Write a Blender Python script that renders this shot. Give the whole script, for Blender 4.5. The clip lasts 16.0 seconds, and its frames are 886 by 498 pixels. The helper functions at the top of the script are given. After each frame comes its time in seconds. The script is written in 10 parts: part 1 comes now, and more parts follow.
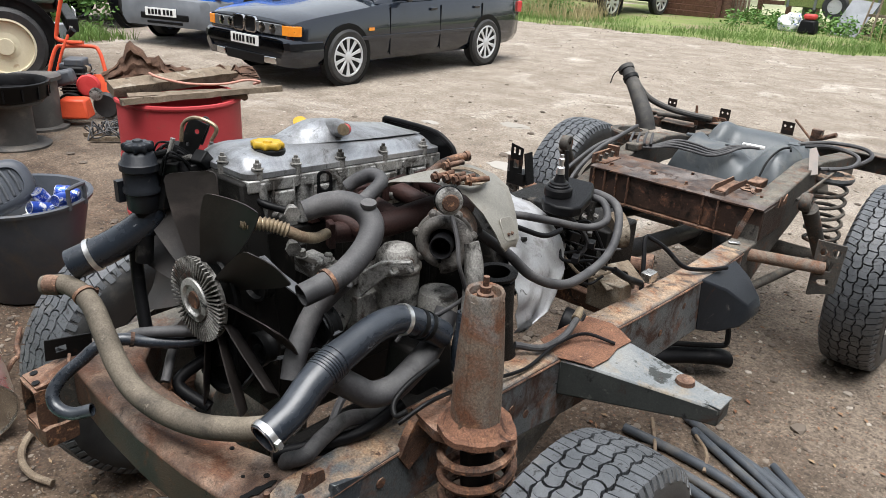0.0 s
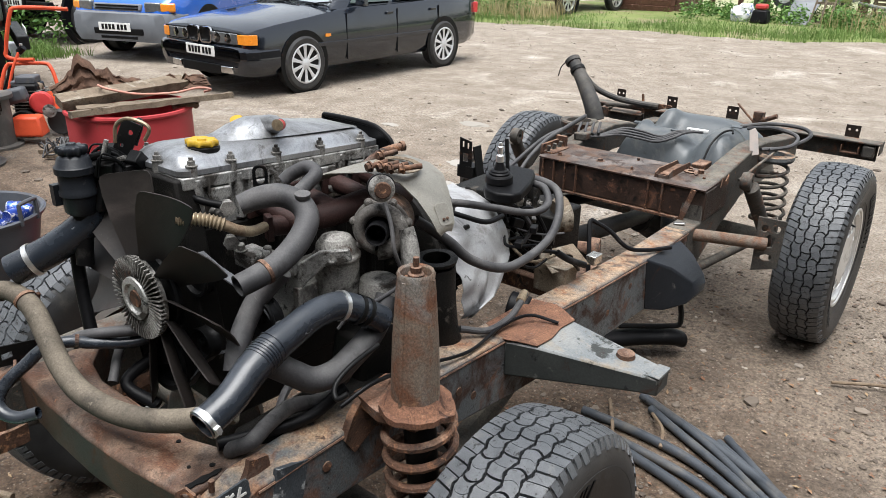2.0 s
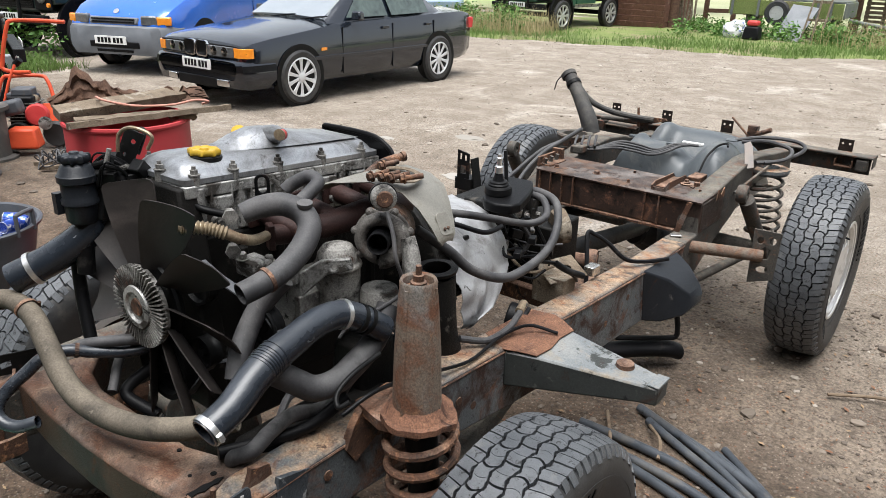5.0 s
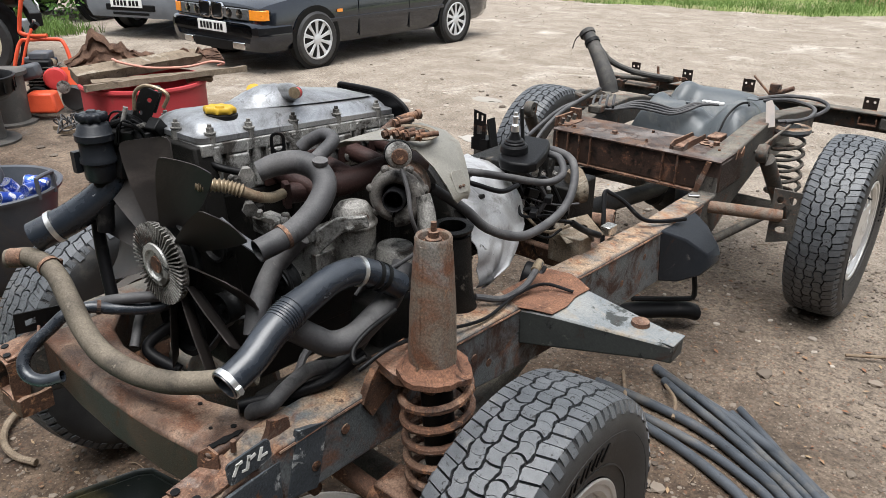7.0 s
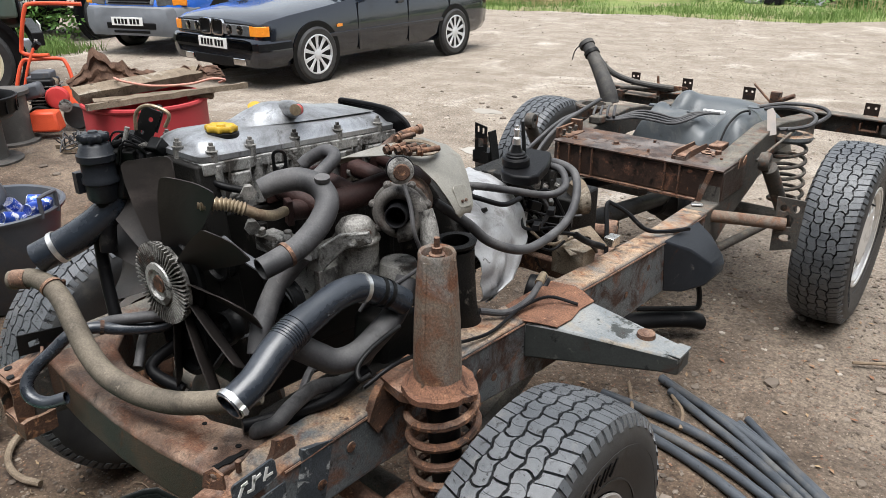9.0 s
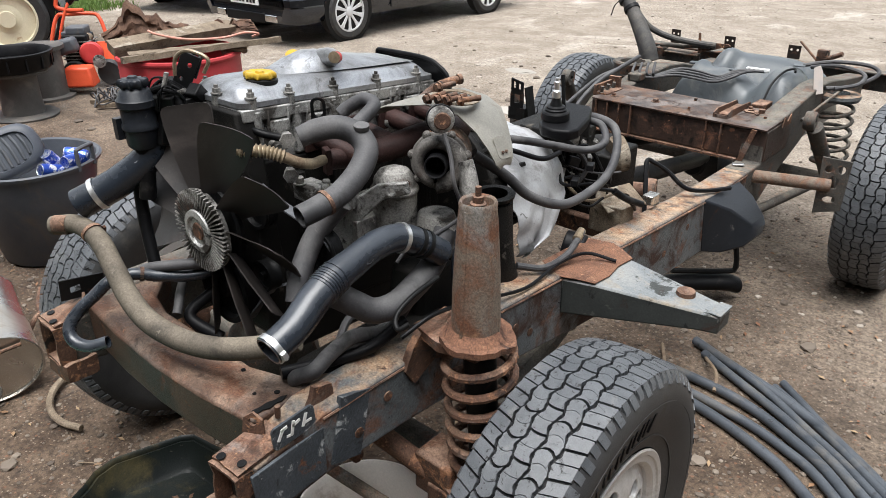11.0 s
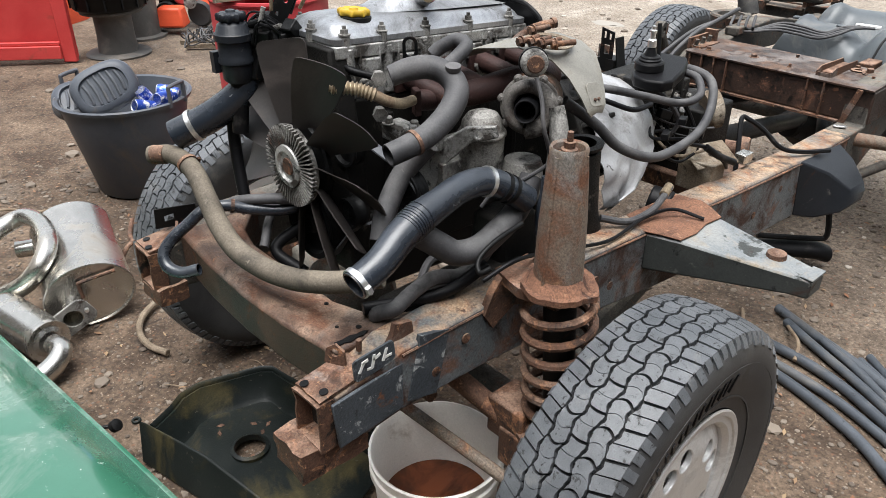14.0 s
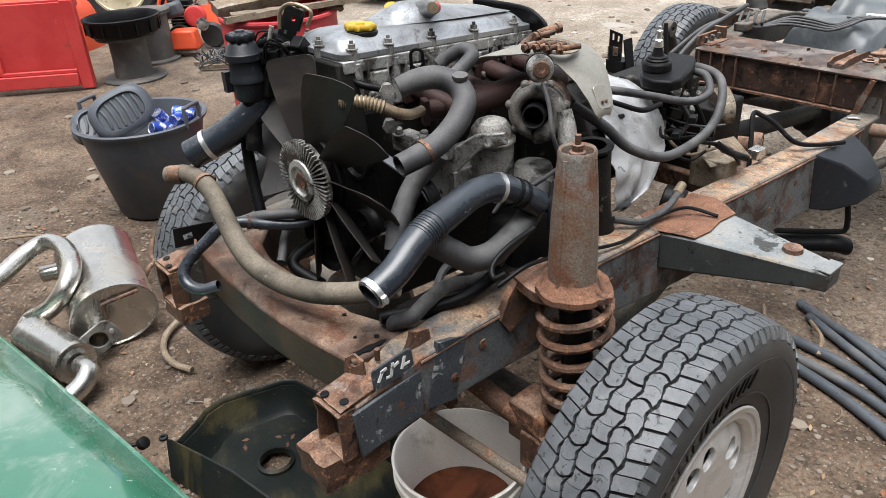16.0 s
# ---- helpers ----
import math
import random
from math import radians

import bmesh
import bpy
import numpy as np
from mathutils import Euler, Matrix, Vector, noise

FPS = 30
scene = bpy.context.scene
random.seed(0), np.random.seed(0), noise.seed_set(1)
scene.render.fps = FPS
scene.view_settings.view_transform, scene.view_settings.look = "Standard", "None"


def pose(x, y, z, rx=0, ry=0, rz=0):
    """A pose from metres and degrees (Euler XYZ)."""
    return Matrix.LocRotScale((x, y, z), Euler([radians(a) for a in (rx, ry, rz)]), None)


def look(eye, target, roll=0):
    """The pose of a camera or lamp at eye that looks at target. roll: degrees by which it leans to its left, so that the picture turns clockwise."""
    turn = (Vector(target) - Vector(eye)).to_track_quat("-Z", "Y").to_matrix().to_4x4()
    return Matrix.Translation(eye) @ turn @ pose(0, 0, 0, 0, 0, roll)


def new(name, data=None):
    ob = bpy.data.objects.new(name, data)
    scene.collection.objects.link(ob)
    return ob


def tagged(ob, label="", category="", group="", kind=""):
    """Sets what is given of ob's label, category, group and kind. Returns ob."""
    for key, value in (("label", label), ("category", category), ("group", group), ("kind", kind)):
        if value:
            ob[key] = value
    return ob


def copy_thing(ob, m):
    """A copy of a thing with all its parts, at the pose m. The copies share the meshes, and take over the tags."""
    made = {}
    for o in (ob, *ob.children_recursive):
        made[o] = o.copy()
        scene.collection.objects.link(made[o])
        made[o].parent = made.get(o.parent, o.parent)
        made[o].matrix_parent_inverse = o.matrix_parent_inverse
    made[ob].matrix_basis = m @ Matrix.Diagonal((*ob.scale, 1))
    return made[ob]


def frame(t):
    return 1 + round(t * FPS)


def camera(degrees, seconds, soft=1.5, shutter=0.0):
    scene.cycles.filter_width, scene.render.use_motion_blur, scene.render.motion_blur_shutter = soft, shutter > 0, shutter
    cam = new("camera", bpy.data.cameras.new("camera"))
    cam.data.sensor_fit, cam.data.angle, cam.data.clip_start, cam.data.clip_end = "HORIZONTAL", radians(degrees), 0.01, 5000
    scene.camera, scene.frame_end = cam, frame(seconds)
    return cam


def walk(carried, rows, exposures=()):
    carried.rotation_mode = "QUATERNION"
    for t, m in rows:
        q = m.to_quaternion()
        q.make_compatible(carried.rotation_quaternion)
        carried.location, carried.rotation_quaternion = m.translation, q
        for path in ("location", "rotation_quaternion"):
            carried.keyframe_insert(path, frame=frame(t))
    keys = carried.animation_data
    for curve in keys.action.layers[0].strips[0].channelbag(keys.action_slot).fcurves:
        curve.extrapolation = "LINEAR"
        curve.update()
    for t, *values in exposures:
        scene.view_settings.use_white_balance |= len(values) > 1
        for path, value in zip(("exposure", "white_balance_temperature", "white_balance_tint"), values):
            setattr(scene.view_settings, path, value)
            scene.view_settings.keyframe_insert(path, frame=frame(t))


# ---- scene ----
cam = camera(61.54, 16.0, 0.8)
# seconds, place in metres, turn in degrees
PATH = [
    (0.0, 1.2773, -1.0173, 1.7011, 67.167, -3.027, 41.706),
    (0.5, 1.2800, -1.0149, 1.6948, 66.069, -2.629, 40.327),
    (1.0, 1.2945, -1.0080, 1.6961, 64.942, -1.445, 38.617),
    (1.5, 1.3283, -1.0042, 1.6996, 65.671, -0.870, 38.213),
    (2.0, 1.3712, -1.0059, 1.6840, 67.581, -1.132, 38.726),
    (2.5, 1.3693, -1.0224, 1.6907, 69.108, -1.595, 39.051),
    (3.0, 1.3603, -1.0260, 1.6876, 69.929, -2.092, 39.069),
    (5.5, 1.3664, -1.0231, 1.6737, 67.725, -1.043, 38.264),
    (6.0, 1.3662, -1.0227, 1.6684, 66.475, -0.865, 38.610),
    (6.5, 1.3688, -1.0258, 1.6625, 65.746, -0.922, 39.014),
    (7.0, 1.3750, -1.0275, 1.6647, 65.921, -0.814, 39.528),
    (7.5, 1.3671, -1.0223, 1.6670, 66.548, -0.385, 39.600),
    (8.0, 1.3697, -1.0217, 1.6701, 66.871, 0.137, 39.328),
    (10.5, 1.3577, -1.0278, 1.6571, 66.000, -0.286, 40.226),
    (11.0, 1.3463, -1.0328, 1.6393, 63.989, 0.115, 41.652),
    (11.5, 1.3429, -1.0378, 1.6187, 61.650, -0.299, 43.453),
    (12.0, 1.3417, -1.0534, 1.6169, 60.400, -0.790, 45.191),
    (12.5, 1.3423, -1.0639, 1.6120, 60.356, -0.799, 46.793),
    (13.0, 1.3401, -1.0626, 1.6174, 61.106, -0.460, 47.975),
    (13.5, 1.3367, -1.0642, 1.6215, 61.319, -0.003, 48.614),
    (14.0, 1.3315, -1.0572, 1.6189, 60.522, -0.075, 47.830),
    (14.5, 1.3307, -1.0504, 1.6195, 59.690, 0.269, 46.433),
    (15.0, 1.3366, -1.0499, 1.6279, 60.040, 1.737, 46.104),
    (15.5, 1.3431, -1.0492, 1.6255, 60.900, 2.409, 46.814),
    (16.0, 1.3495, -1.0584, 1.6229, 61.226, 2.636, 48.039),
]
walk(cam, [(t, pose(x, y, z, rx, ry, rz)) for t, x, y, z, rx, ry, rz in PATH],
     [(0.0, 0.90), (2.5, 0.90), (3.0, 0.86), (8.2, 0.92), (11.0, 1.0), (13.0, 1.1), (16.0, 1.1)])

# ---- light: bright overcast day ----
world = bpy.data.worlds.new("world")
scene.world = world
world.use_nodes = True
wt = world.node_tree
sky = wt.nodes.new("ShaderNodeTexSky")
sky.sky_type, sky.sun_disc = "NISHITA", False
sky.sun_elevation, sky.sun_rotation = radians(76), radians(150)
sky.air_density, sky.dust_density, sky.ozone_density = 1.6, 1.2, 1.0
grey = wt.nodes.new("ShaderNodeHueSaturation")
grey.inputs["Saturation"].default_value = 0.30
wt.links.new(sky.outputs[0], grey.inputs["Color"])
wt.links.new(grey.outputs[0], wt.nodes["Background"].inputs[0])
wt.nodes["Background"].inputs[1].default_value = 0.13
sun = new("sun", bpy.data.lights.new("sun", "SUN"))
sun.data.energy, sun.data.angle, sun.data.color = 3.4, radians(46), (1.0, 0.995, 0.985)
sun.matrix_world = look((1.6, -2.8, 15.8), (0, 0, 0))

# ---- tools for building ----
def thing(name, label, category, at=(0, 0, 0), turn=0.0, group="", kind=""):
    """An empty at the base of a thing."""
    ob = new(name)
    ob.empty_display_size = 0.1
    ob.matrix_basis = pose(*at, 0, 0, turn)
    return tagged(ob, label, category, group, kind)


def part(name, bm, material, parent=None, label="", bevel=0.0, sharp=32, local=False, kind=""):
    """Links a bmesh as one mesh object under a thing or part; vertices are in world metres unless local."""
    if parent is not None and not local:
        base = parent
        while base.parent is not None:
            base = base.parent
        bm.transform(base.matrix_basis.inverted())
    bmesh.ops.recalc_face_normals(bm, faces=bm.faces[:])
    me = bpy.data.meshes.new(name)
    bm.to_mesh(me)
    bm.free()
    for f in me.polygons:
        f.use_smooth = True
    me.set_sharp_from_angle(angle=radians(sharp))
    me.materials.append(material)
    ob = new(name, me)
    ob.parent = parent
    if bevel:
        mod = ob.modifiers.new("bevel", "BEVEL")
        mod.width, mod.segments, mod.limit_method, mod.angle_limit = bevel, 2, "ANGLE", radians(40)
        mod.harden_normals = False
    return tagged(ob, label, "", "", kind)


def B():
    return bmesh.new()


def box(bm, c, s, m=None, taper=1.0):
    """A box round c of size s; taper narrows its top."""
    x, y, z = s[0] / 2, s[1] / 2, s[2] / 2
    pts = [(-x, -y, -z), (x, -y, -z), (x, y, -z), (-x, y, -z)]
    pts += [(px * taper, py * taper, z) for px, py, _ in pts]
    tr = Matrix.Translation(c) @ (m or Matrix())
    v = [bm.verts.new(tr @ Vector(p)) for p in pts]
    for f in ((3, 2, 1, 0), (4, 5, 6, 7), (0, 1, 5, 4), (1, 2, 6, 5), (2, 3, 7, 6), (3, 0, 4, 7)):
        bm.faces.new([v[i] for i in f])
    return bm


def loops(bm, rings, caps=True, closed=False):
    """Skins rings of equal length."""
    vs = [[bm.verts.new(p) for p in r] for r in rings]
    n = len(vs[0])
    pairs = list(zip(vs, vs[1:])) + ([(vs[-1], vs[0])] if closed else [])
    for a, b in pairs:
        for i in range(n):
            bm.faces.new((a[i], a[(i + 1) % n], b[(i + 1) % n], b[i]))
    if caps and not closed:
        bm.faces.new(vs[0][::-1])
        bm.faces.new(vs[-1])
    return bm


def spline(pts, step=6):
    """Catmull-Rom points through pts."""
    p = [Vector(q) for q in pts]
    if len(p) < 3 or step < 2:
        return p
    p = [2 * p[0] - p[1]] + p + [2 * p[-1] - p[-2]]
    out = []
    for i in range(1, len(p) - 2):
        a, b, c, d = p[i - 1:i + 3]
        for k in range(step):
            t = k / step
            out.append(0.5 * (2 * b + (c - a) * t + (2 * a - 5 * b + 4 * c - d) * t * t + (3 * b - a - 3 * c + d) * t ** 3))
    return out + [p[-2]]


def tube(bm, pts, r, seg=10, step=6, caps=True, flat=1.0, hollow=0.0):
    """A round tube along a smooth line; r is one radius or one for each given point."""
    line = spline(pts, step)
    n = len(line)
    if isinstance(r, (int, float)):
        rad = [r] * n
    else:
        rad = [float(np.interp(i / (n - 1), np.linspace(0, 1, len(r)), r)) for i in range(n)]
    up, rings = None, []
    for i, q in enumerate(line):
        d = (line[min(i + 1, n - 1)] - line[max(i - 1, 0)]).normalized()
        if up is None:
            up = Vector((0, 0, 1)) if abs(d.z) < 0.9 else Vector((1, 0, 0))
        up = (up - d * up.dot(d)).normalized()
        side = d.cross(up)
        rings.append([q + rad[i] * (math.cos(a) * side + flat * math.sin(a) * up)
                      for a in (2 * math.pi * k / seg for k in range(seg))])
    if hollow:
        inner = [[q + (v - q) * hollow for v in ring] for q, ring in zip(line, rings)]
        return loops(bm, rings + inner[::-1], closed=True)
    return loops(bm, rings, caps)


def rod(bm, a, b, r, r2=None, seg=14, caps=True):
    return tube(bm, (a, b), r if r2 is None else (r, r2), seg, 1, caps)


def lathe(bm, prof, seg=32, m=None, closed=False, caps=True):
    """Turns (radius, height) pairs round z, then moves the result by m."""
    m = m or Matrix()
    rings = [[m @ Vector((max(r, 1e-4) * math.cos(a), max(r, 1e-4) * math.sin(a), h))
              for a in (2 * math.pi * k / seg for k in range(seg))] for r, h in prof]
    return loops(bm, rings, caps, closed)


def prism(bm, poly, depth, m=None):
    """A flat outline in xy raised by depth."""
    m = m or Matrix()
    lo = [bm.verts.new(m @ Vector((x, y, 0))) for x, y in poly]
    hi = [bm.verts.new(m @ Vector((x, y, depth))) for x, y in poly]
    n = len(poly)
    bm.faces.new(lo[::-1])
    bm.faces.new(hi)
    for i in range(n):
        bm.faces.new((lo[i], lo[(i + 1) % n], hi[(i + 1) % n], hi[i]))
    return bm


def plate(bm, outline, holes, depth, m=None):
    """A flat plate in xy with round or shaped holes; holes are outlines too."""
    m = m or Matrix()
    tmp = bmesh.new()
    for ring in (outline, *holes):
        vs = [tmp.verts.new((x, y, 0)) for x, y in ring]
        for i in range(len(vs)):
            tmp.edges.new((vs[i], vs[(i + 1) % len(vs)]))
    bmesh.ops.triangle_fill(tmp, edges=tmp.edges[:], use_beauty=True)
    geo = bmesh.ops.extrude_face_region(tmp, geom=tmp.faces[:])
    bmesh.ops.translate(tmp, vec=(0, 0, depth), verts=[g for g in geo["geom"] if isinstance(g, bmesh.types.BMVert)])
    tmp.transform(m)
    me = bpy.data.meshes.new("tmp")
    tmp.to_mesh(me)
    tmp.free()
    bm.from_mesh(me)
    bpy.data.meshes.remove(me)
    return bm


def ring(cx, cy, rx, ry=None, n=16, a0=0.0):
    ry = rx if ry is None else ry
    return [(cx + rx * math.cos(a0 + 2 * math.pi * k / n), cy + ry * math.sin(a0 + 2 * math.pi * k / n)) for k in range(n)]


def coil(bm, a, b, radius, wire, turns, seg=8):
    """A coil spring from a to b."""
    a, b = Vector(a), Vector(b)
    ax = (b - a).normalized()
    u = ax.orthogonal().normalized()
    w = ax.cross(u)
    n = int(turns * 20)
    pts = [a + (b - a) * (k / n) + radius * (math.cos(2 * math.pi * turns * k / n) * u + math.sin(2 * math.pi * turns * k / n) * w)
           for k in range(n + 1)]
    return tube(bm, pts, wire, seg, 1)


def beam(bm, pts):
    """A box girder running along y: each point is x, y, z of the top's middle, width, height."""
    rings = []
    for x, y, z, w, h in pts:
        rings.append([(x - w / 2, y, z), (x + w / 2, y, z), (x + w / 2, y, z - h), (x - w / 2, y, z - h)])
    return loops(bm, rings)


def ragged(bm, amount, cuts=3, scale=38.0):
    """Eaten, uneven faces of heavily rusted steel."""
    bmesh.ops.subdivide_edges(bm, edges=[e for e in bm.edges if e.calc_length() > 0.02], cuts=cuts, use_grid_fill=True)
    for v in bm.verts:
        n = Vector((noise.noise(v.co * scale), noise.noise(v.co * scale + Vector((9, 0, 0))), noise.noise(v.co * scale + Vector((0, 9, 0)))))
        v.co += n * amount
    return bm


def hexbolt(bm, p, d, r=0.009, h=0.008):
    """A bolt head with washer at p, pointing along d."""
    m = Matrix.Translation(p) @ Vector(d).to_track_quat("Z", "Y").to_matrix().to_4x4()
    lathe(bm, ((r * 1.5, 0), (r * 1.5, 0.002), (0.0, 0.002)), 12, m)
    lathe(bm, ((r, 0.002), (r, h), (0.0, h)), 6, m)
    return bm


def axis_to(p, d, spin=0.0):
    """A matrix that puts z along d at p."""
    return Matrix.Translation(p) @ Vector(d).to_track_quat("Z", "Y").to_matrix().to_4x4() @ Matrix.Rotation(spin, 4, "Z")

# ---- materials ----
def nodes_of(name):
    m = bpy.data.materials.new(name)
    m.use_nodes = True
    return m, m.node_tree, m.node_tree.nodes["Principled BSDF"]


def noise_node(t, vec, scale, detail=6.0, rough=0.6, warp=0.0):
    n = t.nodes.new("ShaderNodeTexNoise")
    n.inputs["Scale"].default_value, n.inputs["Detail"].default_value = scale, detail
    n.inputs["Roughness"].default_value, n.inputs["Distortion"].default_value = rough, warp
    t.links.new(vec, n.inputs["Vector"])
    return n.outputs["Fac"]


def ramp(t, fac, lo, hi):
    r = t.nodes.new("ShaderNodeMapRange")
    r.inputs["From Min"].default_value, r.inputs["From Max"].default_value = lo, hi
    t.links.new(fac, r.inputs["Value"])
    return r.outputs["Result"]


def mix(t, fac, a, b):
    n = t.nodes.new("ShaderNodeMix")
    n.data_type = "RGBA"
    for sock, val in ((n.inputs["Factor"], fac), (n.inputs[6], a), (n.inputs[7], b)):
        if isinstance(val, (tuple, list)):
            sock.default_value = (*val, 1.0)[:4]
        elif isinstance(val, (int, float)):
            sock.default_value = val
        else:
            t.links.new(val, sock)
    return n.outputs[2]


def mixf(t, fac, a, b):
    n = t.nodes.new("ShaderNodeMix")
    n.data_type = "FLOAT"
    for sock, val in ((n.inputs["Factor"], fac), (n.inputs[2], a), (n.inputs[3], b)):
        if isinstance(val, (int, float)):
            sock.default_value = val
        else:
            t.links.new(val, sock)
    return n.outputs[0]


def place(t, random_shift=True):
    """Object coordinates, shifted from object to object."""
    tc = t.nodes.new("ShaderNodeTexCoord")
    if not random_shift:
        return tc.outputs["Object"]
    oi = t.nodes.new("ShaderNodeObjectInfo")
    sc = t.nodes.new("ShaderNodeVectorMath")
    sc.operation = "MULTIPLY_ADD"
    sc.inputs[0].default_value = (0, 0, 0)
    cx = t.nodes.new("ShaderNodeCombineXYZ")
    for i in range(3):
        t.links.new(oi.outputs["Random"], cx.inputs[i])
    t.links.new(cx.outputs[0], sc.inputs[0])
    sc.inputs[1].default_value = (7, 5, 3)
    t.links.new(tc.outputs["Object"], sc.inputs[2])
    return sc.outputs[0]


def surface(name, c1, c2, rough=(0.5, 0.8), metal=0.0, scale=6.0, grain=120.0, bump=0.15, layers=(), spec=0.24, coat=0.0, dirt=None, wear=()):
    """A weathered surface: two colours by a broad noise, fine grain, and layers of (colour, scale, from, to, roughness,
    metal) that lie over it in patches; dirt is a colour and amount laid on upward faces, on hoses and crossmembers also
    as painted sheen, with its own patches of wear."""
    m, t, p = nodes_of(name)
    v = place(t)
    broad = noise_node(t, v, scale, 5, 0.6, 0.4)
    fine = noise_node(t, v, grain, 3, 0.7)
    col = mix(t, ramp(t, broad, 0.3, 0.7), c1, c2)
    ro = mixf(t, broad, rough[0], rough[1])
    me = metal
    for c, sc, lo, hi, lr, lm in layers:
        f = ramp(t, noise_node(t, v, sc, 9, 0.68, 0.6), lo, hi)
        col = mix(t, f, col, c)
        ro = mixf(t, f, ro, lr)
        me = mixf(t, f, me, lm)
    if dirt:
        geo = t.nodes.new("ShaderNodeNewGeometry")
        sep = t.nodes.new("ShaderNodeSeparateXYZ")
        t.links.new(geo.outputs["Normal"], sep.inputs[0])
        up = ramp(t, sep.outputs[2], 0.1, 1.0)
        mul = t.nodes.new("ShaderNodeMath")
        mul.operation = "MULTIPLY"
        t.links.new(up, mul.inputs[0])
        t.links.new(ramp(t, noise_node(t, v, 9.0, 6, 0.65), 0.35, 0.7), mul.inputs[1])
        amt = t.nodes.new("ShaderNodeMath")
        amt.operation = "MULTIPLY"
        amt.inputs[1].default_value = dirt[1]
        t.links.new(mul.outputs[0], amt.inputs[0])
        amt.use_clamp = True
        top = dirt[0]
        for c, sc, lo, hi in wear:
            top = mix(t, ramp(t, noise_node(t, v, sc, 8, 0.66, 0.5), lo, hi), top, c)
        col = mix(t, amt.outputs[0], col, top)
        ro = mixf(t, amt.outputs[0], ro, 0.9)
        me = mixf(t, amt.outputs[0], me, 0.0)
    hsv = t.nodes.new("ShaderNodeHueSaturation")
    t.links.new(col, hsv.inputs["Color"])
    t.links.new(mixf(t, ramp(t, fine, 0.28, 0.72), 1 - min(0.45, 0.04 + 0.6 * bump), 1 + min(0.5, 0.04 + 0.65 * bump)), hsv.inputs["Value"])
    t.links.new(hsv.outputs[0], p.inputs["Base Color"])
    t.links.new(ro, p.inputs["Roughness"])
    if isinstance(me, (int, float)):
        p.inputs["Metallic"].default_value = me
    else:
        t.links.new(me, p.inputs["Metallic"])
    p.inputs["Specular IOR Level"].default_value = spec
    p.inputs["Coat Weight"].default_value = coat
    p.inputs["Coat Roughness"].default_value = 0.06
    if bump:
        b = t.nodes.new("ShaderNodeBump")
        b.inputs["Strength"].default_value, b.inputs["Distance"].default_value = bump, 0.004
        t.links.new(mixf(t, 0.5, broad, fine), b.inputs["Height"])
        t.links.new(b.outputs[0], p.inputs["Normal"])
    return m


RUST, RUST2, RUSTD = (0.135, 0.062, 0.036), (0.225, 0.112, 0.062), (0.045, 0.024, 0.017)
# upward faces take a paler tan than the sides
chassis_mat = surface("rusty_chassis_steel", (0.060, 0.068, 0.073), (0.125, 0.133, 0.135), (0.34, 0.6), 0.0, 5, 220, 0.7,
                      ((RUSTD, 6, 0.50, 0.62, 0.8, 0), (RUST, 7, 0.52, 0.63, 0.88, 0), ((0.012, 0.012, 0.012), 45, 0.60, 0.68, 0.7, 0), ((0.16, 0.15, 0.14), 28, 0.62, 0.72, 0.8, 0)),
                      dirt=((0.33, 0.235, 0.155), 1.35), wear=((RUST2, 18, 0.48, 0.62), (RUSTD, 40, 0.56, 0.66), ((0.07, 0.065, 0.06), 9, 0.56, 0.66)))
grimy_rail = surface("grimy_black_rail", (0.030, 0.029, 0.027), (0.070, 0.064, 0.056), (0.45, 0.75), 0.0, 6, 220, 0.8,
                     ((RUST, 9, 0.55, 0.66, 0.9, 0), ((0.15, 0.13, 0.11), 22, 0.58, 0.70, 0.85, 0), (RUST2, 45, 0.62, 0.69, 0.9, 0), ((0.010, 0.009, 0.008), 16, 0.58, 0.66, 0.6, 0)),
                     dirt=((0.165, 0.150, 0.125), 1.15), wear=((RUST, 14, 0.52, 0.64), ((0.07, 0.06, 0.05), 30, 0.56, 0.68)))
rust_mat = surface("heavy_rust", (0.042, 0.024, 0.017), (0.108, 0.056, 0.036), (0.5, 0.9), 0.0, 7, 240, 1.0,
                   ((RUST2, 18, 0.56, 0.62, 0.92, 0), ((0.17, 0.145, 0.13), 6, 0.56, 0.70, 0.7, 0), ((0.010, 0.008, 0.007), 11, 0.55, 0.61, 0.5, 0), ((0.30, 0.165, 0.095), 60, 0.60, 0.66, 0.95, 0)),
                   dirt=((0.30, 0.195, 0.140), 0.95), wear=((RUST, 12, 0.48, 0.60), (RUSTD, 20, 0.54, 0.64)))
orange_rust = surface("bright_flaking_rust", (0.085, 0.042, 0.028), (0.180, 0.090, 0.055), (0.7, 0.95), 0.0, 14, 240, 1.0,
                      ((RUSTD, 16, 0.55, 0.64, 0.9, 0), ((0.30, 0.165, 0.10), 30, 0.58, 0.68, 0.95, 0), ((0.19, 0.165, 0.15), 10, 0.62, 0.72, 0.8, 0)))
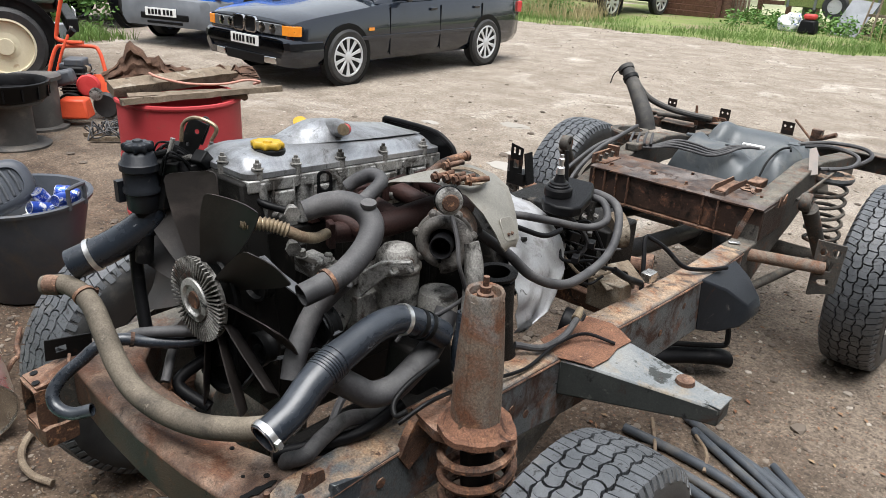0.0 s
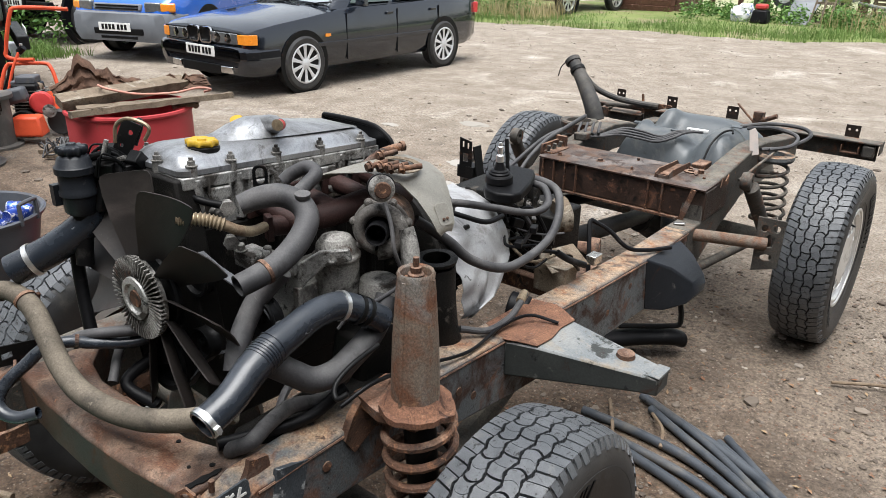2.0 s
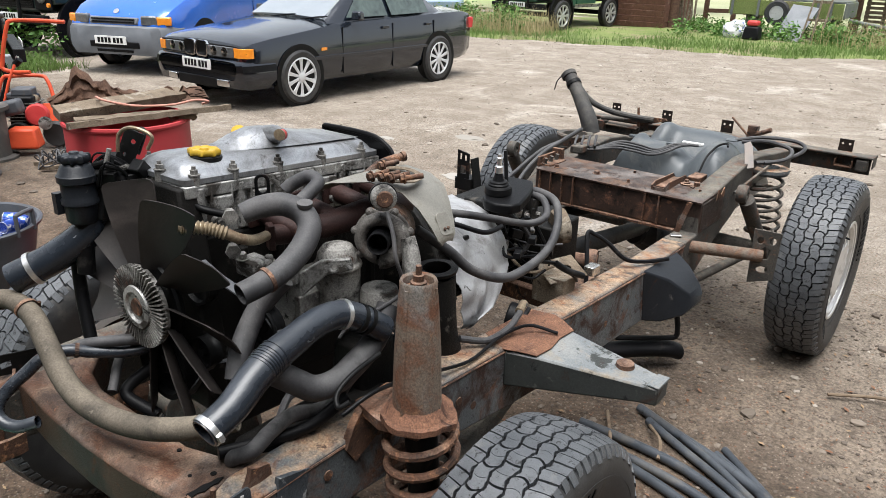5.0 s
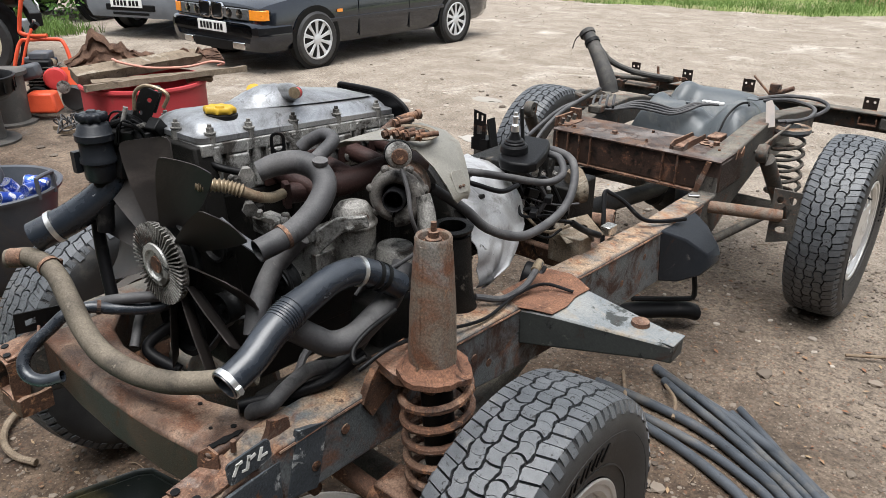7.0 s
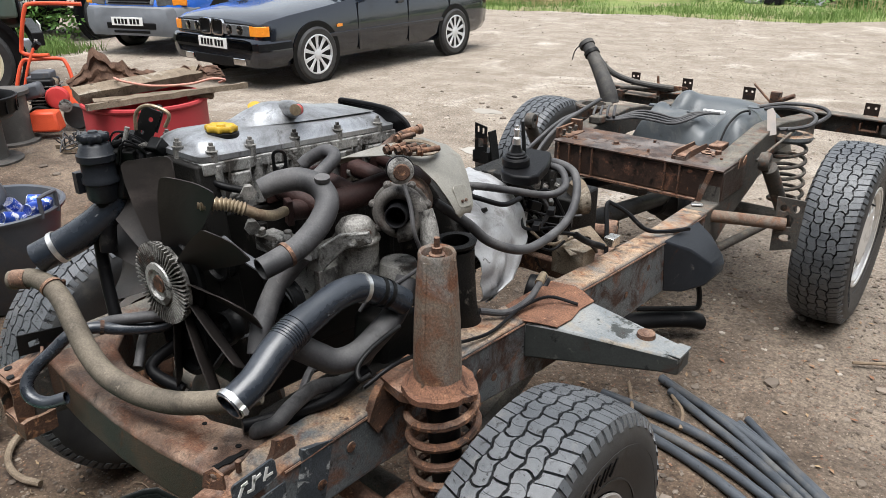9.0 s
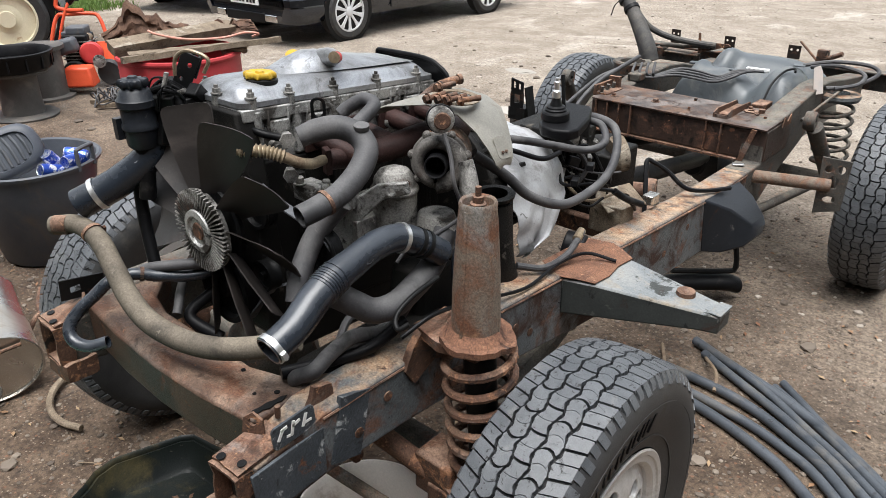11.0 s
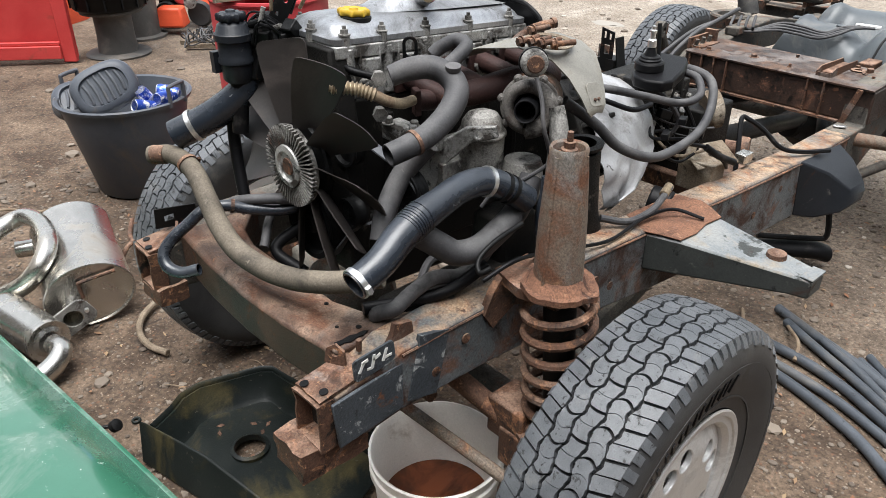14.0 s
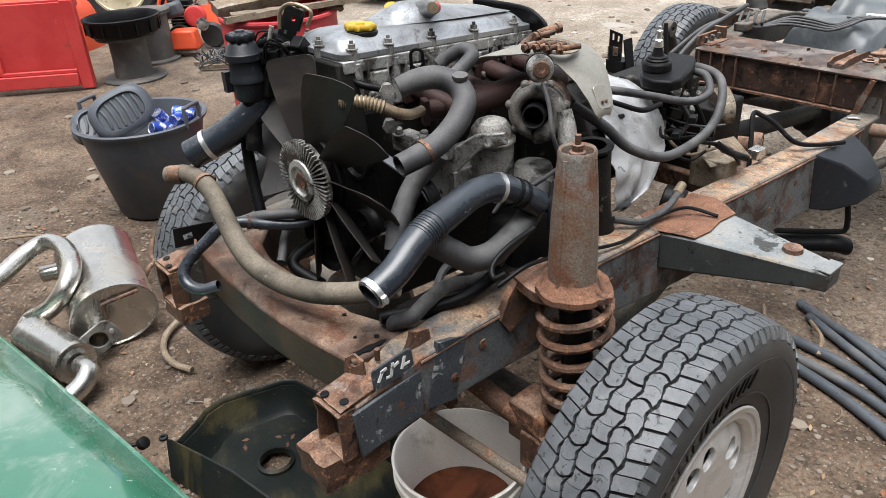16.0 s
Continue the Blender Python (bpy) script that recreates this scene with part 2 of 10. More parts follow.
# the paler rust on upward faces also paints in a sheen
crossmember_mat = surface("oily_dark_rust", (0.027, 0.015, 0.011), (0.066, 0.037, 0.025), (0.34, 0.60), 0.0, 6, 260, 0.7,
                          (((0.014, 0.011, 0.010), 5, 0.50, 0.66, 0.4, 0), (RUST, 9, 0.56, 0.68, 0.85, 0), ((0.18, 0.145, 0.12), 4, 0.60, 0.80, 0.55, 0), ((0.010, 0.008, 0.007), 18, 0.57, 0.65, 0.45, 0), (RUST2, 60, 0.62, 0.68, 0.95, 0)), 0.3,
                          dirt=((0.235, 0.160, 0.115), 1.1), wear=((RUST, 8, 0.48, 0.60), ((0.28, 0.225, 0.185), 5, 0.54, 0.68), (RUSTD, 24, 0.57, 0.66)))
# grey on upward faces stands in for sky sheen over the oily rust
box_rust = surface("oily_box_rust", (0.018, 0.011, 0.009), (0.048, 0.027, 0.019), (0.32, 0.62), 0.0, 7, 260, 0.8,
                   ((RUST, 9, 0.57, 0.67, 0.85, 0), ((0.010, 0.008, 0.007), 14, 0.52, 0.60, 0.35, 0), (RUST2, 50, 0.63, 0.69, 0.95, 0)), 0.4,
                   dirt=((0.150, 0.132, 0.122), 1.2), wear=(((0.12, 0.070, 0.045), 7, 0.44, 0.56), ((0.035, 0.022, 0.017), 16, 0.52, 0.60), ((0.24, 0.145, 0.09), 40, 0.62, 0.69)))
manifold_mat = surface("dark_maroon_cast_iron", (0.018, 0.009, 0.0085), (0.040, 0.018, 0.015), (0.45, 0.7), 0.1, 9, 240, 0.6, ((RUST, 14, 0.64, 0.74, 0.9, 0), ((0.09, 0.07, 0.065), 30, 0.62, 0.70, 0.7, 0)))
turret_mat = surface("rust_bloomed_steel", (0.120, 0.098, 0.078), (0.165, 0.128, 0.098), (0.6, 0.85), 0.0, 7, 240, 0.8,
                     ((RUST, 8, 0.48, 0.64, 0.9, 0), ((0.24, 0.135, 0.078), 22, 0.58, 0.68, 0.95, 0), ((0.17, 0.165, 0.155), 6, 0.54, 0.70, 0.7, 0), ((0.022, 0.018, 0.015), 45, 0.64, 0.70, 0.8, 0)))
# pale grey on upward faces paints in overhead light along with dust
outrigger_mat = surface("pale_topped_black_steel", (0.022, 0.025, 0.024), (0.050, 0.053, 0.050), (0.4, 0.7), 0.0, 4, 200, 0.25,
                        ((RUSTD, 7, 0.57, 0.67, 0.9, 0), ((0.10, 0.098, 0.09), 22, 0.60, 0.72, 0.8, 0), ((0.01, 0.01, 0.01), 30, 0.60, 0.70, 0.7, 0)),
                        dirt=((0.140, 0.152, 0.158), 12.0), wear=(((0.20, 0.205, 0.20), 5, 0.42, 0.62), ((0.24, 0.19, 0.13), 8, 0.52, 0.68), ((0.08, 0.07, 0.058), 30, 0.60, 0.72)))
black_steel = surface("black_painted_steel", (0.0035, 0.0038, 0.0042), (0.009, 0.009, 0.009), (0.32, 0.58), 0.0, 8, 200, 0.3,
                      ((RUSTD, 12, 0.60, 0.70, 0.9, 0), ((0.055, 0.05, 0.046), 26, 0.64, 0.74, 0.8, 0)), 0.14)
rubber = surface("tyre_rubber", (0.020, 0.020, 0.021), (0.040, 0.0395, 0.039), (0.42, 0.62), 0, 9, 300, 0.3, (((0.085, 0.076, 0.065), 6, 0.58, 0.75, 0.9, 0),), 0.32)
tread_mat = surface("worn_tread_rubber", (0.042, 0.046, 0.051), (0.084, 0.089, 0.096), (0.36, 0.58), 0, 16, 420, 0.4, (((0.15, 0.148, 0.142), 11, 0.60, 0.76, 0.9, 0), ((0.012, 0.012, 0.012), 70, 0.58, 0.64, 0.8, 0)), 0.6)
# pale tops are dust and a highlight painted into the colour
hose_rubber = surface("dusty_rubber_hose", (0.020, 0.020, 0.022), (0.048, 0.047, 0.050), (0.40, 0.66), 0, 8, 260, 0.22, (((0.105, 0.100, 0.098), 6, 0.52, 0.74, 0.8, 0), ((0.014, 0.014, 0.014), 13, 0.58, 0.68, 0.5, 0), ((0.17, 0.16, 0.145), 40, 0.64, 0.74, 0.9, 0)), 0.32, dirt=((0.160, 0.157, 0.154), 0.6))
# pale blue patches and tops paint in the hose's sheen; light flecks are scuffs
hose_clean = surface("silicone_hose", (0.007, 0.0095, 0.0135), (0.017, 0.022, 0.030), (0.16, 0.32), 0, 7, 240, 0.2, (((0.050, 0.056, 0.064), 6, 0.56, 0.74, 0.4, 0), ((0.18, 0.19, 0.20), 36, 0.66, 0.72, 0.8, 0)), 0.55, dirt=((0.13, 0.140, 0.155), 0.22))
tan_hose = surface("dried_mud_hose", (0.048, 0.041, 0.033), (0.105, 0.089, 0.069), (0.65, 0.9), 0, 7, 260, 0.4, (((0.022, 0.02, 0.018), 8, 0.53, 0.68, 0.7, 0), ((0.2, 0.175, 0.14), 30, 0.60, 0.72, 0.9, 0)), dirt=((0.23, 0.195, 0.15), 0.8))
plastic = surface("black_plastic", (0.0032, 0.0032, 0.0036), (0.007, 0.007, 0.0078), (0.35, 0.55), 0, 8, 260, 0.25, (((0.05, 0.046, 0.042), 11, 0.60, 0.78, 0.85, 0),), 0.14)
fan_plastic = surface("dusty_fan_plastic", (0.017, 0.015, 0.0145), (0.030, 0.026, 0.024), (0.36, 0.52), 0, 8, 260, 0.15, (((0.062, 0.050, 0.045), 6, 0.50, 0.76, 0.7, 0), ((0.09, 0.08, 0.072), 30, 0.66, 0.76, 0.8, 0)), 0.35)
alloy = surface("cast_aluminium", (0.26, 0.26, 0.25), (0.46, 0.455, 0.435), (0.35, 0.58), 0.6, 10, 260, 0.5, (((0.045, 0.040, 0.035), 14, 0.47, 0.58, 0.7, 0.1), ((0.012, 0.014, 0.013), 26, 0.58, 0.67, 0.6, 0.0)))
turbo_mat = surface("grimy_turbo_casting", (0.075, 0.068, 0.062), (0.16, 0.15, 0.138), (0.45, 0.7), 0.3, 14, 260, 0.6, (((0.02, 0.017, 0.015), 14, 0.52, 0.64, 0.7, 0.0), ((0.30, 0.285, 0.26), 30, 0.60, 0.70, 0.6, 0.2), (RUSTD, 9, 0.58, 0.70, 0.9, 0)))
cover_mat = surface("oily_cast_alloy_cover", (0.31, 0.32, 0.335), (0.44, 0.45, 0.465), (0.28, 0.42), 0.8, 6, 260, 0.22, (((0.085, 0.083, 0.080), 4, 0.46, 0.64, 0.33, 0.4), ((0.03, 0.028, 0.026), 16, 0.60, 0.70, 0.5, 0.1)))
dirty_alloy = surface("grimy_aluminium", (0.13, 0.125, 0.115), (0.32, 0.31, 0.29), (0.42, 0.7), 0.35, 11, 260, 0.7, (((0.018, 0.016, 0.014), 12, 0.47, 0.60, 0.7, 0.0), (RUSTD, 16, 0.58, 0.68, 0.9, 0), ((0.42, 0.40, 0.37), 40, 0.62, 0.70, 0.5, 0.4)))
block_mat = surface("greasy_cast_iron", (0.0045, 0.0044, 0.0042), (0.013, 0.012, 0.011), (0.35, 0.68), 0.0, 10, 260, 0.7, (((0.10, 0.088, 0.074), 14, 0.60, 0.72, 0.9, 0), (RUST, 16, 0.66, 0.74, 0.9, 0)), 0.14)
foil = surface("dented_foil_shield", (0.28, 0.282, 0.29), (0.42, 0.423, 0.43), (0.36, 0.52), 0.35, 6, 150, 0.1, (((0.13, 0.12, 0.11), 7, 0.50, 0.66, 0.7, 0.1), ((0.05, 0.045, 0.04), 34, 0.64, 0.70, 0.8, 0.0)))
shield_mat = surface("heat_shield_steel", (0.20, 0.19, 0.165), (0.30, 0.285, 0.25), (0.36, 0.55), 0.45, 6, 240, 0.18, (((0.16, 0.14, 0.11), 8, 0.54, 0.70, 0.7, 0.2), ((0.07, 0.06, 0.05), 30, 0.64, 0.72, 0.8, 0.1)))
bright_steel = surface("bright_zinc_steel", (0.6, 0.6, 0.6), (0.72, 0.72, 0.7), (0.25, 0.4), 0.9, 20, 200, 0.1)
stainless = surface("stainless_steel", (0.44, 0.425, 0.39), (0.56, 0.54, 0.50), (0.20, 0.32), 0.95, 6, 260, 0.08, (((0.36, 0.30, 0.23), 5, 0.52, 0.75, 0.5, 0.7), ((0.20, 0.16, 0.12), 5, 0.64, 0.78, 0.4, 0.7)))
bronze = surface("heat_stained_pipe", (0.24, 0.185, 0.12), (0.34, 0.28, 0.20), (0.35, 0.55), 0.6, 12, 200, 0.3, (((0.10, 0.055, 0.035), 10, 0.50, 0.66, 0.7, 0.2),))
tank_mat = surface("dusty_tank_plastic", (0.052, 0.060, 0.066), (0.088, 0.098, 0.104), (0.30, 0.48), 0, 6, 240, 0.12, (((0.15, 0.15, 0.142), 7, 0.52, 0.72, 0.7, 0), ((0.03, 0.03, 0.03), 18, 0.60, 0.70, 0.6, 0)), 0.4)
wheel_alloy = surface("silver_wheel_paint", (0.55, 0.55, 0.55), (0.64, 0.64, 0.63), (0.3, 0.45), 0.65, 6, 200, 0.08, (((0.25, 0.22, 0.19), 6, 0.55, 0.75, 0.8, 0.1),))
yellow = surface("yellow_plastic", (0.36, 0.225, 0.02), (0.45, 0.29, 0.03), (0.35, 0.55), 0, 20, 200, 0.1, (((0.2, 0.13, 0.03), 14, 0.58, 0.75, 0.8, 0),))
orange = surface("orange_paint", (0.50, 0.060, 0.025), (0.60, 0.090, 0.036), (0.35, 0.55), 0, 7, 200, 0.1, (((0.2, 0.08, 0.04), 8, 0.62, 0.75, 0.85, 0),))
red_paint = surface("faded_red_paint", (0.42, 0.035, 0.035), (0.52, 0.06, 0.055), (0.35, 0.6), 0, 4, 200, 0.1, (((0.2, 0.06, 0.04), 6, 0.62, 0.76, 0.85, 0), ((0.6, 0.3, 0.28), 14, 0.66, 0.8, 0.7, 0)))
drum_red = surface("drum_red_paint", (0.36, 0.035, 0.04), (0.44, 0.055, 0.06), (0.4, 0.6), 0, 3, 200, 0.1, (((0.16, 0.07, 0.05), 9, 0.63, 0.75, 0.9, 0),))
bin_mat = surface("dark_grey_plastic", (0.062, 0.066, 0.074), (0.088, 0.092, 0.102), (0.4, 0.6), 0, 5, 220, 0.06, (((0.16, 0.13, 0.10), 4, 0.58, 0.75, 0.9, 0),))
# broad grey-green haze paints in a sky reflection; fine pale flecks are scuffs
green_paint = surface("glossy_green_paint", (0.026, 0.112, 0.068), (0.036, 0.135, 0.086), (0.14, 0.28), 0, 3, 240, 0.03, (((0.20, 0.25, 0.215), 2.5, 0.48, 0.72, 0.4, 0), ((0.42, 0.46, 0.42), 45, 0.66, 0.70, 0.7, 0)), 0.5, 0.6)
old_wood = surface("weathered_wood", (0.095, 0.070, 0.048), (0.215, 0.172, 0.126), (0.75, 0.9), 0, 14, 200, 0.9, (((0.35, 0.32, 0.265), 9, 0.56, 0.72, 0.9, 0), ((0.04, 0.03, 0.022), 26, 0.58, 0.68, 0.9, 0)))
bucket_white = surface("chalk_paint", (0.5, 0.5, 0.48), (0.62, 0.62, 0.6), (0.7, 0.9), 0, 30, 200, 0.1)
bark = surface("dark_rusty_bark", (0.06, 0.035, 0.025), (0.13, 0.075, 0.05), (0.8, 0.95), 0, 16, 150, 0.9)
scuffed_mat = surface("scuffed_blue_black_steel", (0.030, 0.036, 0.042), (0.062, 0.070, 0.078), (0.35, 0.6), 0.1, 9, 240, 0.6,
                      (((0.36, 0.375, 0.37), 22, 0.56, 0.65, 0.7, 0), ((0.012, 0.012, 0.013), 14, 0.56, 0.64, 0.5, 0), (RUST, 8, 0.60, 0.66, 0.9, 0), ((0.55, 0.55, 0.52), 70, 0.66, 0.70, 0.8, 0)))
blue_black = surface("blue_black_sheen_paint", (0.008, 0.0095, 0.012), (0.016, 0.018, 0.022), (0.28, 0.46), 0.0, 6, 220, 0.25, (((0.09, 0.085, 0.078), 24, 0.62, 0.72, 0.8, 0), (RUSTD, 9, 0.62, 0.70, 0.9, 0)), 0.22)
shade_rust_mat = surface("shade_dark_rust", (0.008, 0.006, 0.005), (0.022, 0.014, 0.010), (0.8, 0.95), 0.0, 12, 200, 0.8, ((RUSTD, 20, 0.56, 0.66, 0.9, 0),))
belt_mat = surface("worn_belt", (0.085, 0.090, 0.098), (0.15, 0.155, 0.165), (0.35, 0.55), 0.0, 8, 240, 0.15, (((0.02, 0.02, 0.02), 16, 0.56, 0.66, 0.6, 0),))

# ---- ground ----
def ground_material():
    m, t, p = nodes_of("dirt_and_gravel")
    v = place(t, False)
    big = noise_node(t, v, 0.35, 6, 0.6, 0.5)
    mid = noise_node(t, v, 2.6, 8, 0.65, 0.3)
    fine = noise_node(t, v, 60, 5, 0.75)
    # trodden brown dirt round the chassis, darkened also as painted shade, pale gravel out in the yard
    gp = t.nodes.new("ShaderNodeSeparateXYZ")
    t.links.new(v, gp.inputs[0])
    far = t.nodes.new("ShaderNodeMath")
    far.operation = "MULTIPLY_ADD"
    t.links.new(big, far.inputs[0])
    far.inputs[1].default_value = 3.0
    t.links.new(gp.outputs[1], far.inputs[2])
    right = t.nodes.new("ShaderNodeMath")
    right.operation = "MULTIPLY_ADD"
    t.links.new(ramp(t, gp.outputs[0], 0.5, 1.6), right.inputs[0])
    right.inputs[1].default_value = 1.4
    t.links.new(far.outputs[0], right.inputs[2])
    far = ramp(t, right.outputs[0], 2.6, 6.2)
    near_col = mix(t, ramp(t, mid, 0.38, 0.62), (0.058, 0.039, 0.027), (0.150, 0.108, 0.076))
    far_col = mix(t, ramp(t, mid, 0.36, 0.64), (0.190, 0.158, 0.126), (0.290, 0.252, 0.208))
    col = mix(t, far, near_col, far_col)
    col = mix(t, ramp(t, noise_node(t, v, 14, 8, 0.7, 0.6), 0.52, 0.68), col, mix(t, far, (0.040, 0.030, 0.023), (0.16, 0.13, 0.10)))
    col = mix(t, ramp(t, noise_node(t, v, 0.9, 7, 0.65, 0.8), 0.56, 0.70), col, mix(t, far, (0.15, 0.125, 0.10), (0.42, 0.38, 0.33)))
    for sc, tone, amount in ((48, (0.30, 0.25, 0.20), 0.10), (64, (0.17, 0.085, 0.052), 0.6), (115, (0.33, 0.27, 0.21), 0.5), (210, (0.05, 0.04, 0.032), 0.8), (80, (0.07, 0.05, 0.04), 0.75)):
        vo = t.nodes.new("ShaderNodeTexVoronoi")
        vo.inputs["Scale"].default_value = sc
        t.links.new(v, vo.inputs["Vector"])
        sp = t.nodes.new("ShaderNodeSeparateColor")
        t.links.new(vo.outputs["Color"], sp.inputs[0])
        pick = t.nodes.new("ShaderNodeMath")
        pick.operation = "MULTIPLY"
        t.links.new(ramp(t, sp.outputs[0], 0.80, 0.90), pick.inputs[0])
        t.links.new(ramp(t, vo.outputs["Distance"], 0.42, 0.30), pick.inputs[1])
        lim = t.nodes.new("ShaderNodeMath")
        lim.operation = "MULTIPLY"
        lim.inputs[1].default_value = amount
        t.links.new(pick.outputs[0], lim.inputs[0])
        col = mix(t, lim.outputs[0], col, tone)
    hsv = t.nodes.new("ShaderNodeHueSaturation")
    t.links.new(col, hsv.inputs["Color"])
    t.links.new(mixf(t, ramp(t, fine, 0.28, 0.72), 0.35, 1.65), hsv.inputs["Value"])
    t.links.new(hsv.outputs[0], p.inputs["Base Color"])
    p.inputs["Roughness"].default_value = 0.92
    p.inputs["Specular IOR Level"].default_value = 0.25
    b = t.nodes.new("ShaderNodeBump")
    b.inputs["Strength"].default_value, b.inputs["Distance"].default_value = 0.9, 0.02
    t.links.new(mixf(t, 0.6, mid, fine), b.inputs["Height"])
    t.links.new(b.outputs[0], p.inputs["Normal"])
    return m


dirt_mat = ground_material()


def height_at(x, y):
    """Gentle unevenness of the yard."""
    d = max(0.0, min(1.0, (math.hypot(x, y - 0.8) - 2.0) / 4.0))
    return d * 0.03 * noise.noise((x * 0.35, y * 0.35, 0.3)) + 0.006 * noise.noise((x * 1.7, y * 1.7, 1.3)) - 0.004


def build_ground():
    xs = sorted({*np.round(np.arange(-4, 4, 0.1), 2), *np.arange(-16, 12.1, 0.5), -400, -120, -60, -30, -22, 18, 40, 120, 400})
    ys = sorted({*np.round(np.arange(-2, 5, 0.1), 2), *np.arange(-6, 24.1, 0.5), -400, -60, -20, 30, 45, 80, 160, 400})
    bm = B()
    grid = [[bm.verts.new((x, y, height_at(x, y))) for x in xs] for y in ys]
    for r0, r1 in zip(grid, grid[1:]):
        for i in range(len(xs) - 1):
            bm.faces.new((r0[i], r0[i + 1], r1[i + 1], r1[i]))
    ob = part("ground", bm, dirt_mat, None)
    tagged(ob, "brown dirt and gravel yard with scattered pale stones", "ground", "", "structure")


build_ground()

# ---- unseen dark walls added to close the yard and block low skylight ----
shade_wall_mat = surface("shade_wall_boards", (0.035, 0.030, 0.025), (0.070, 0.058, 0.046), (0.75, 0.95), 0, 2.0, 60, 0.5, (((0.12, 0.105, 0.085), 1.2, 0.55, 0.75, 0.95, 0),), 0.15)
for name, c, size in (("wall_south", (-1.5, -4.6, 2.5), (16.0, 0.25, 5.0)), ("wall_east", (6.4, 2.0, 2.5), (0.25, 12.95, 5.0))):
    tagged(part(name, box(B(), c, size), shade_wall_mat, None, bevel=0.02), "plain dark unseen wall added to shade the yard", "wall", "", "structure")

# ---- wheels ----
R_TYRE, HALF = 0.411, 0.124


def crown(x):
    """Radius of the tread's top across the tyre."""
    return R_TYRE - 0.010 * (abs(x) / 0.1) ** 2.4


COLUMNS = ((-0.1035, -0.0625, 0.0), (-0.0570, -0.0225, 0.45), (-0.0170, 0.0170, 0.10), (0.0225, 0.0570, 0.55), (0.0625, 0.1035, 0.1))


def sway(x, c):
    """The curve of the cross grooves over the tread: arched in the second and fourth row."""
    xl, xr, off = COLUMNS[c]
    u = (2 * x - xl - xr) / (xr - xl)
    return (0.0, 0.13, 0.04, -0.13, 0.0)[c] * (1 - u * u) + (0.10, 0.0, 0.0, 0.0, -0.10)[c] * u


def tread_pieces():
    """One pitch of the tread as outlines in (across, along): five rows of waved blocks, each split by a sipe or an open slot."""
    out = []
    for c, (xl, xr, off) in enumerate(COLUMNS):
        edge = c in (0, 4)
        for v0, v1 in ((0.045, 0.47 if edge else 0.485), (0.515 if edge else 0.505, 0.955)):
            n = 5
            low = [(xl + (xr - xl) * k / (n - 1), v0) for k in range(n)]
            high = [(xr - (xr - xl) * k / (n - 1), v1) for k in range(n)]
            vm = (v0 + v1) / 2
            bite = 0.0016
            right = [(xr, vm - 0.10), (xr - bite, vm - 0.06), (xr - bite, vm + 0.06), (xr, vm + 0.10)] if c != 4 else []
            left = [(xl, vm + 0.10), (xl + bite, vm + 0.06), (xl + bite, vm - 0.06), (xl, vm - 0.10)] if c != 0 else []
            out.append([(x + (0.0042 * math.sin(2 * math.pi * (v + off)) if abs(x) < 0.1 else 0.0), v + off + sway(x, c)) for x, v in low + right + high + left])
    return out


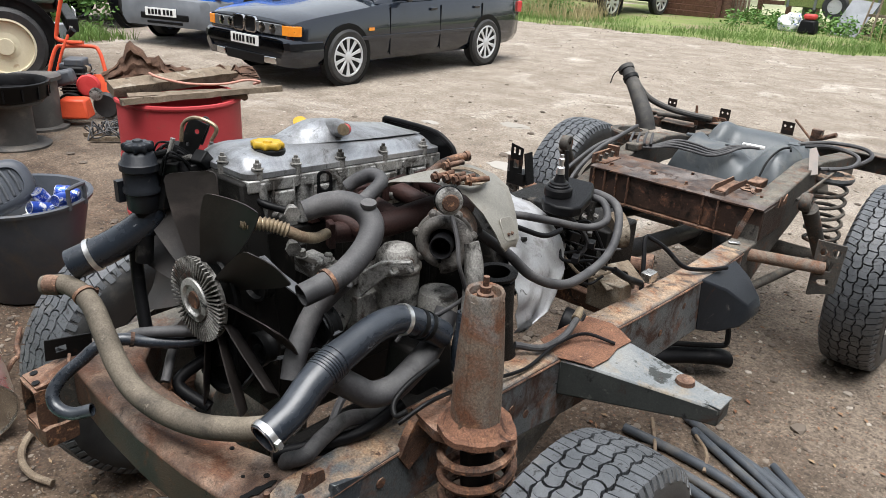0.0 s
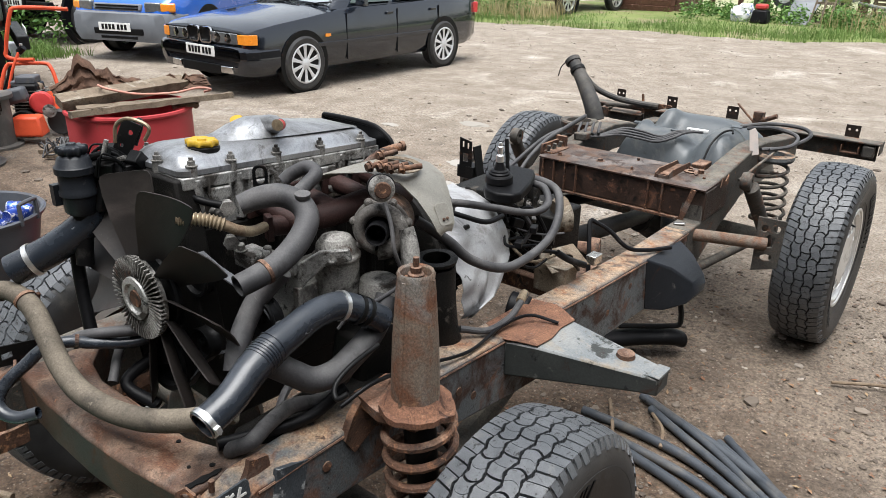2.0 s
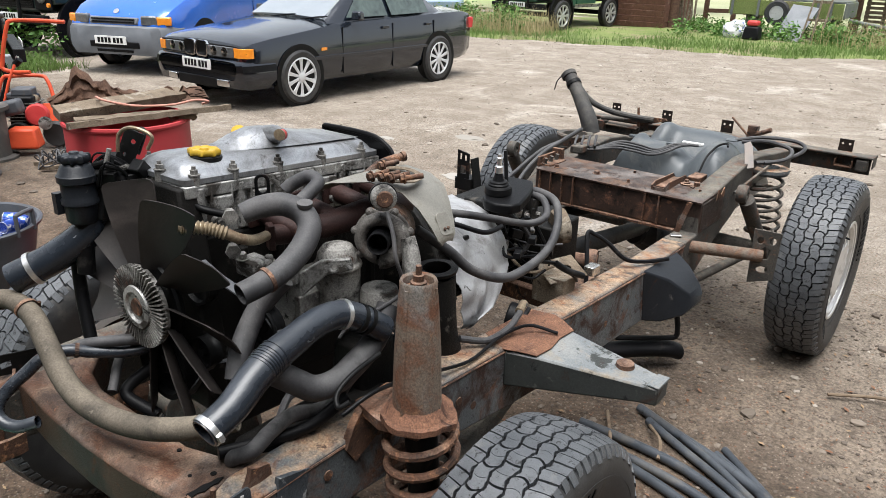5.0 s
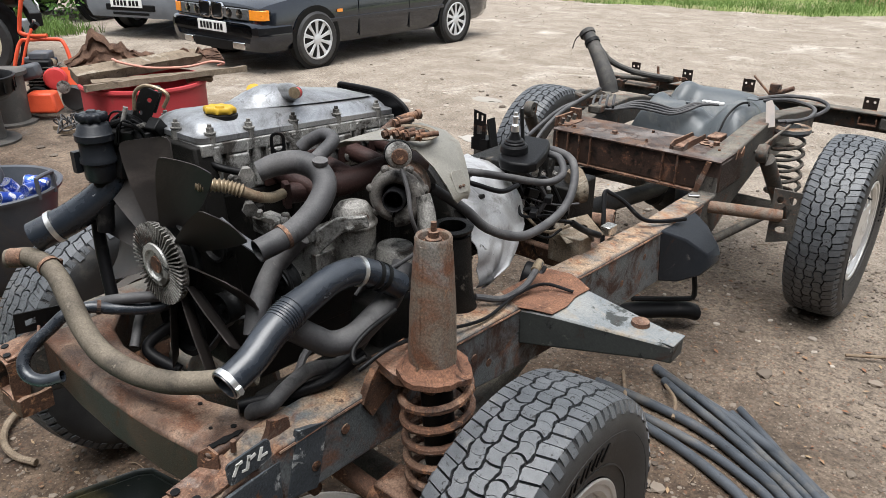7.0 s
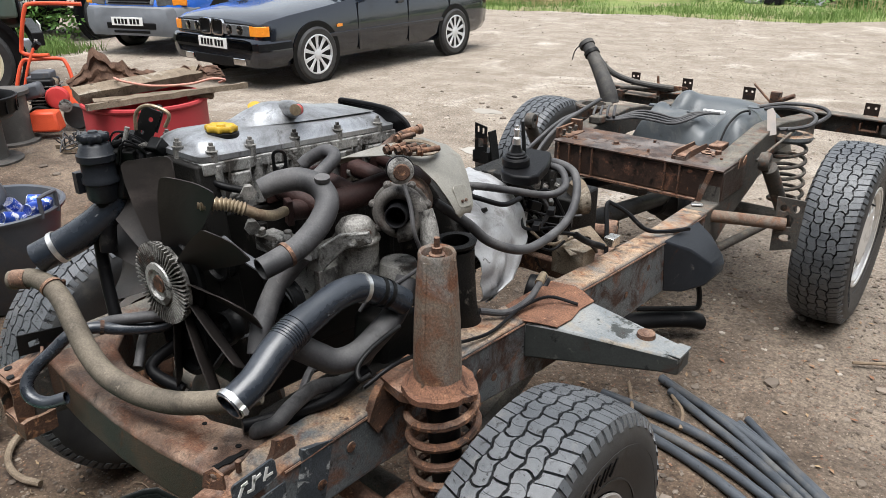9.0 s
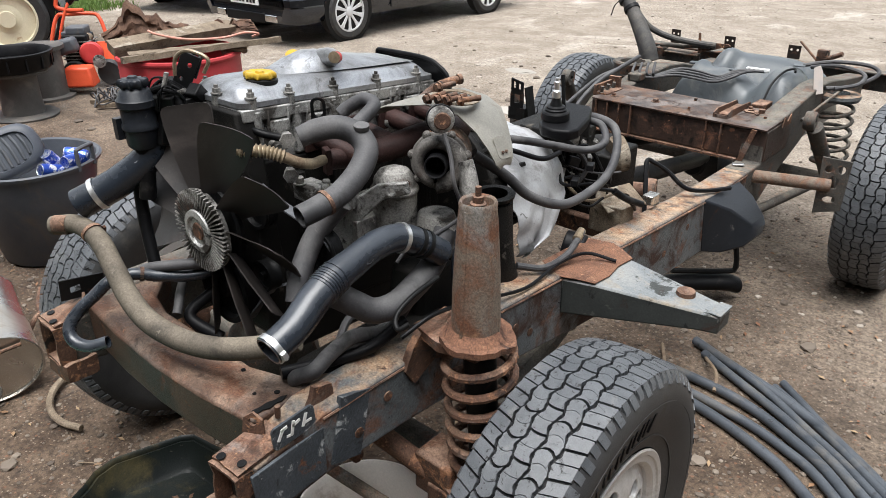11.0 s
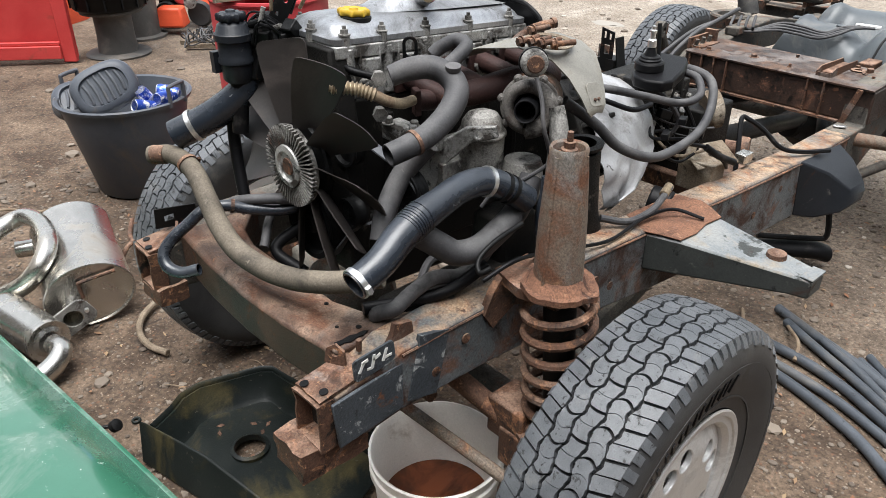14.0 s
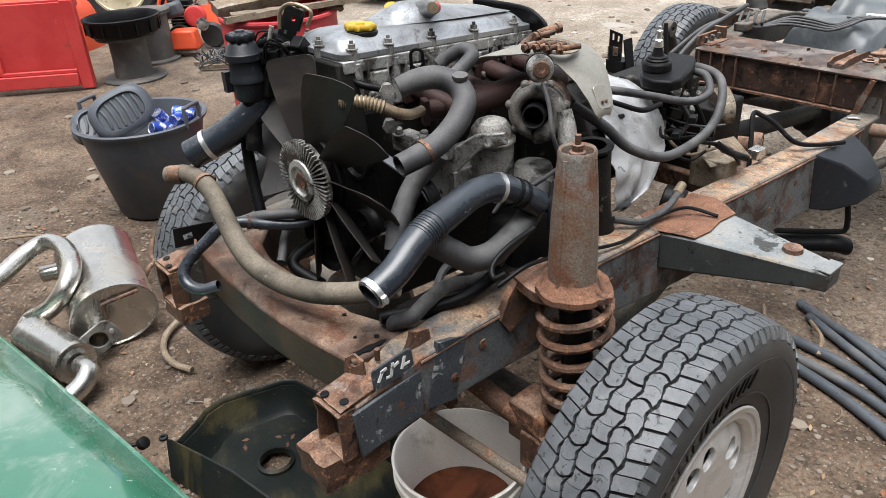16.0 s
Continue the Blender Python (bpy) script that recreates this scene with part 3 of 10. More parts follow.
def build_tyre_meshes(wheel):
    n = 44
    step = 2 * math.pi / n
    bm = B()
    # carcass, sidewalls and beads
    half = [(0.060, 0.223), (0.090, 0.226), (0.1005, 0.232), (0.104, 0.245), (0.113, 0.275), (0.122, 0.310), (0.127, 0.335), (0.125, 0.358),
            (0.116, 0.378), (0.103, 0.390), (0.08, 0.3955), (0.04, 0.398), (0.0, 0.3985)]
    prof = [(r, x) for x, r in half] + [(r, -x) for x, r in half[-2::-1]]
    turn = Matrix.Rotation(math.pi / 2, 4, "Y")
    lathe(bm, prof, 92, turn, True)
    # rings on the sidewall
    for x, r in ((0.1265, 0.340), (0.1105, 0.262)):
        lathe(bm, ((r - 0.002, x - 0.004), (r - 0.002, x + 0.001), (r + 0.002, x + 0.001), (r + 0.002, x - 0.004)), 92, turn, True)
    # groove floor under the blocks, near-black to paint in the shade there
    tyre = part("tyre", bm, rubber, wheel, "black all-terrain tyre with worn dusty tread", local=True)
    bm = B()
    for k in range(n):
        for poly in tread_pieces():
            lo, hi = [], []
            for x, v in poly:
                a = (k + v) * step
                for lst, r in ((lo, 0.390), (hi, crown(x))):
                    lst.append(bm.verts.new((x, r * math.cos(a), r * math.sin(a))))
            m = len(lo)
            bm.faces.new(hi)
            for i in range(m):
                bm.faces.new((lo[i], lo[(i + 1) % m], hi[(i + 1) % m], hi[i]))
        # lugs that run over the shoulder
        for s in (1, -1):
            for v0, v1, d in ((0.04, 0.38, 0.375), (0.53, 0.84, 0.362)):
                q = []
                for x, r in ((s * 0.102, crown(0.102)), (s * 0.1115, 0.390), (s * 0.1205, d + 0.002), (s * 0.112, d)):
                    q.append([bm.verts.new((x, r * math.cos((k + v) * step), r * math.sin((k + v) * step))) for v in (v0, v1)])
                for a, b in zip(q, q[1:]):
                    bm.faces.new((a[0], a[1], b[1], b[0]))
                for e in (0, 1):
                    bm.faces.new([r[e] for r in q])
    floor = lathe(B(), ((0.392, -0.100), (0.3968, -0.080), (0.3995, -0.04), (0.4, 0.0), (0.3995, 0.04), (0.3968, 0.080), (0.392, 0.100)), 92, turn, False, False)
    part("tread_floor", floor, plastic, tyre, "groove floor painted near-black as shade", local=True)
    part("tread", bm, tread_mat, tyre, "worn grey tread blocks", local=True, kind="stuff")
    # raised bars where the maker's lettering stands
    for a0 in (0.0, math.pi):
        for i in range(7):
            bm = B()
            a = a0 + (i - 3) * 0.155
            for off, hgt in ((-0.045, 0.042), (0.045, 0.042)):
                rings = []
                for da in (off - 0.012, off + 0.012):
                    rings.append([(x, r * math.cos(a + da), r * math.sin(a + da)) for x, r in ((0.1165, 0.286), (0.1215, 0.286), (0.1285, 0.286 + hgt), (0.122, 0.286 + hgt))])
                loops(bm, rings)
            part("lettering_bar", bm, plastic, tyre, local=True)
    return tyre


def build_rim(wheel):
    turn = Matrix.Rotation(math.pi / 2, 4, "Y")
    bm = B()
    lathe(bm, ((0.228, 0.100), (0.230, 0.104), (0.226, 0.107), (0.216, 0.105), (0.212, 0.096), (0.204, 0.088), (0.200, 0.060), (0.190, 0.02),
               (0.190, -0.06), (0.205, -0.09), (0.226, -0.1), (0.2, -0.1), (0.18, -0.06), (0.178, 0.02), (0.185, 0.05), (0.19, 0.088), (0.2, 0.1)), 64, turn, True)
    rim = part("rim", bm, wheel_alloy, wheel, "silver alloy rim with brake dust", local=True)
    # dished face with five pairs of round openings
    bm = B()
    holes = []
    for k in range(5):
        a = 2 * math.pi * k / 5 + 0.3
        for da, r, rr in ((-0.21, 0.135, 0.024), (0.21, 0.135, 0.024)):
            holes.append(ring(r * math.cos(a + da), r * math.sin(a + da), rr, rr, 14))
    plate(bm, ring(0, 0, 0.198, None, 64), holes, 0.016, turn @ Matrix.Translation((0, 0, 0.058)))
    for v in bm.verts:
        r = math.hypot(v.co.y, v.co.z)
        v.co.x += 0.024 * math.sin(min(1.0, max(0.0, r - 0.05) / 0.15) * math.pi)
    part("wheel_face", bm, wheel_alloy, rim, local=True, bevel=0.003)
    bm = B()
    lathe(bm, ((0.036, 0.05), (0.036, 0.078), (0.030, 0.084), (0.0, 0.085)), 28, turn)
    part("centre_cap", bm, dirty_alloy, rim, local=True)
    for k in range(5):
        a = 2 * math.pi * k / 5 + 0.3 + math.pi / 5
        bm = B()
        lathe(bm, ((0.013, 0.05), (0.013, 0.078), (0.009, 0.083), (0.0, 0.083)), 6, Matrix.Translation((0, 0.062 * math.cos(a), 0.062 * math.sin(a))) @ turn)
        part("wheel_nut", bm, bright_steel, rim, local=True)
    bm = B()
    rod(bm, (0.075, 0.03, 0.175), (0.115, 0.028, 0.165), 0.005, 0.004, 8)
    part("tyre_valve", bm, plastic, rim, local=True)
    bm = B()
    lathe(bm, ((0.15, -0.02), (0.15, -0.002), (0.06, -0.002), (0.06, 0.03), (0.0, 0.03)), 40, turn)
    part("brake_disc", bm, rust_mat, wheel, "rusty brake disc", local=True)


def wheel_pose(x, y, z, steer, spin, flip=False):
    return Matrix.Translation((x, y, z)) @ Matrix.Rotation(radians(steer + (180 if flip else 0)), 4, "Z") @ Matrix.Rotation(spin, 4, "X")


wheel = thing("wheel", "off-road wheel with worn tyre and silver alloy rim", "wheel", group="wheels of the chassis")
build_tyre_meshes(wheel)
build_rim(wheel)
part("brake_shield", lathe(B(), ((0.05, -0.085), (0.16, -0.088), (0.205, -0.082), (0.205, -0.078), (0.05, -0.080)), 40, Matrix.Rotation(math.pi / 2, 4, "Y"), True), black_steel, wheel, "black brake splash shield", local=True)
wheel.scale = (0.95, 1, 1)
copy_thing(wheel, wheel_pose(0.784, 2.538, 0.409, 0, 0.4))
copy_thing(wheel, wheel_pose(-0.782, 2.538, 0.409, 0, 1.3, True))
wheel.matrix_basis = wheel_pose(0.784, 0.0, 0.416, 2.5, 1.83) @ Matrix.Diagonal((0.89, 1, 1, 1))
copy_thing(wheel, wheel_pose(-0.782, 0.0, 0.409, 2.5, 0.9, True))

# ---- chassis ----
chassis = thing("chassis_frame", "rusty bare ladder chassis of an off-road vehicle, stripped of its body", "vehicle chassis", (0, 0.9, 0.4))


def rounded_flat(w, h, r, n=5):
    """A rounded rectangle about the origin, half sizes w and h."""
    out = []
    for cx, cy, a0 in ((w - r, h - r, 0), (r - w, h - r, 90), (r - w, r - h, 180), (w - r, r - h, 270)):
        for k in range(n):
            a = radians(a0 + 90 * k / (n - 1))
            out.append((cx + r * math.cos(a), cy + r * math.sin(a), 0))
    return out


CENTRE = 0.074


def mirror(bm, about=0.0):
    bmesh.ops.scale(bm, vec=(-1, 1, 1), verts=bm.verts[:])
    bmesh.ops.translate(bm, vec=(2 * about, 0, 0), verts=bm.verts[:])
    return bm


RAIL = ((0.425, -0.525, 0.755, 0.08, 0.105), (0.427, -0.46, 0.765, 0.082, 0.13), (0.430, -0.38, 0.790, 0.088, 0.14), (0.430, -0.15, 0.793, 0.09, 0.15),
        (0.430, 0.10, 0.782, 0.09, 0.16), (0.435, 0.45, 0.764, 0.09, 0.19), (0.443, 0.80, 0.744, 0.09, 0.20), (0.446, 1.30, 0.717, 0.09, 0.20),
        (0.432, 1.61, 0.702, 0.09, 0.19), (0.430, 1.738, 0.698, 0.09, 0.19), (0.430, 1.746, 0.828, 0.09, 0.31), (0.430, 1.96, 0.845, 0.09, 0.23), (0.428, 2.16, 0.866, 0.088, 0.195),
        (0.422, 2.35, 0.882, 0.085, 0.15), (0.418, 2.50, 0.872, 0.085, 0.13), (0.410, 2.65, 0.850, 0.085, 0.12), (0.400, 2.80, 0.825, 0.085, 0.12), (0.400, 3.18, 0.780, 0.085, 0.11))
# the far rail kicks up later and runs further in
RAIL_FAR = tuple((x - 2 * CENTRE, y, z, w, h) for x, y, z, w, h in RAIL[:8]) + ((0.30, 1.62, 0.700, 0.09, 0.19), (0.30, 1.72, 0.735, 0.085, 0.18), (0.29, 1.94, 0.805, 0.085, 0.17), (0.285, 2.15, 0.848, 0.085, 0.15), (0.285, 2.40, 0.862, 0.09, 0.13),
                                                                               (0.295, 2.58, 0.838, 0.085, 0.12), (0.31, 2.80, 0.790, 0.085, 0.12), (0.32, 3.18, 0.760, 0.085, 0.11))
for side in (1, -1):
    bm = beam(B(), RAIL[:9] if side > 0 else RAIL_FAR)
    if side < 0:
        mirror(bm)
    # the far rail's darker material paints in the shade of the engine bay
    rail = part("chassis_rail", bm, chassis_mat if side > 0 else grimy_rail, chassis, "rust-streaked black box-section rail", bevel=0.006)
    # seam along the outer face and bolt heads
    bm = B()
    tube(bm, [(x + w / 2, y, z - 0.012) for x, y, z, w, h in RAIL[2:9]], 0.0035, 6, 2)
    if side < 0:
        mirror(bm, CENTRE)
    part("weld_seam", bm, rust_mat, rail)
    for y, z in ((-0.30, 0.70), (-0.22, 0.74), (0.20, 0.70), (0.26, 0.66), (0.70, 0.66), (0.95, 0.62), (1.10, 0.66), (1.22, 0.60)):
        bm = B()
        m = axis_to((0.4755 + 0.012 * (y > 0.6), y, z), (1, 0, 0))
        lathe(bm, ((0.011, 0), (0.011, 0.003), (0.0, 0.0032)), 12, m)
        if side < 0:
            mirror(bm, CENTRE)
        part("plug", bm, rust_mat, rail)
    # open mouth of the rail
    bm = B()
    for dx, dz, sx, sz in ((0, 0.0, 0.08, 0.005), (0, -0.10, 0.08, 0.005), (-0.0375, -0.05, 0.005, 0.095), (0.0375, -0.05, 0.005, 0.095)):
        box(bm, (0.425 + dx, -0.543, 0.7495 + dz), (sx, 0.036, sz))
    if side < 0:
        mirror(bm, CENTRE)
    part("rail_mouth", ragged(bm, 0.0035), rust_mat, rail, "open rusted rail end")
    # lower bumper mount box under the front end
    bm = B()
    if side > 0:
        box(bm, (0.405, -0.525, 0.617), (0.095, 0.145, 0.068))
        box(bm, (0.425, -0.455, 0.665), (0.07, 0.10, 0.05))
    else:
        box(bm, (0.418, -0.522, 0.636), (0.088, 0.075, 0.045))
        box(bm, (0.425, -0.475, 0.665), (0.07, 0.06, 0.05))
    if side < 0:
        mirror(bm, CENTRE)
    part("bumper_mount", ragged(bm, 0.006), rust_mat, chassis, "flaking rust bumper mount")
    # patch plate and eye bracket on top of the front end
    bm = B()
    box(bm, (0.4705, -0.425, 0.705), (0.007, 0.215, 0.105), Matrix.Rotation(radians(5), 4, "X"))
    if side < 0:
        mirror(bm, CENTRE)
    part("side_plate", bm, scuffed_mat, chassis, "scuffed blue-black patch plate", bevel=0.002)
    bm = box(B(), (0.425, -0.50, 0.764), (0.076, 0.11, 0.005), Matrix.Rotation(radians(8), 4, "X"))
    if side < 0:
        mirror(bm, CENTRE)
    part("top_plate", ragged(bm, 0.002), rust_mat, chassis)
    # dark plate standing in for the shade inside the box section
    bm = box(B(), (0.425, -0.5285, 0.70), (0.066, 0.005, 0.082))
    if side < 0:
        mirror(bm, CENTRE)
    part("rail_hollow", bm, shade_rust_mat, rail)
    bm = B()
    plate(bm, [(-0.022, 0), (0.022, 0), (0.018, 0.03), (0.0, 0.042), (-0.018, 0.03)], [ring(0, 0.024, 0.008, None, 10)], 0.006, axis_to((0.40, -0.475, 0.768), (0.5, -1, 0.15)))
    if side < 0:
        mirror(bm, CENTRE)
    part("eye_bracket", bm, rust_mat, chassis)
    # bolt holes of the bumper, black discs standing in for the shade inside
    for x, y in ((0.405, -0.548), (0.447, -0.535)):
        bm = lathe(B(), ((0.0085, 0), (0.0085, 0.0015), (0, 0.0016)), 12, Matrix.Translation((x, y, 0.7635)) @ Matrix.Rotation(radians(8), 4, "X"))
        if side < 0:
            mirror(bm, CENTRE)
        part("bolt_hole", bm, black_steel, chassis)
    if side < 0:
        continue
    bm = B()
    prism(bm, [(x, y) for x, y, _ in rounded_flat(0.046, 0.024, 0.010)], 0.005, Matrix.Translation((0.467, -0.440, 0.795)) @ Matrix.Rotation(radians(4), 4, "X") @ Matrix(((0, 0, 1, 0), (1, 0, 0, 0), (0, 1, 0, 0), (0, 0, 0, 1))))
    if side < 0:
        mirror(bm, CENTRE)
    fp = part("tag_plate", bm, scuffed_mat, chassis, "small rounded tag plate", bevel=0.001)
    for dy, dz, ly, lz, tilt in ((-0.470, 0.796, 0.006, 0.022, -30), (-0.462, 0.806, 0.014, 0.006, 10), (-0.444, 0.798, 0.006, 0.028, -12), (-0.436, 0.804, 0.018, 0.006, 20), (-0.418, 0.800, 0.006, 0.026, -20), (-0.410, 0.794, 0.014, 0.005, 0), (-0.452, 0.786, 0.012, 0.005, -8)):
        bm = box(B(), (side * 0.4726, dy, dz), (0.0015, ly, lz), Matrix.Rotation(radians(tilt), 4, "X"))
        part("chalk_mark", bm, bucket_white, fp)

bm = box(B(), (0.472, -0.318, 0.725), (0.010, 0.075, 0.14), Matrix.Rotation(radians(-14), 4, "X"))
part("rail_strap", ragged(bm, 0.0015), scuffed_mat, chassis, "scuffed blue-black strap over the rail")
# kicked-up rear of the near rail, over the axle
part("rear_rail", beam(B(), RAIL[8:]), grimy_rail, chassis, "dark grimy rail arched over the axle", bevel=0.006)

# front crossmember with a swept rear edge
bm = B()
half = [(0.32, -0.475), (0.16, -0.486), (0.0, -0.490)]
prism(bm, [(CENTRE - x, y) for x, y in half] + [(CENTRE + x, y) for x, y in half[1::-1]] + [(CENTRE + x, y) for x, y in ((0.32, -0.26), (0.29, -0.30), (0.24, -0.345), (0.16, -0.365), (-0.16, -0.365), (-0.24, -0.345), (-0.29, -0.30), (-0.32, -0.26))], 0.10, Matrix.Translation((0, 0, 0.687)))
for v in bm.verts:
    v.co.z -= 0.014 * (1 - ((v.co.x - CENTRE) / 0.32) ** 2)
xm = part("front_crossmember", bm, crossmember_mat, chassis, "rust-brown pressed front crossmember", bevel=0.008)
# holes drawn as black discs in place of their inner shade
for x, y, r in ((0.247, -0.43, 0.009), (0.238, -0.385, 0.005), (-0.082, -0.432, 0.007), (0.355, -0.39, 0.006), (0.325, -0.42, 0.004)):
    bm = lathe(B(), ((r, 0), (r, 0.0015), (0, 0.0016)), 12, Matrix.Translation((x, y, 0.7875 - 0.014 * (1 - ((x - CENTRE) / 0.32) ** 2))))
    part("hole", bm, black_steel, xm)
# ragged black patch paints the shade in a rust hole
bm = prism(B(), [(-0.040, -0.003), (-0.033, -0.008), (-0.018, -0.006), (-0.006, -0.011), (0.012, -0.007), (0.022, -0.009), (0.038, -0.002), (0.030, 0.004), (0.014, 0.003), (0.002, 0.007), (-0.020, 0.005), (-0.032, 0.007)], 0.0015, Matrix.Translation((0.378, -0.425, 0.7878)) @ Matrix.Rotation(radians(88), 4, "Z"))
part("rust_hole", bm, black_steel, xm)
bm = plate(B(), [(-0.050, -0.026), (0.050, -0.026), (0.050, 0.024), (-0.046, 0.026)], [[(-0.026, -0.010), (-0.004, -0.006), (-0.004, 0.008), (-0.026, 0.004)]], 0.004,
           Matrix.Translation((-0.30, -0.455, 0.800)) @ Matrix.Rotation(radians(72), 4, "Z") @ Matrix.Rotation(radians(90), 4, "X"))
part("slotted_tab", bm, black_steel, chassis, "dark slotted bracket by the rail end", bevel=0.001)
# hook for the lashing eye
bm = box(B(), (0.438, -0.352, 0.802), (0.014, 0.058, 0.036), Matrix.Rotation(radians(-12), 4, "X"), 0.75)
ragged(bm, 0.004, 2, 60.0)
part("tie_down_tab", bm, rust_mat, chassis)
part("stud", rod(B(), (0.412, -0.432, 0.782), (0.413, -0.431, 0.806), 0.0055, None, 8), rust_mat, chassis)

for side in (1,):
    # turret over the spring
    c = (0.585, -0.085)
    bm = B()
    lathe(bm, ((0.0475, 0.868), (0.0470, 0.90), (0.0440, 1.00), (0.0375, 1.10), (0.0345, 1.128), (0.0350, 1.138), (0.0325, 1.143), (0.0285, 1.139), (0.0275, 1.118), (0.0, 1.118)), 40, Matrix.Translation((c[0], c[1], 0)))
    tube(bm, ((c[0] + 0.004, c[1] - 0.0475, 0.87), (c[0] + 0.004, c[1] - 0.0450, 0.98), (c[0] + 0.003, c[1] - 0.0385, 1.09), (c[0] + 0.002, c[1] - 0.0345, 1.13)), 0.0042, 8, 3)
    tube(bm, ((c[0] + 0.045, c[1] + 0.012, 0.87), (c[0] + 0.032, c[1] + 0.009, 1.13)), 0.004, 6, 1)
    if side < 0:
        mirror(bm)
    tur = part("spring_turret", bm, turret_mat, chassis, "tapered grey turret bloomed with rust")
    bm = B()
    lathe(bm, ((0.025, 1.118), (0.025, 1.126), (0.015, 1.130), (0.015, 1.137), (0.010, 1.139), (0.010, 1.150), (0.0055, 1.151), (0.0055, 1.168), (0, 1.168)), 18, Matrix.Translation((c[0], c[1], 0)))
    if side < 0:
        mirror(bm)
    part("damper_pin", bm, rust_mat, tur)
    bm = B()
    outline = [(0.076 * math.cos(a) * (1 + 0.07 * math.sin(5 * a) + 0.04 * math.sin(11 * a)), 0.072 * math.sin(a) * (1 + 0.06 * math.cos(4 * a))) for a in (2 * math.pi * k / 40 for k in range(40))]
    prism(bm, outline, 0.012, Matrix.Translation((c[0] + 0.005, c[1], 0.856)))
    lathe(bm, ((0.064, 0.868), (0.055, 0.876), (0.047, 0.886)), 36, Matrix.Translation((c[0], c[1], 0)))
    if side < 0:
        mirror(bm)
    part("turret_flange", ragged(bm, 0.0022, 1, 60.0), orange_rust, tur, "orange rusted turret ring")
    # cradle that joins the turret to the rail
    bm = B()
    prism(bm, [(-0.175, 0.775), (-0.155, 0.825), (-0.125, 0.852), (-0.02, 0.852), (0.03, 0.80), (0.0, 0.74), (-0.09, 0.765), (-0.15, 0.735)], 0.016, Matrix.Translation((0.468, 0, 0)) @ Matrix(((0, 0, 1, 0), (1, 0, 0, 0), (0, 1, 0, 0), (0, 0, 0, 1))))
    prism(bm, [(0.46, -0.125), (0.54, -0.145), (0.62, -0.125), (0.63, -0.045), (0.56, -0.012), (0.46, -0.03)], 0.022, Matrix.Translation((0, 0, 0.833)))
    if side < 0:
        mirror(bm)
    part("turret_bracket", ragged(bm, 0.003, 2, 25.0), rust_mat, chassis, "rusted spring cradle", sharp=50)
    # coil spring, damper, spring seat
    bm = coil(B(), (side * 0.588, -0.08, 0.845), (side * 0.60, -0.06, 0.50), 0.069, 0.0095, 7.2)
    part("coil_spring", bm, rust_mat, chassis, "rusty front coil spring")
    bm = rod(B(), (side * 0.588, -0.08, 0.86), (side * 0.60, -0.06, 0.52), 0.033, None, 20)
    part("damper", bm, black_steel, chassis, "black damper body inside the spring")
    bm = lathe(B(), ((0.0, 0.47), (0.085, 0.47), (0.095, 0.485), (0.095, 0.50), (0.06, 0.505), (0.0, 0.505)), 28, Matrix.Translation((side * 0.60, -0.06, 0)))
    part("spring_seat", bm, rust_mat, chassis)

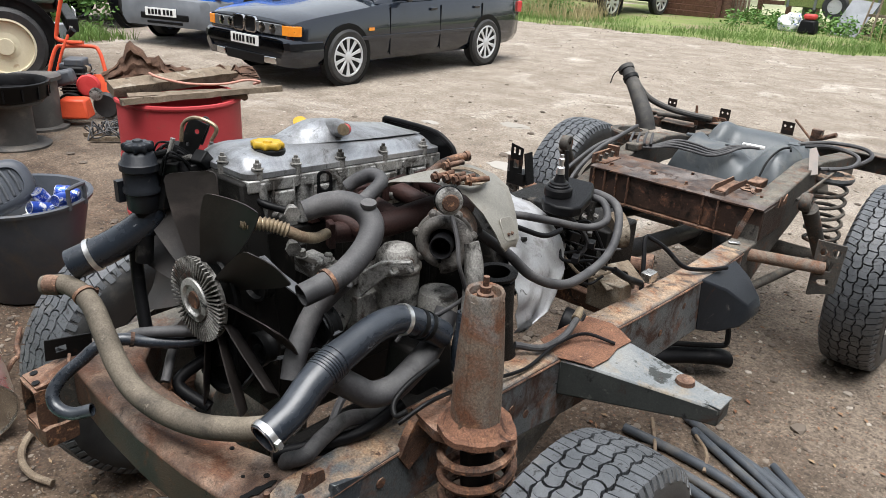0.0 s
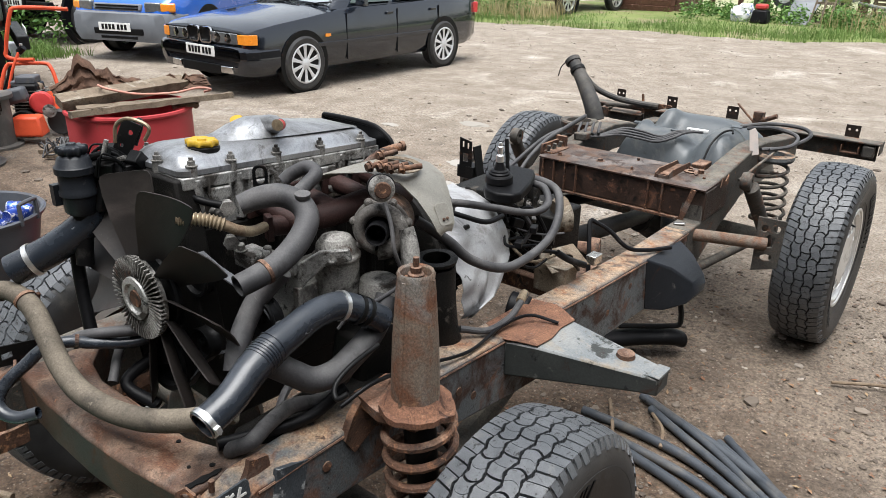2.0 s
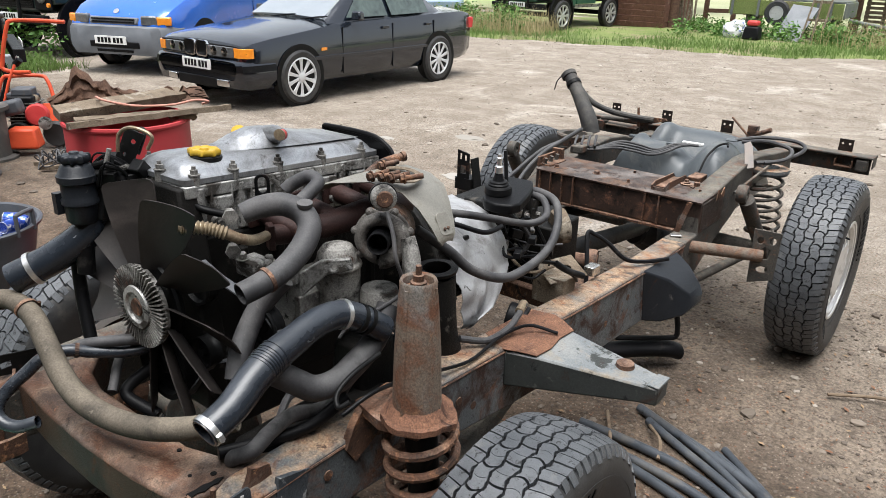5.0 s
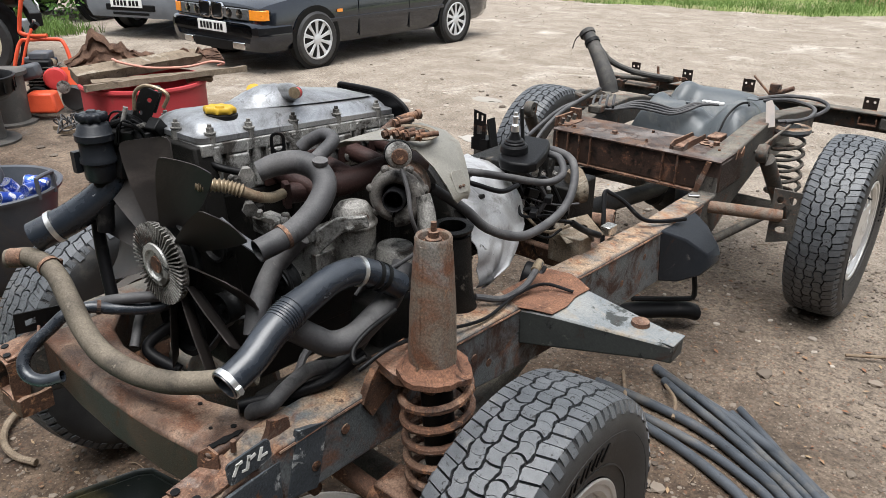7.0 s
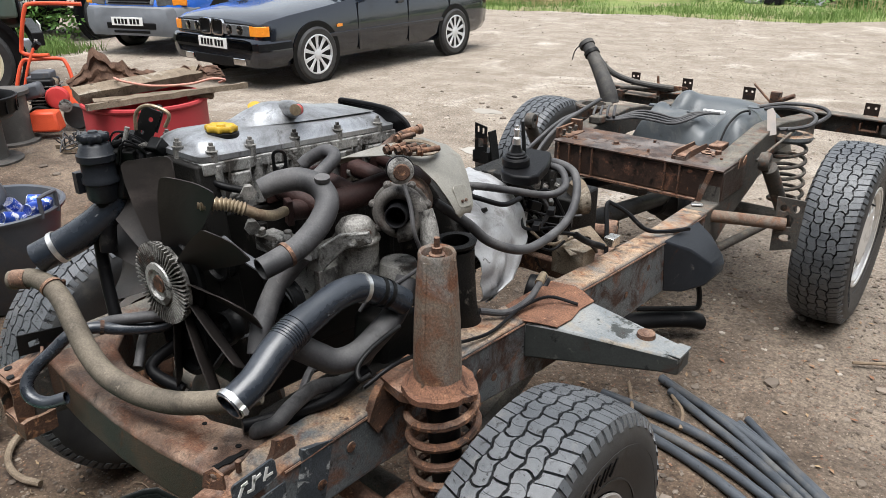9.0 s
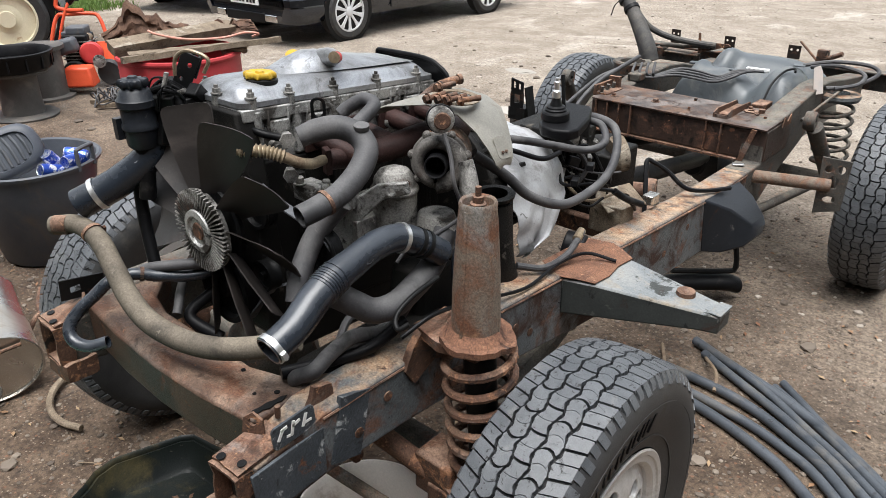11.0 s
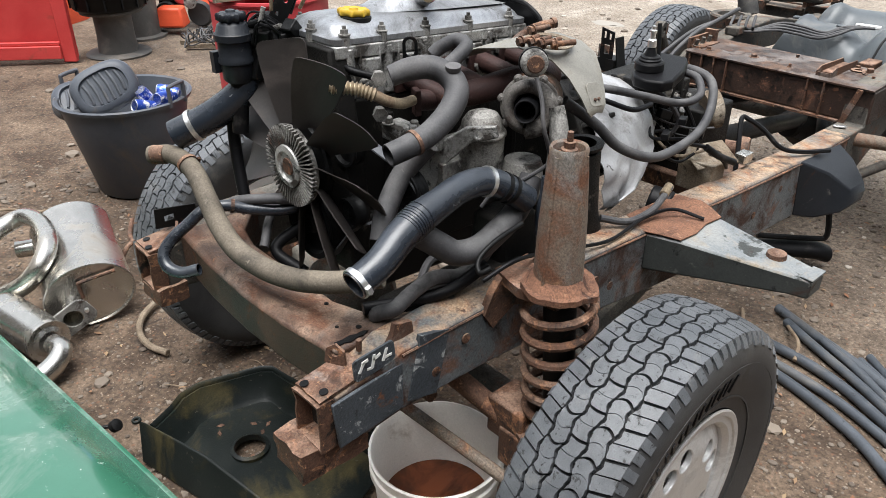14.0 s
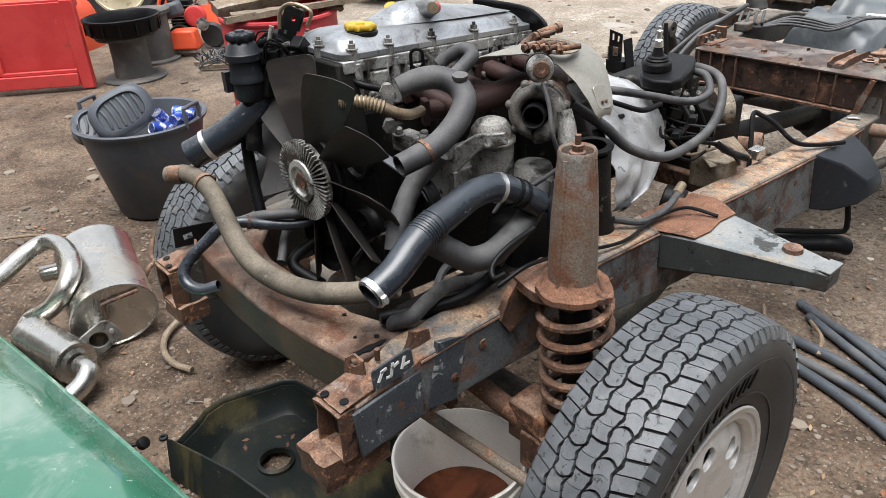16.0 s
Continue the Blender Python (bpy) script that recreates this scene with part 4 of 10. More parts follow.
for side in (1, -1):
    # swivel housing and bracket by the wheel
    bm = B()
    lathe(bm, ((0.0, -0.09), (0.07, -0.07), (0.095, 0.0), (0.085, 0.06), (0.05, 0.09), (0, 0.09)), 24, axis_to((side * 0.62, 0, 0.41), (1, 0, 0)))
    box(bm, (side * 0.59, -0.09, 0.44), (0.16, 0.12, 0.10))
    box(bm, (side * 0.52, -0.10, 0.50), (0.10, 0.09, 0.10))
    part("swivel_housing", bm, rust_mat, chassis, bevel=0.006)
    # radius arm
    bm = tube(B(), ((side * 0.43, 0.0, 0.42), (side * 0.40, 0.3, 0.44), (side * 0.33, 0.85, 0.52)), (0.032, 0.035, 0.028), 10)
    part("radius_arm", bm, grimy_rail, chassis)
    # main outrigger
    bm = B()
    rings = []
    for x, y0, y1, z, h in ((0.478, 0.385, 0.640, 0.758, 0.100), (0.56, 0.409, 0.595, 0.7585, 0.091), (0.80, 0.476, 0.556, 0.747, 0.050), (0.845, 0.488, 0.552, 0.744, 0.046)):
        rings.append([(x, y0, z), (x, y1, z), (x, y1, z - h), (x, y0, z - h)])
    loops(bm, rings)
    if side < 0:
        mirror(bm)
    outr = part("outrigger", bm, outrigger_mat, chassis, "black-sided sill outrigger, its top painted pale for dust and skylight", bevel=0.005)
    bm = prism(B(), [(0.474, 0.378), (0.52, 0.3965), (0.560, 0.408), (0.566, 0.47), (0.556, 0.53), (0.562, 0.592), (0.52, 0.618), (0.480, 0.636), (0.395, 0.64), (0.395, 0.42)], 0.003, Matrix.Translation((0, 0, 0.7645)))
    for v in bm.verts:
        v.co.z -= 0.030 * max(0.0, v.co.x - 0.478) + 0.050 * max(0.0, v.co.y - 0.42) * (v.co.x < 0.40)
    if side < 0:
        mirror(bm)
    part("gusset_plate", bm, orange_rust, outr, "flaking rust gusset", bevel=0.001)
    bm = B()
    box(bm, (0.832, 0.5195, 0.7465), (0.030, 0.068, 0.006))
    if side < 0:
        mirror(bm)
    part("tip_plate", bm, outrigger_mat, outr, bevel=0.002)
    bm = lathe(B(), ((0.024, -0.004), (0.022, 0.008), (0.012, 0.011), (0, 0.010)), 14, Matrix.Translation((side * 0.740, 0.530, 0.752)))
    part("rubber_bush", bm, rust_mat, outr)
    # folded black gusset further back
    bm = B()
    loops(bm, [[(0.488, 1.20, 0.722), (0.488, 1.50, 0.705), (0.488, 1.46, 0.52), (0.488, 1.24, 0.52)],
               [(0.545, 1.30, 0.672), (0.548, 1.49, 0.668), (0.545, 1.47, 0.522), (0.545, 1.27, 0.522)],
               [(0.598, 1.37, 0.612), (0.602, 1.475, 0.612), (0.602, 1.46, 0.540), (0.598, 1.33, 0.540)],
               [(0.615, 1.40, 0.590), (0.618, 1.46, 0.590), (0.618, 1.45, 0.560), (0.615, 1.37, 0.560)]])
    if side < 0:
        mirror(bm)
    part("body_mount", bm, blue_black, chassis, "black folded body mount", bevel=0.006)
    # tube and end plate carrying the rear body mount
    bm = rod(B(), (side * 0.45, 1.68, 0.665), (side * 0.71, 1.80, 0.655), 0.024, None, 18)
    part("cross_tube", bm, turret_mat, chassis)
    bm = B()
    plate(bm, [(-0.045, -0.12), (0.045, -0.10), (0.05, 0.09), (-0.05, 0.10)], [ring(-0.022, 0.055, 0.012, 0.014, 10), ring(0.022, 0.055, 0.012, 0.014, 10), ring(0.0, 0.005, 0.02, 0.028, 5, 0.4), ring(0.0, -0.06, 0.022, 0.012, 10)],
          0.006, Matrix.Translation((0.715, 1.81, 0.66)) @ Matrix.Rotation(radians(20), 4, "Z") @ Matrix.Rotation(radians(90), 4, "X"))
    box(bm, (0.725, 1.84, 0.66), (0.006, 0.06, 0.17), Matrix.Rotation(radians(20), 4, "Z"))
    if side < 0:
        mirror(bm)
    part("mount_plate", bm, grimy_rail, chassis, "drilled steel mounting plate", bevel=0.002)
    # rear spring, damper, links
    bm = coil(B(), (side * 0.50, 2.50, 0.785), (side * 0.52, 2.52, 0.50), 0.072, 0.0085, 5.5)
    part("coil_spring", bm, grimy_rail, chassis, "dusty rear coil spring")
    bm = B()
    lathe(bm, ((0.05, 0.80), (0.088, 0.80), (0.094, 0.812), (0.092, 0.826), (0.05, 0.83)), 28, Matrix.Translation((side * 0.50, 2.50, 0)), True)
    part("spring_seat", bm, chassis_mat, chassis)
    bm = B()
    rod(bm, (side * 0.565, 2.00, 0.80), (side * 0.60, 2.20, 0.56), 0.031, 0.028, 18)
    rod(bm, (side * 0.60, 2.20, 0.56), (side * 0.615, 2.28, 0.46), 0.022, None, 14)
    part("rear_damper", bm, grimy_rail, chassis, "grey rear damper")
    bm = lathe(B(), ((0.012, -0.02), (0.034, -0.02), (0.037, -0.012), (0.037, 0.012), (0.034, 0.02), (0.012, 0.02)), 20, axis_to((side * 0.55, 1.985, 0.825), (1, 0.1, 0)), True)
    part("damper_eye", bm, grimy_rail, chassis)
    bm = rod(B(), (side * 0.42, 1.62, 0.47), (side * 0.50, 2.46, 0.42), 0.019, None, 14)
    part("trailing_link", bm, grimy_rail, chassis)

# axles
for y, cx in ((0.0, -0.22), (2.538, 0.0)):
    bm = B()
    rod(bm, (-0.62, y, 0.41), (0.62, y, 0.41), 0.043, None, 20)
    lathe(bm, ((0.0, -0.13), (0.07, -0.12), (0.13, -0.07), (0.145, 0.0), (0.13, 0.06), (0.07, 0.11), (0, 0.12)), 24, axis_to((cx, y - 0.02, 0.42), (0, -1, 0)))
    part("axle", bm, grimy_rail, chassis, "rusty axle casing with differential")
bm = rod(B(), (0.20, -0.25, 0.47), (0.62, -0.185, 0.405), 0.0145, None, 14)
part("steering_rod", bm, turret_mat, chassis, "bare steering rod")
bm = rod(B(), (0.33, -0.20, 0.615), (0.50, -0.12, 0.49), 0.024, None, 14)
part("drop_arm", bm, rust_mat, chassis)
bm = rod(B(), (-0.55, -0.14, 0.43), (0.35, -0.20, 0.50), 0.016, None, 12)
part("track_rod", bm, rust_mat, chassis)

# rusty box crossmember ahead of the rear axle
SIDEWAYS = Matrix(((0, 0, 1, 0), (1, 0, 0, 0), (0, 1, 0, 0), (0, 0, 0, 1)))
bm = prism(B(), [(1.742, 0.702), (1.742, 0.822), (1.992, 0.826), (1.992, 0.702)], 0.7485, Matrix.Translation((-0.27, 0, 0)) @ SIDEWAYS)
xb = part("box_crossmember", bm, box_rust, chassis, "heavily rusted box crossmember", bevel=0.006)
bm = prism(B(), [(1.732, 0.8235), (1.732, 0.829), (1.755, 0.8310), (1.998, 0.8345), (1.998, 0.827)], 0.742, Matrix.Translation((-0.265, 0, 0)) @ SIDEWAYS)
part("top_flange", ragged(bm, 0.0012, 4, 30.0), box_rust, xb, "worn top flange with its sheen painted as grey")
bm = prism(B(), [(1.726, 0.693), (1.726, 0.701), (1.98, 0.700), (1.98, 0.692)], 0.648, Matrix.Translation((-0.268, 0, 0)) @ SIDEWAYS)
part("lower_flange", ragged(bm, 0.002, 3, 30.0), rust_mat, xb)
for x in (-0.245, -0.19, -0.135, -0.08, 0.245, 0.305):
    part("rib", box(B(), (x, 1.737, 0.762), (0.006, 0.012, 0.118)), rust_mat, xb)
part("rust_hole", prism(B(), [(-0.010, -0.004), (-0.002, -0.008), (0.011, -0.003), (0.009, 0.006), (-0.006, 0.005)], 0.002, Matrix.Translation((0.345, 1.7415, 0.805)) @ Matrix.Rotation(radians(90), 4, "X")), orange_rust, xb)
# folded channel bracket, washer and nut on the top
bm = B()
for x0, x1 in ((0.252, 0.257), (0.305, 0.310)):
    prism(bm, [(1.770, 0.832), (1.770, 0.850), (1.80, 0.862), (1.99, 0.856), (2.01, 0.834)], x1 - x0, Matrix.Translation((x0, 0, 0)) @ SIDEWAYS)
box(bm, (0.281, 1.90, 0.8375), (0.050, 0.19, 0.004))
box(bm, (0.281, 1.772, 0.800), (0.056, 0.004, 0.09))
part("small_bracket", ragged(bm, 0.001, 1), rust_mat, xb, "folded channel bracket")
part("washer", lathe(B(), ((0.013, 0.0), (0.027, 0.0), (0.027, 0.004), (0.013, 0.004)), 20, Matrix.Translation((0.340, 1.93, 0.8345)), True), rust_mat, xb)
bm = lathe(B(), ((0.026, 0.0), (0.026, 0.003), (0.0, 0.004)), 20, Matrix.Translation((0.386, 1.915, 0.834)))
part("bolt", hexbolt(bm, (0.386, 1.915, 0.837), (0, 0, 1), 0.013, 0.018), rust_mat, xb)
for x, y, r in ((-0.02, 1.83, 0.013), (-0.20, 1.80, 0.009), (0.10, 1.95, 0.007), (0.14, 1.80, 0.006), (0.325, 1.965, 0.009), (0.42, 1.86, 0.006)):
    part("bolt", hexbolt(B(), (x, y, 0.832), (0, 0, 1), r, 0.012), rust_mat, xb)
# clutter of a bracket and unions at the far end
bm = B()
box(bm, (-0.285, 1.86, 0.845), (0.012, 0.15, 0.045))
box(bm, (-0.255, 1.86, 0.834), (0.06, 0.14, 0.008))
box(bm, (-0.27, 1.93, 0.858), (0.05, 0.02, 0.05))
part("pipe_bracket", ragged(bm, 0.002, 1), rust_mat, xb, "rusty bracket for the brake pipes")
for y in (1.80, 1.85, 1.90):
    part("pipe_union", hexbolt(B(), (-0.262, y, 0.838), (0.2, 0, 1), 0.009, 0.026), grimy_rail, xb)
part("stay_block", box(B(), (-0.262, 2.12, 0.852), (0.06, 0.085, 0.035)), grimy_rail, xb, bevel=0.006)
bm = prism(B(), [(0.388, 0.700), (0.410, 0.700), (0.446, 0.826), (0.426, 0.828)], 0.005, Matrix.Translation((0, 1.722, 0)) @ Matrix.Rotation(radians(90), 4, "X"))
part("brace", bm, rust_mat, xb, "flat rusted stay")
part("clip_nut", box(B(), (0.421, 1.655, 0.7075), (0.042, 0.022, 0.006), Matrix.Rotation(0.5, 4, "Z")), bright_steel, chassis, bevel=0.002)
# notched plate on the outer side of the arch and its upper brace
bm = plate(B(), [(-0.045, -0.02), (0.045, -0.02), (0.038, 0.018), (0.006, -0.006), (-0.030, 0.020)], [], 0.004, Matrix.Translation((0.479, 1.93, 0.826)) @ SIDEWAYS)
part("notched_plate", bm, rust_mat, chassis)
part("spring_brace", rod(B(), (0.485, 2.10, 0.79), (0.52, 2.46, 0.852), 0.006, None, 8), grimy_rail, chassis)
part("inner_block", box(B(), (0.30, 2.16, 0.795), (0.055, 0.10, 0.05)), rust_mat, chassis, bevel=0.004)

# propeller shaft and A-frame links below the box crossmember
part("propeller_shaft", rod(B(), (0.16, 1.18, 0.70), (0.02, 2.40, 0.46), 0.036, None, 18), black_steel, chassis, "black propeller shaft")
for x in (-0.24, 0.36):
    part("a_frame_link", tube(B(), ((x, 1.72, 0.60), (0.5 * x + 0.02, 2.10, 0.61), (0.03, 2.46, 0.60)), 0.030, 12, 4), black_steel, chassis, "black rear axle link")
part("axle_nose", lathe(B(), ((0.0, 0.0), (0.05, 0.0), (0.06, 0.02), (0.045, 0.05), (0.06, 0.10), (0.10, 0.20), (0.0, 0.20)), 24, axis_to((0.02, 2.20, 0.47), (0, 1, -0.1))), black_steel, chassis, "dark pinion nose of the rear axle")

# gearbox crossmember and rear crossmember
bm = B()
box(bm, (0, 0.98, 0.64), (0.80, 0.10, 0.06))
box(bm, (0.33, 1.02, 0.685), (0.14, 0.16, 0.03))
part("gearbox_crossmember", bm, rust_mat, chassis, bevel=0.006)
bm = B()
box(bm, (0.03, 3.205, 0.795), (1.60, 0.085, 0.010))
box(bm, (0.03, 3.225, 0.745), (1.56, 0.012, 0.092))
box(bm, (0.826, 3.20, 0.775), (0.006, 0.085, 0.06))
part("rear_crossmember", bm, grimy_rail, chassis, "dusty pressed rear crossmember", bevel=0.003)
bm = B()
box(bm, (0.69, 3.19, 0.735), (0.085, 0.05, 0.006))
box(bm, (0.65, 3.19, 0.752), (0.006, 0.05, 0.036))
box(bm, (0.73, 3.19, 0.752), (0.006, 0.05, 0.036))
part("jacking_bracket", ragged(bm, 0.0015, 1), rust_mat, chassis, bevel=0.001)
for x, y, z, w in ((-0.62, 3.25, 0.842, 0.055), (-0.295, 3.25, 0.840, 0.06), (0.06, 3.25, 0.834, 0.065), (0.675, 3.25, 0.826, 0.068)):
    bm = B()
    plate(bm, [(-w / 2, -0.085), (w / 2, -0.085), (w / 2, 0.035), (-w / 2, 0.035)], [ring(-w / 4, 0.012, 0.007, None, 8), ring(w / 4, 0.012, 0.007, None, 8)], 0.005, Matrix.Translation((x, y, z)) @ Matrix.Rotation(radians(90), 4, "X"))
    part("bumper_bracket", bm, shade_rust_mat, chassis)
# slotted bracket on the far rail
bm = plate(B(), [(-0.027, -0.085), (0.027, -0.085), (0.027, 0.055), (-0.027, 0.07)], [[(-0.016, 0.030), (-0.007, 0.030), (-0.007, 0.055), (-0.016, 0.056)], [(0.006, 0.026), (0.015, 0.026), (0.015, 0.048), (0.006, 0.050)], [(-0.012, -0.030), (0.012, -0.030), (0.012, 0.004), (-0.012, 0.006)]], 0.005, Matrix.Translation((-0.415, 1.40, 0.875)) @ Matrix.Rotation(radians(12), 4, "Z") @ Matrix.Rotation(radians(90), 4, "X"))
box(bm, (-0.372, 1.43, 0.845), (0.006, 0.05, 0.13), Matrix.Rotation(radians(-10), 4, "Y"))
box(bm, (-0.415, 1.43, 0.800), (0.08, 0.07, 0.05))
part("slotted_bracket", bm, black_steel, chassis, "dark slotted steel bracket")

# ---- engine ----
engine = thing("engine", "five-cylinder diesel engine with alloy rocker cover, fan and turbocharger", "engine", (0.03, 0.05, 0.66))


def lean(bm):
    """The engine leans back towards the gearbox."""
    for v in bm.verts:
        v.co.z -= 0.065 * (v.co.y + 0.2)
    return bm


def rounded(x0, x1, y0, y1, z, r, n=5):
    """A rounded rectangle as points at height z."""
    out = []
    for cx, cy, a0 in ((x1 - r, y1 - r, 0), (x0 + r, y1 - r, 90), (x0 + r, y0 + r, 180), (x1 - r, y0 + r, 270)):
        for k in range(n):
            a = radians(a0 + 90 * k / (n - 1))
            out.append((cx + r * math.cos(a), cy + r * math.sin(a), z))
    return out


# rocker cover: flange, stepped sides, and a hump along the top
bm = B()
loops(bm, [rounded(-0.115, 0.088, -0.222, 0.350, 1.240, 0.02), rounded(-0.115, 0.088, -0.222, 0.350, 1.251, 0.02), rounded(-0.111, 0.084, -0.218, 0.346, 1.2525, 0.022),
           rounded(-0.104, 0.077, -0.211, 0.340, 1.255, 0.024), rounded(-0.099, 0.072, -0.206, 0.336, 1.264, 0.028), rounded(-0.092, 0.064, -0.199, 0.330, 1.2725, 0.032), rounded(-0.080, 0.050, -0.188, 0.322, 1.279, 0.036), rounded(-0.060, 0.028, -0.172, 0.310, 1.2835, 0.03)])
cover = part("rocker_cover", lean(bm), cover_mat, engine, "silver cast rocker cover smeared with oil", sharp=50)
bm = B()
rings = []
for y, h, w in ((-0.09, -0.004, 0.020), (-0.05, 0.010, 0.032), (-0.01, 0.026, 0.040), (0.03, 0.038, 0.046), (0.07, 0.037, 0.050), (0.12, 0.026, 0.054), (0.20, 0.016, 0.056), (0.27, 0.009, 0.056), (0.31, -0.004, 0.055)):
    cx = -0.018
    rings.append([(cx - 1.25 * w, y, 1.2835), (cx - 0.8 * w, y, 1.2840 + 0.8 * h), (cx - 0.3 * w, y, 1.2845 + h), (cx + 0.3 * w, y, 1.2845 + h), (cx + 0.8 * w, y, 1.2840 + 0.7 * h), (cx + 1.25 * w, y, 1.2835)])
loops(bm, rings)
part("cover_hump", lean(bm), cover_mat, cover, sharp=70)
for x, y in ((0.080, -0.190), (0.080, -0.095), (0.080, 0.025), (0.080, 0.155), (0.080, 0.29), (-0.088, -0.185), (-0.088, -0.03), (-0.088, 0.14), (-0.088, 0.31), (0.0, -0.216)):
    bm = B()
    m = Matrix.Translation((x, y, 1.252))
    lathe(bm, ((0.011, -0.03), (0.011, 0.004), (0.009, 0.006)), 12, m)
    lathe(bm, ((0.0125, 0.006), (0.0125, 0.0085), (0.008, 0.009), (0.008, 0.018), (0.0045, 0.0185), (0.0045, 0.025), (0, 0.025)), 12, m)
    part("cover_bolt", lean(bm), dirty_alloy, cover)
# oil cap, dipstick, red cap
bm = B()
rings = []
for r, z in ((0.033, 1.288), (0.038, 1.290), (0.038, 1.299), (0.034, 1.302), (0.026, 1.299), (0.012, 1.2985), (0.010, 1.303), (0.002, 1.303)):
    r = 0.84 * r
    rings.append([(0.026 + r * (1 + (0.09 if r > 0.02 else 0) * math.cos(8 * a)) * math.cos(a), -0.125 + r * (1 + (0.09 if r > 0.02 else 0) * math.cos(8 * a)) * math.sin(a), z - 0.004) for a in (2 * math.pi * k / 48 for k in range(48))])
loops(bm, rings)
cap = part("oil_filler_cap", lean(bm), yellow, engine, "yellow plastic oil filler cap", sharp=60)
bm = lathe(B(), ((0.037, 1.274), (0.036, 1.2825), (0.029, 1.285), (0.0, 1.285)), 32, Matrix.Translation((0.026, -0.125, 0)))
part("cap_seat", lean(bm), black_steel, cap)
bm = B()
tube(bm, ((-0.115, 0.07, 1.22), (-0.115, 0.07, 1.272)), 0.004, 8, 1)
lathe(bm, ((0.004, 0), (0.014, 0.004), (0.016, 0.012), (0.006, 0.014), (0, 0.014)), 12, axis_to((-0.115, 0.07, 1.272), (0.3, -0.4, 0.9)))
part("dipstick", bm, yellow, engine, "yellow dipstick handle")
bm = lathe(B(), ((0.012, 0), (0.012, 0.020), (0.009, 0.022), (0, 0.022)), 18, axis_to((0.072, 0.048, 1.318), (0.55, -0.80, 0.12)))
bm2 = tube(B(), ((-0.005, 0.07, 1.300), (0.035, 0.06, 1.312), (0.072, 0.048, 1.318)), (0.026, 0.021, 0.013), 16)
part("breather_boss", lean(bm2), cover_mat, cover, sharp=60)
part("red_plug", lean(bm), red_paint, engine, "small red plastic plug")
bm = lathe(B(), ((0.0128, 0.020), (0.0128, 0.024), (0.0, 0.025)), 18, axis_to((0.072, 0.048, 1.318), (0.55, -0.80, 0.12)))
part("plug_face", lean(bm), bronze, engine)
# cylinder head with bosses along its side
bm = B()
box(bm, (-0.003, 0.062, 1.178), (0.168, 0.56, 0.122))
box(bm, (0.0, 0.062, 1.225), (0.182, 0.565, 0.026))
for k in range(6):
    y = -0.185 + k * 0.1
    rod(bm, (0.082, y, 1.13), (0.082, y, 1.232), 0.012, 0.012, 12)
    box(bm, (0.086, y + 0.05, 1.192), (0.02, 0.048, 0.034))
    box(bm, (0.083, y + 0.025, 1.207), (0.018, 0.006, 0.05))
    box(bm, (0.083, y + 0.075, 1.207), (0.018, 0.006, 0.05))
head = part("cylinder_head", lean(bm), alloy, engine, "grey cast alloy cylinder head", bevel=0.003)
for k in range(5):
    bm = lathe(B(), ((0.013, 0), (0.013, 0.014), (0.007, 0.015), (0.007, 0.022), (0, 0.022)), 14, axis_to((0.096, -0.16 + 0.11 * k, 1.158), (1, 0, 0)))
    part("core_plug", lean(bm), dirty_alloy, head)
# block and sump
bm = B()
box(bm, (-0.01, 0.09, 0.985), (0.20, 0.56, 0.28))
box(bm, (-0.01, 0.09, 0.80), (0.24, 0.54, 0.12))
blk = part("engine_block", lean(bm), block_mat, engine, "greasy dark cast-iron block", bevel=0.006)
for k in range(5):
    part("block_rib", lean(box(B(), (0.092, -0.10 + 0.10 * k, 0.98), (0.03, 0.02, 0.22))), block_mat, blk, bevel=0.004)
bm = B()
box(bm, (-0.01, 0.09, 0.70), (0.22, 0.50, 0.10), None, 1.05)
part("sump", lean(bm), black_steel, engine, bevel=0.012)
# front timing cover
bm = B()
prism(bm, [(-0.12, 0.74), (0.12, 0.74), (0.135, 0.90), (0.105, 1.10), (0.085, 1.235), (-0.09, 1.235), (-0.11, 1.08), (-0.14, 0.90)], 0.05, Matrix.Translation((0, -0.185, 0)) @ Matrix.Rotation(radians(90), 4, "X"))
part("timing_cover", lean(bm), block_mat, engine, bevel=0.006)
for c, r, w in (((0.02, -0.245, 0.84), 0.085, 0.035), ((0.125, -0.215, 1.045), 0.042, 0.03), ((0.245, -0.15, 0.965), 0.045, 0.03), ((0.14, -0.225, 0.90), 0.035, 0.03), ((-0.10, -0.22, 0.96), 0.05, 0.03)):
    bm = B()
    lathe(bm, ((0.0, w), (r * 0.25, w), (r * 0.3, w * 0.7), (r * 0.8, w * 0.65), (r * 0.86, w), (r, w), (r, w * 0.8), (r * 0.95, w * 0.7), (r * 0.95, w * 0.3), (r, w * 0.2), (r, 0), (0, 0)), 36, axis_to(c, (0.0, -1, 0)))
    part("pulley", bm, black_steel, engine, "ribbed black belt pulley")
# ribbed belt: a flat band round three pulleys
def band(pts, w, thick, closed=True):
    bm = B()
    rings = []
    for i, p in enumerate(pts):
        d = (Vector(pts[(i + 1) % len(pts)]) - Vector(pts[i - 1])).normalized()
        n = d.cross(Vector((0, 1, 0))).normalized()
        q = Vector(p)
        rings.append([q + Vector((0, -w / 2, 0)), q + Vector((0, w / 2, 0)), q + Vector((0, w / 2, 0)) + n * thick, q + Vector((0, -w / 2, 0)) + n * thick])
    return loops(bm, rings, True, closed)
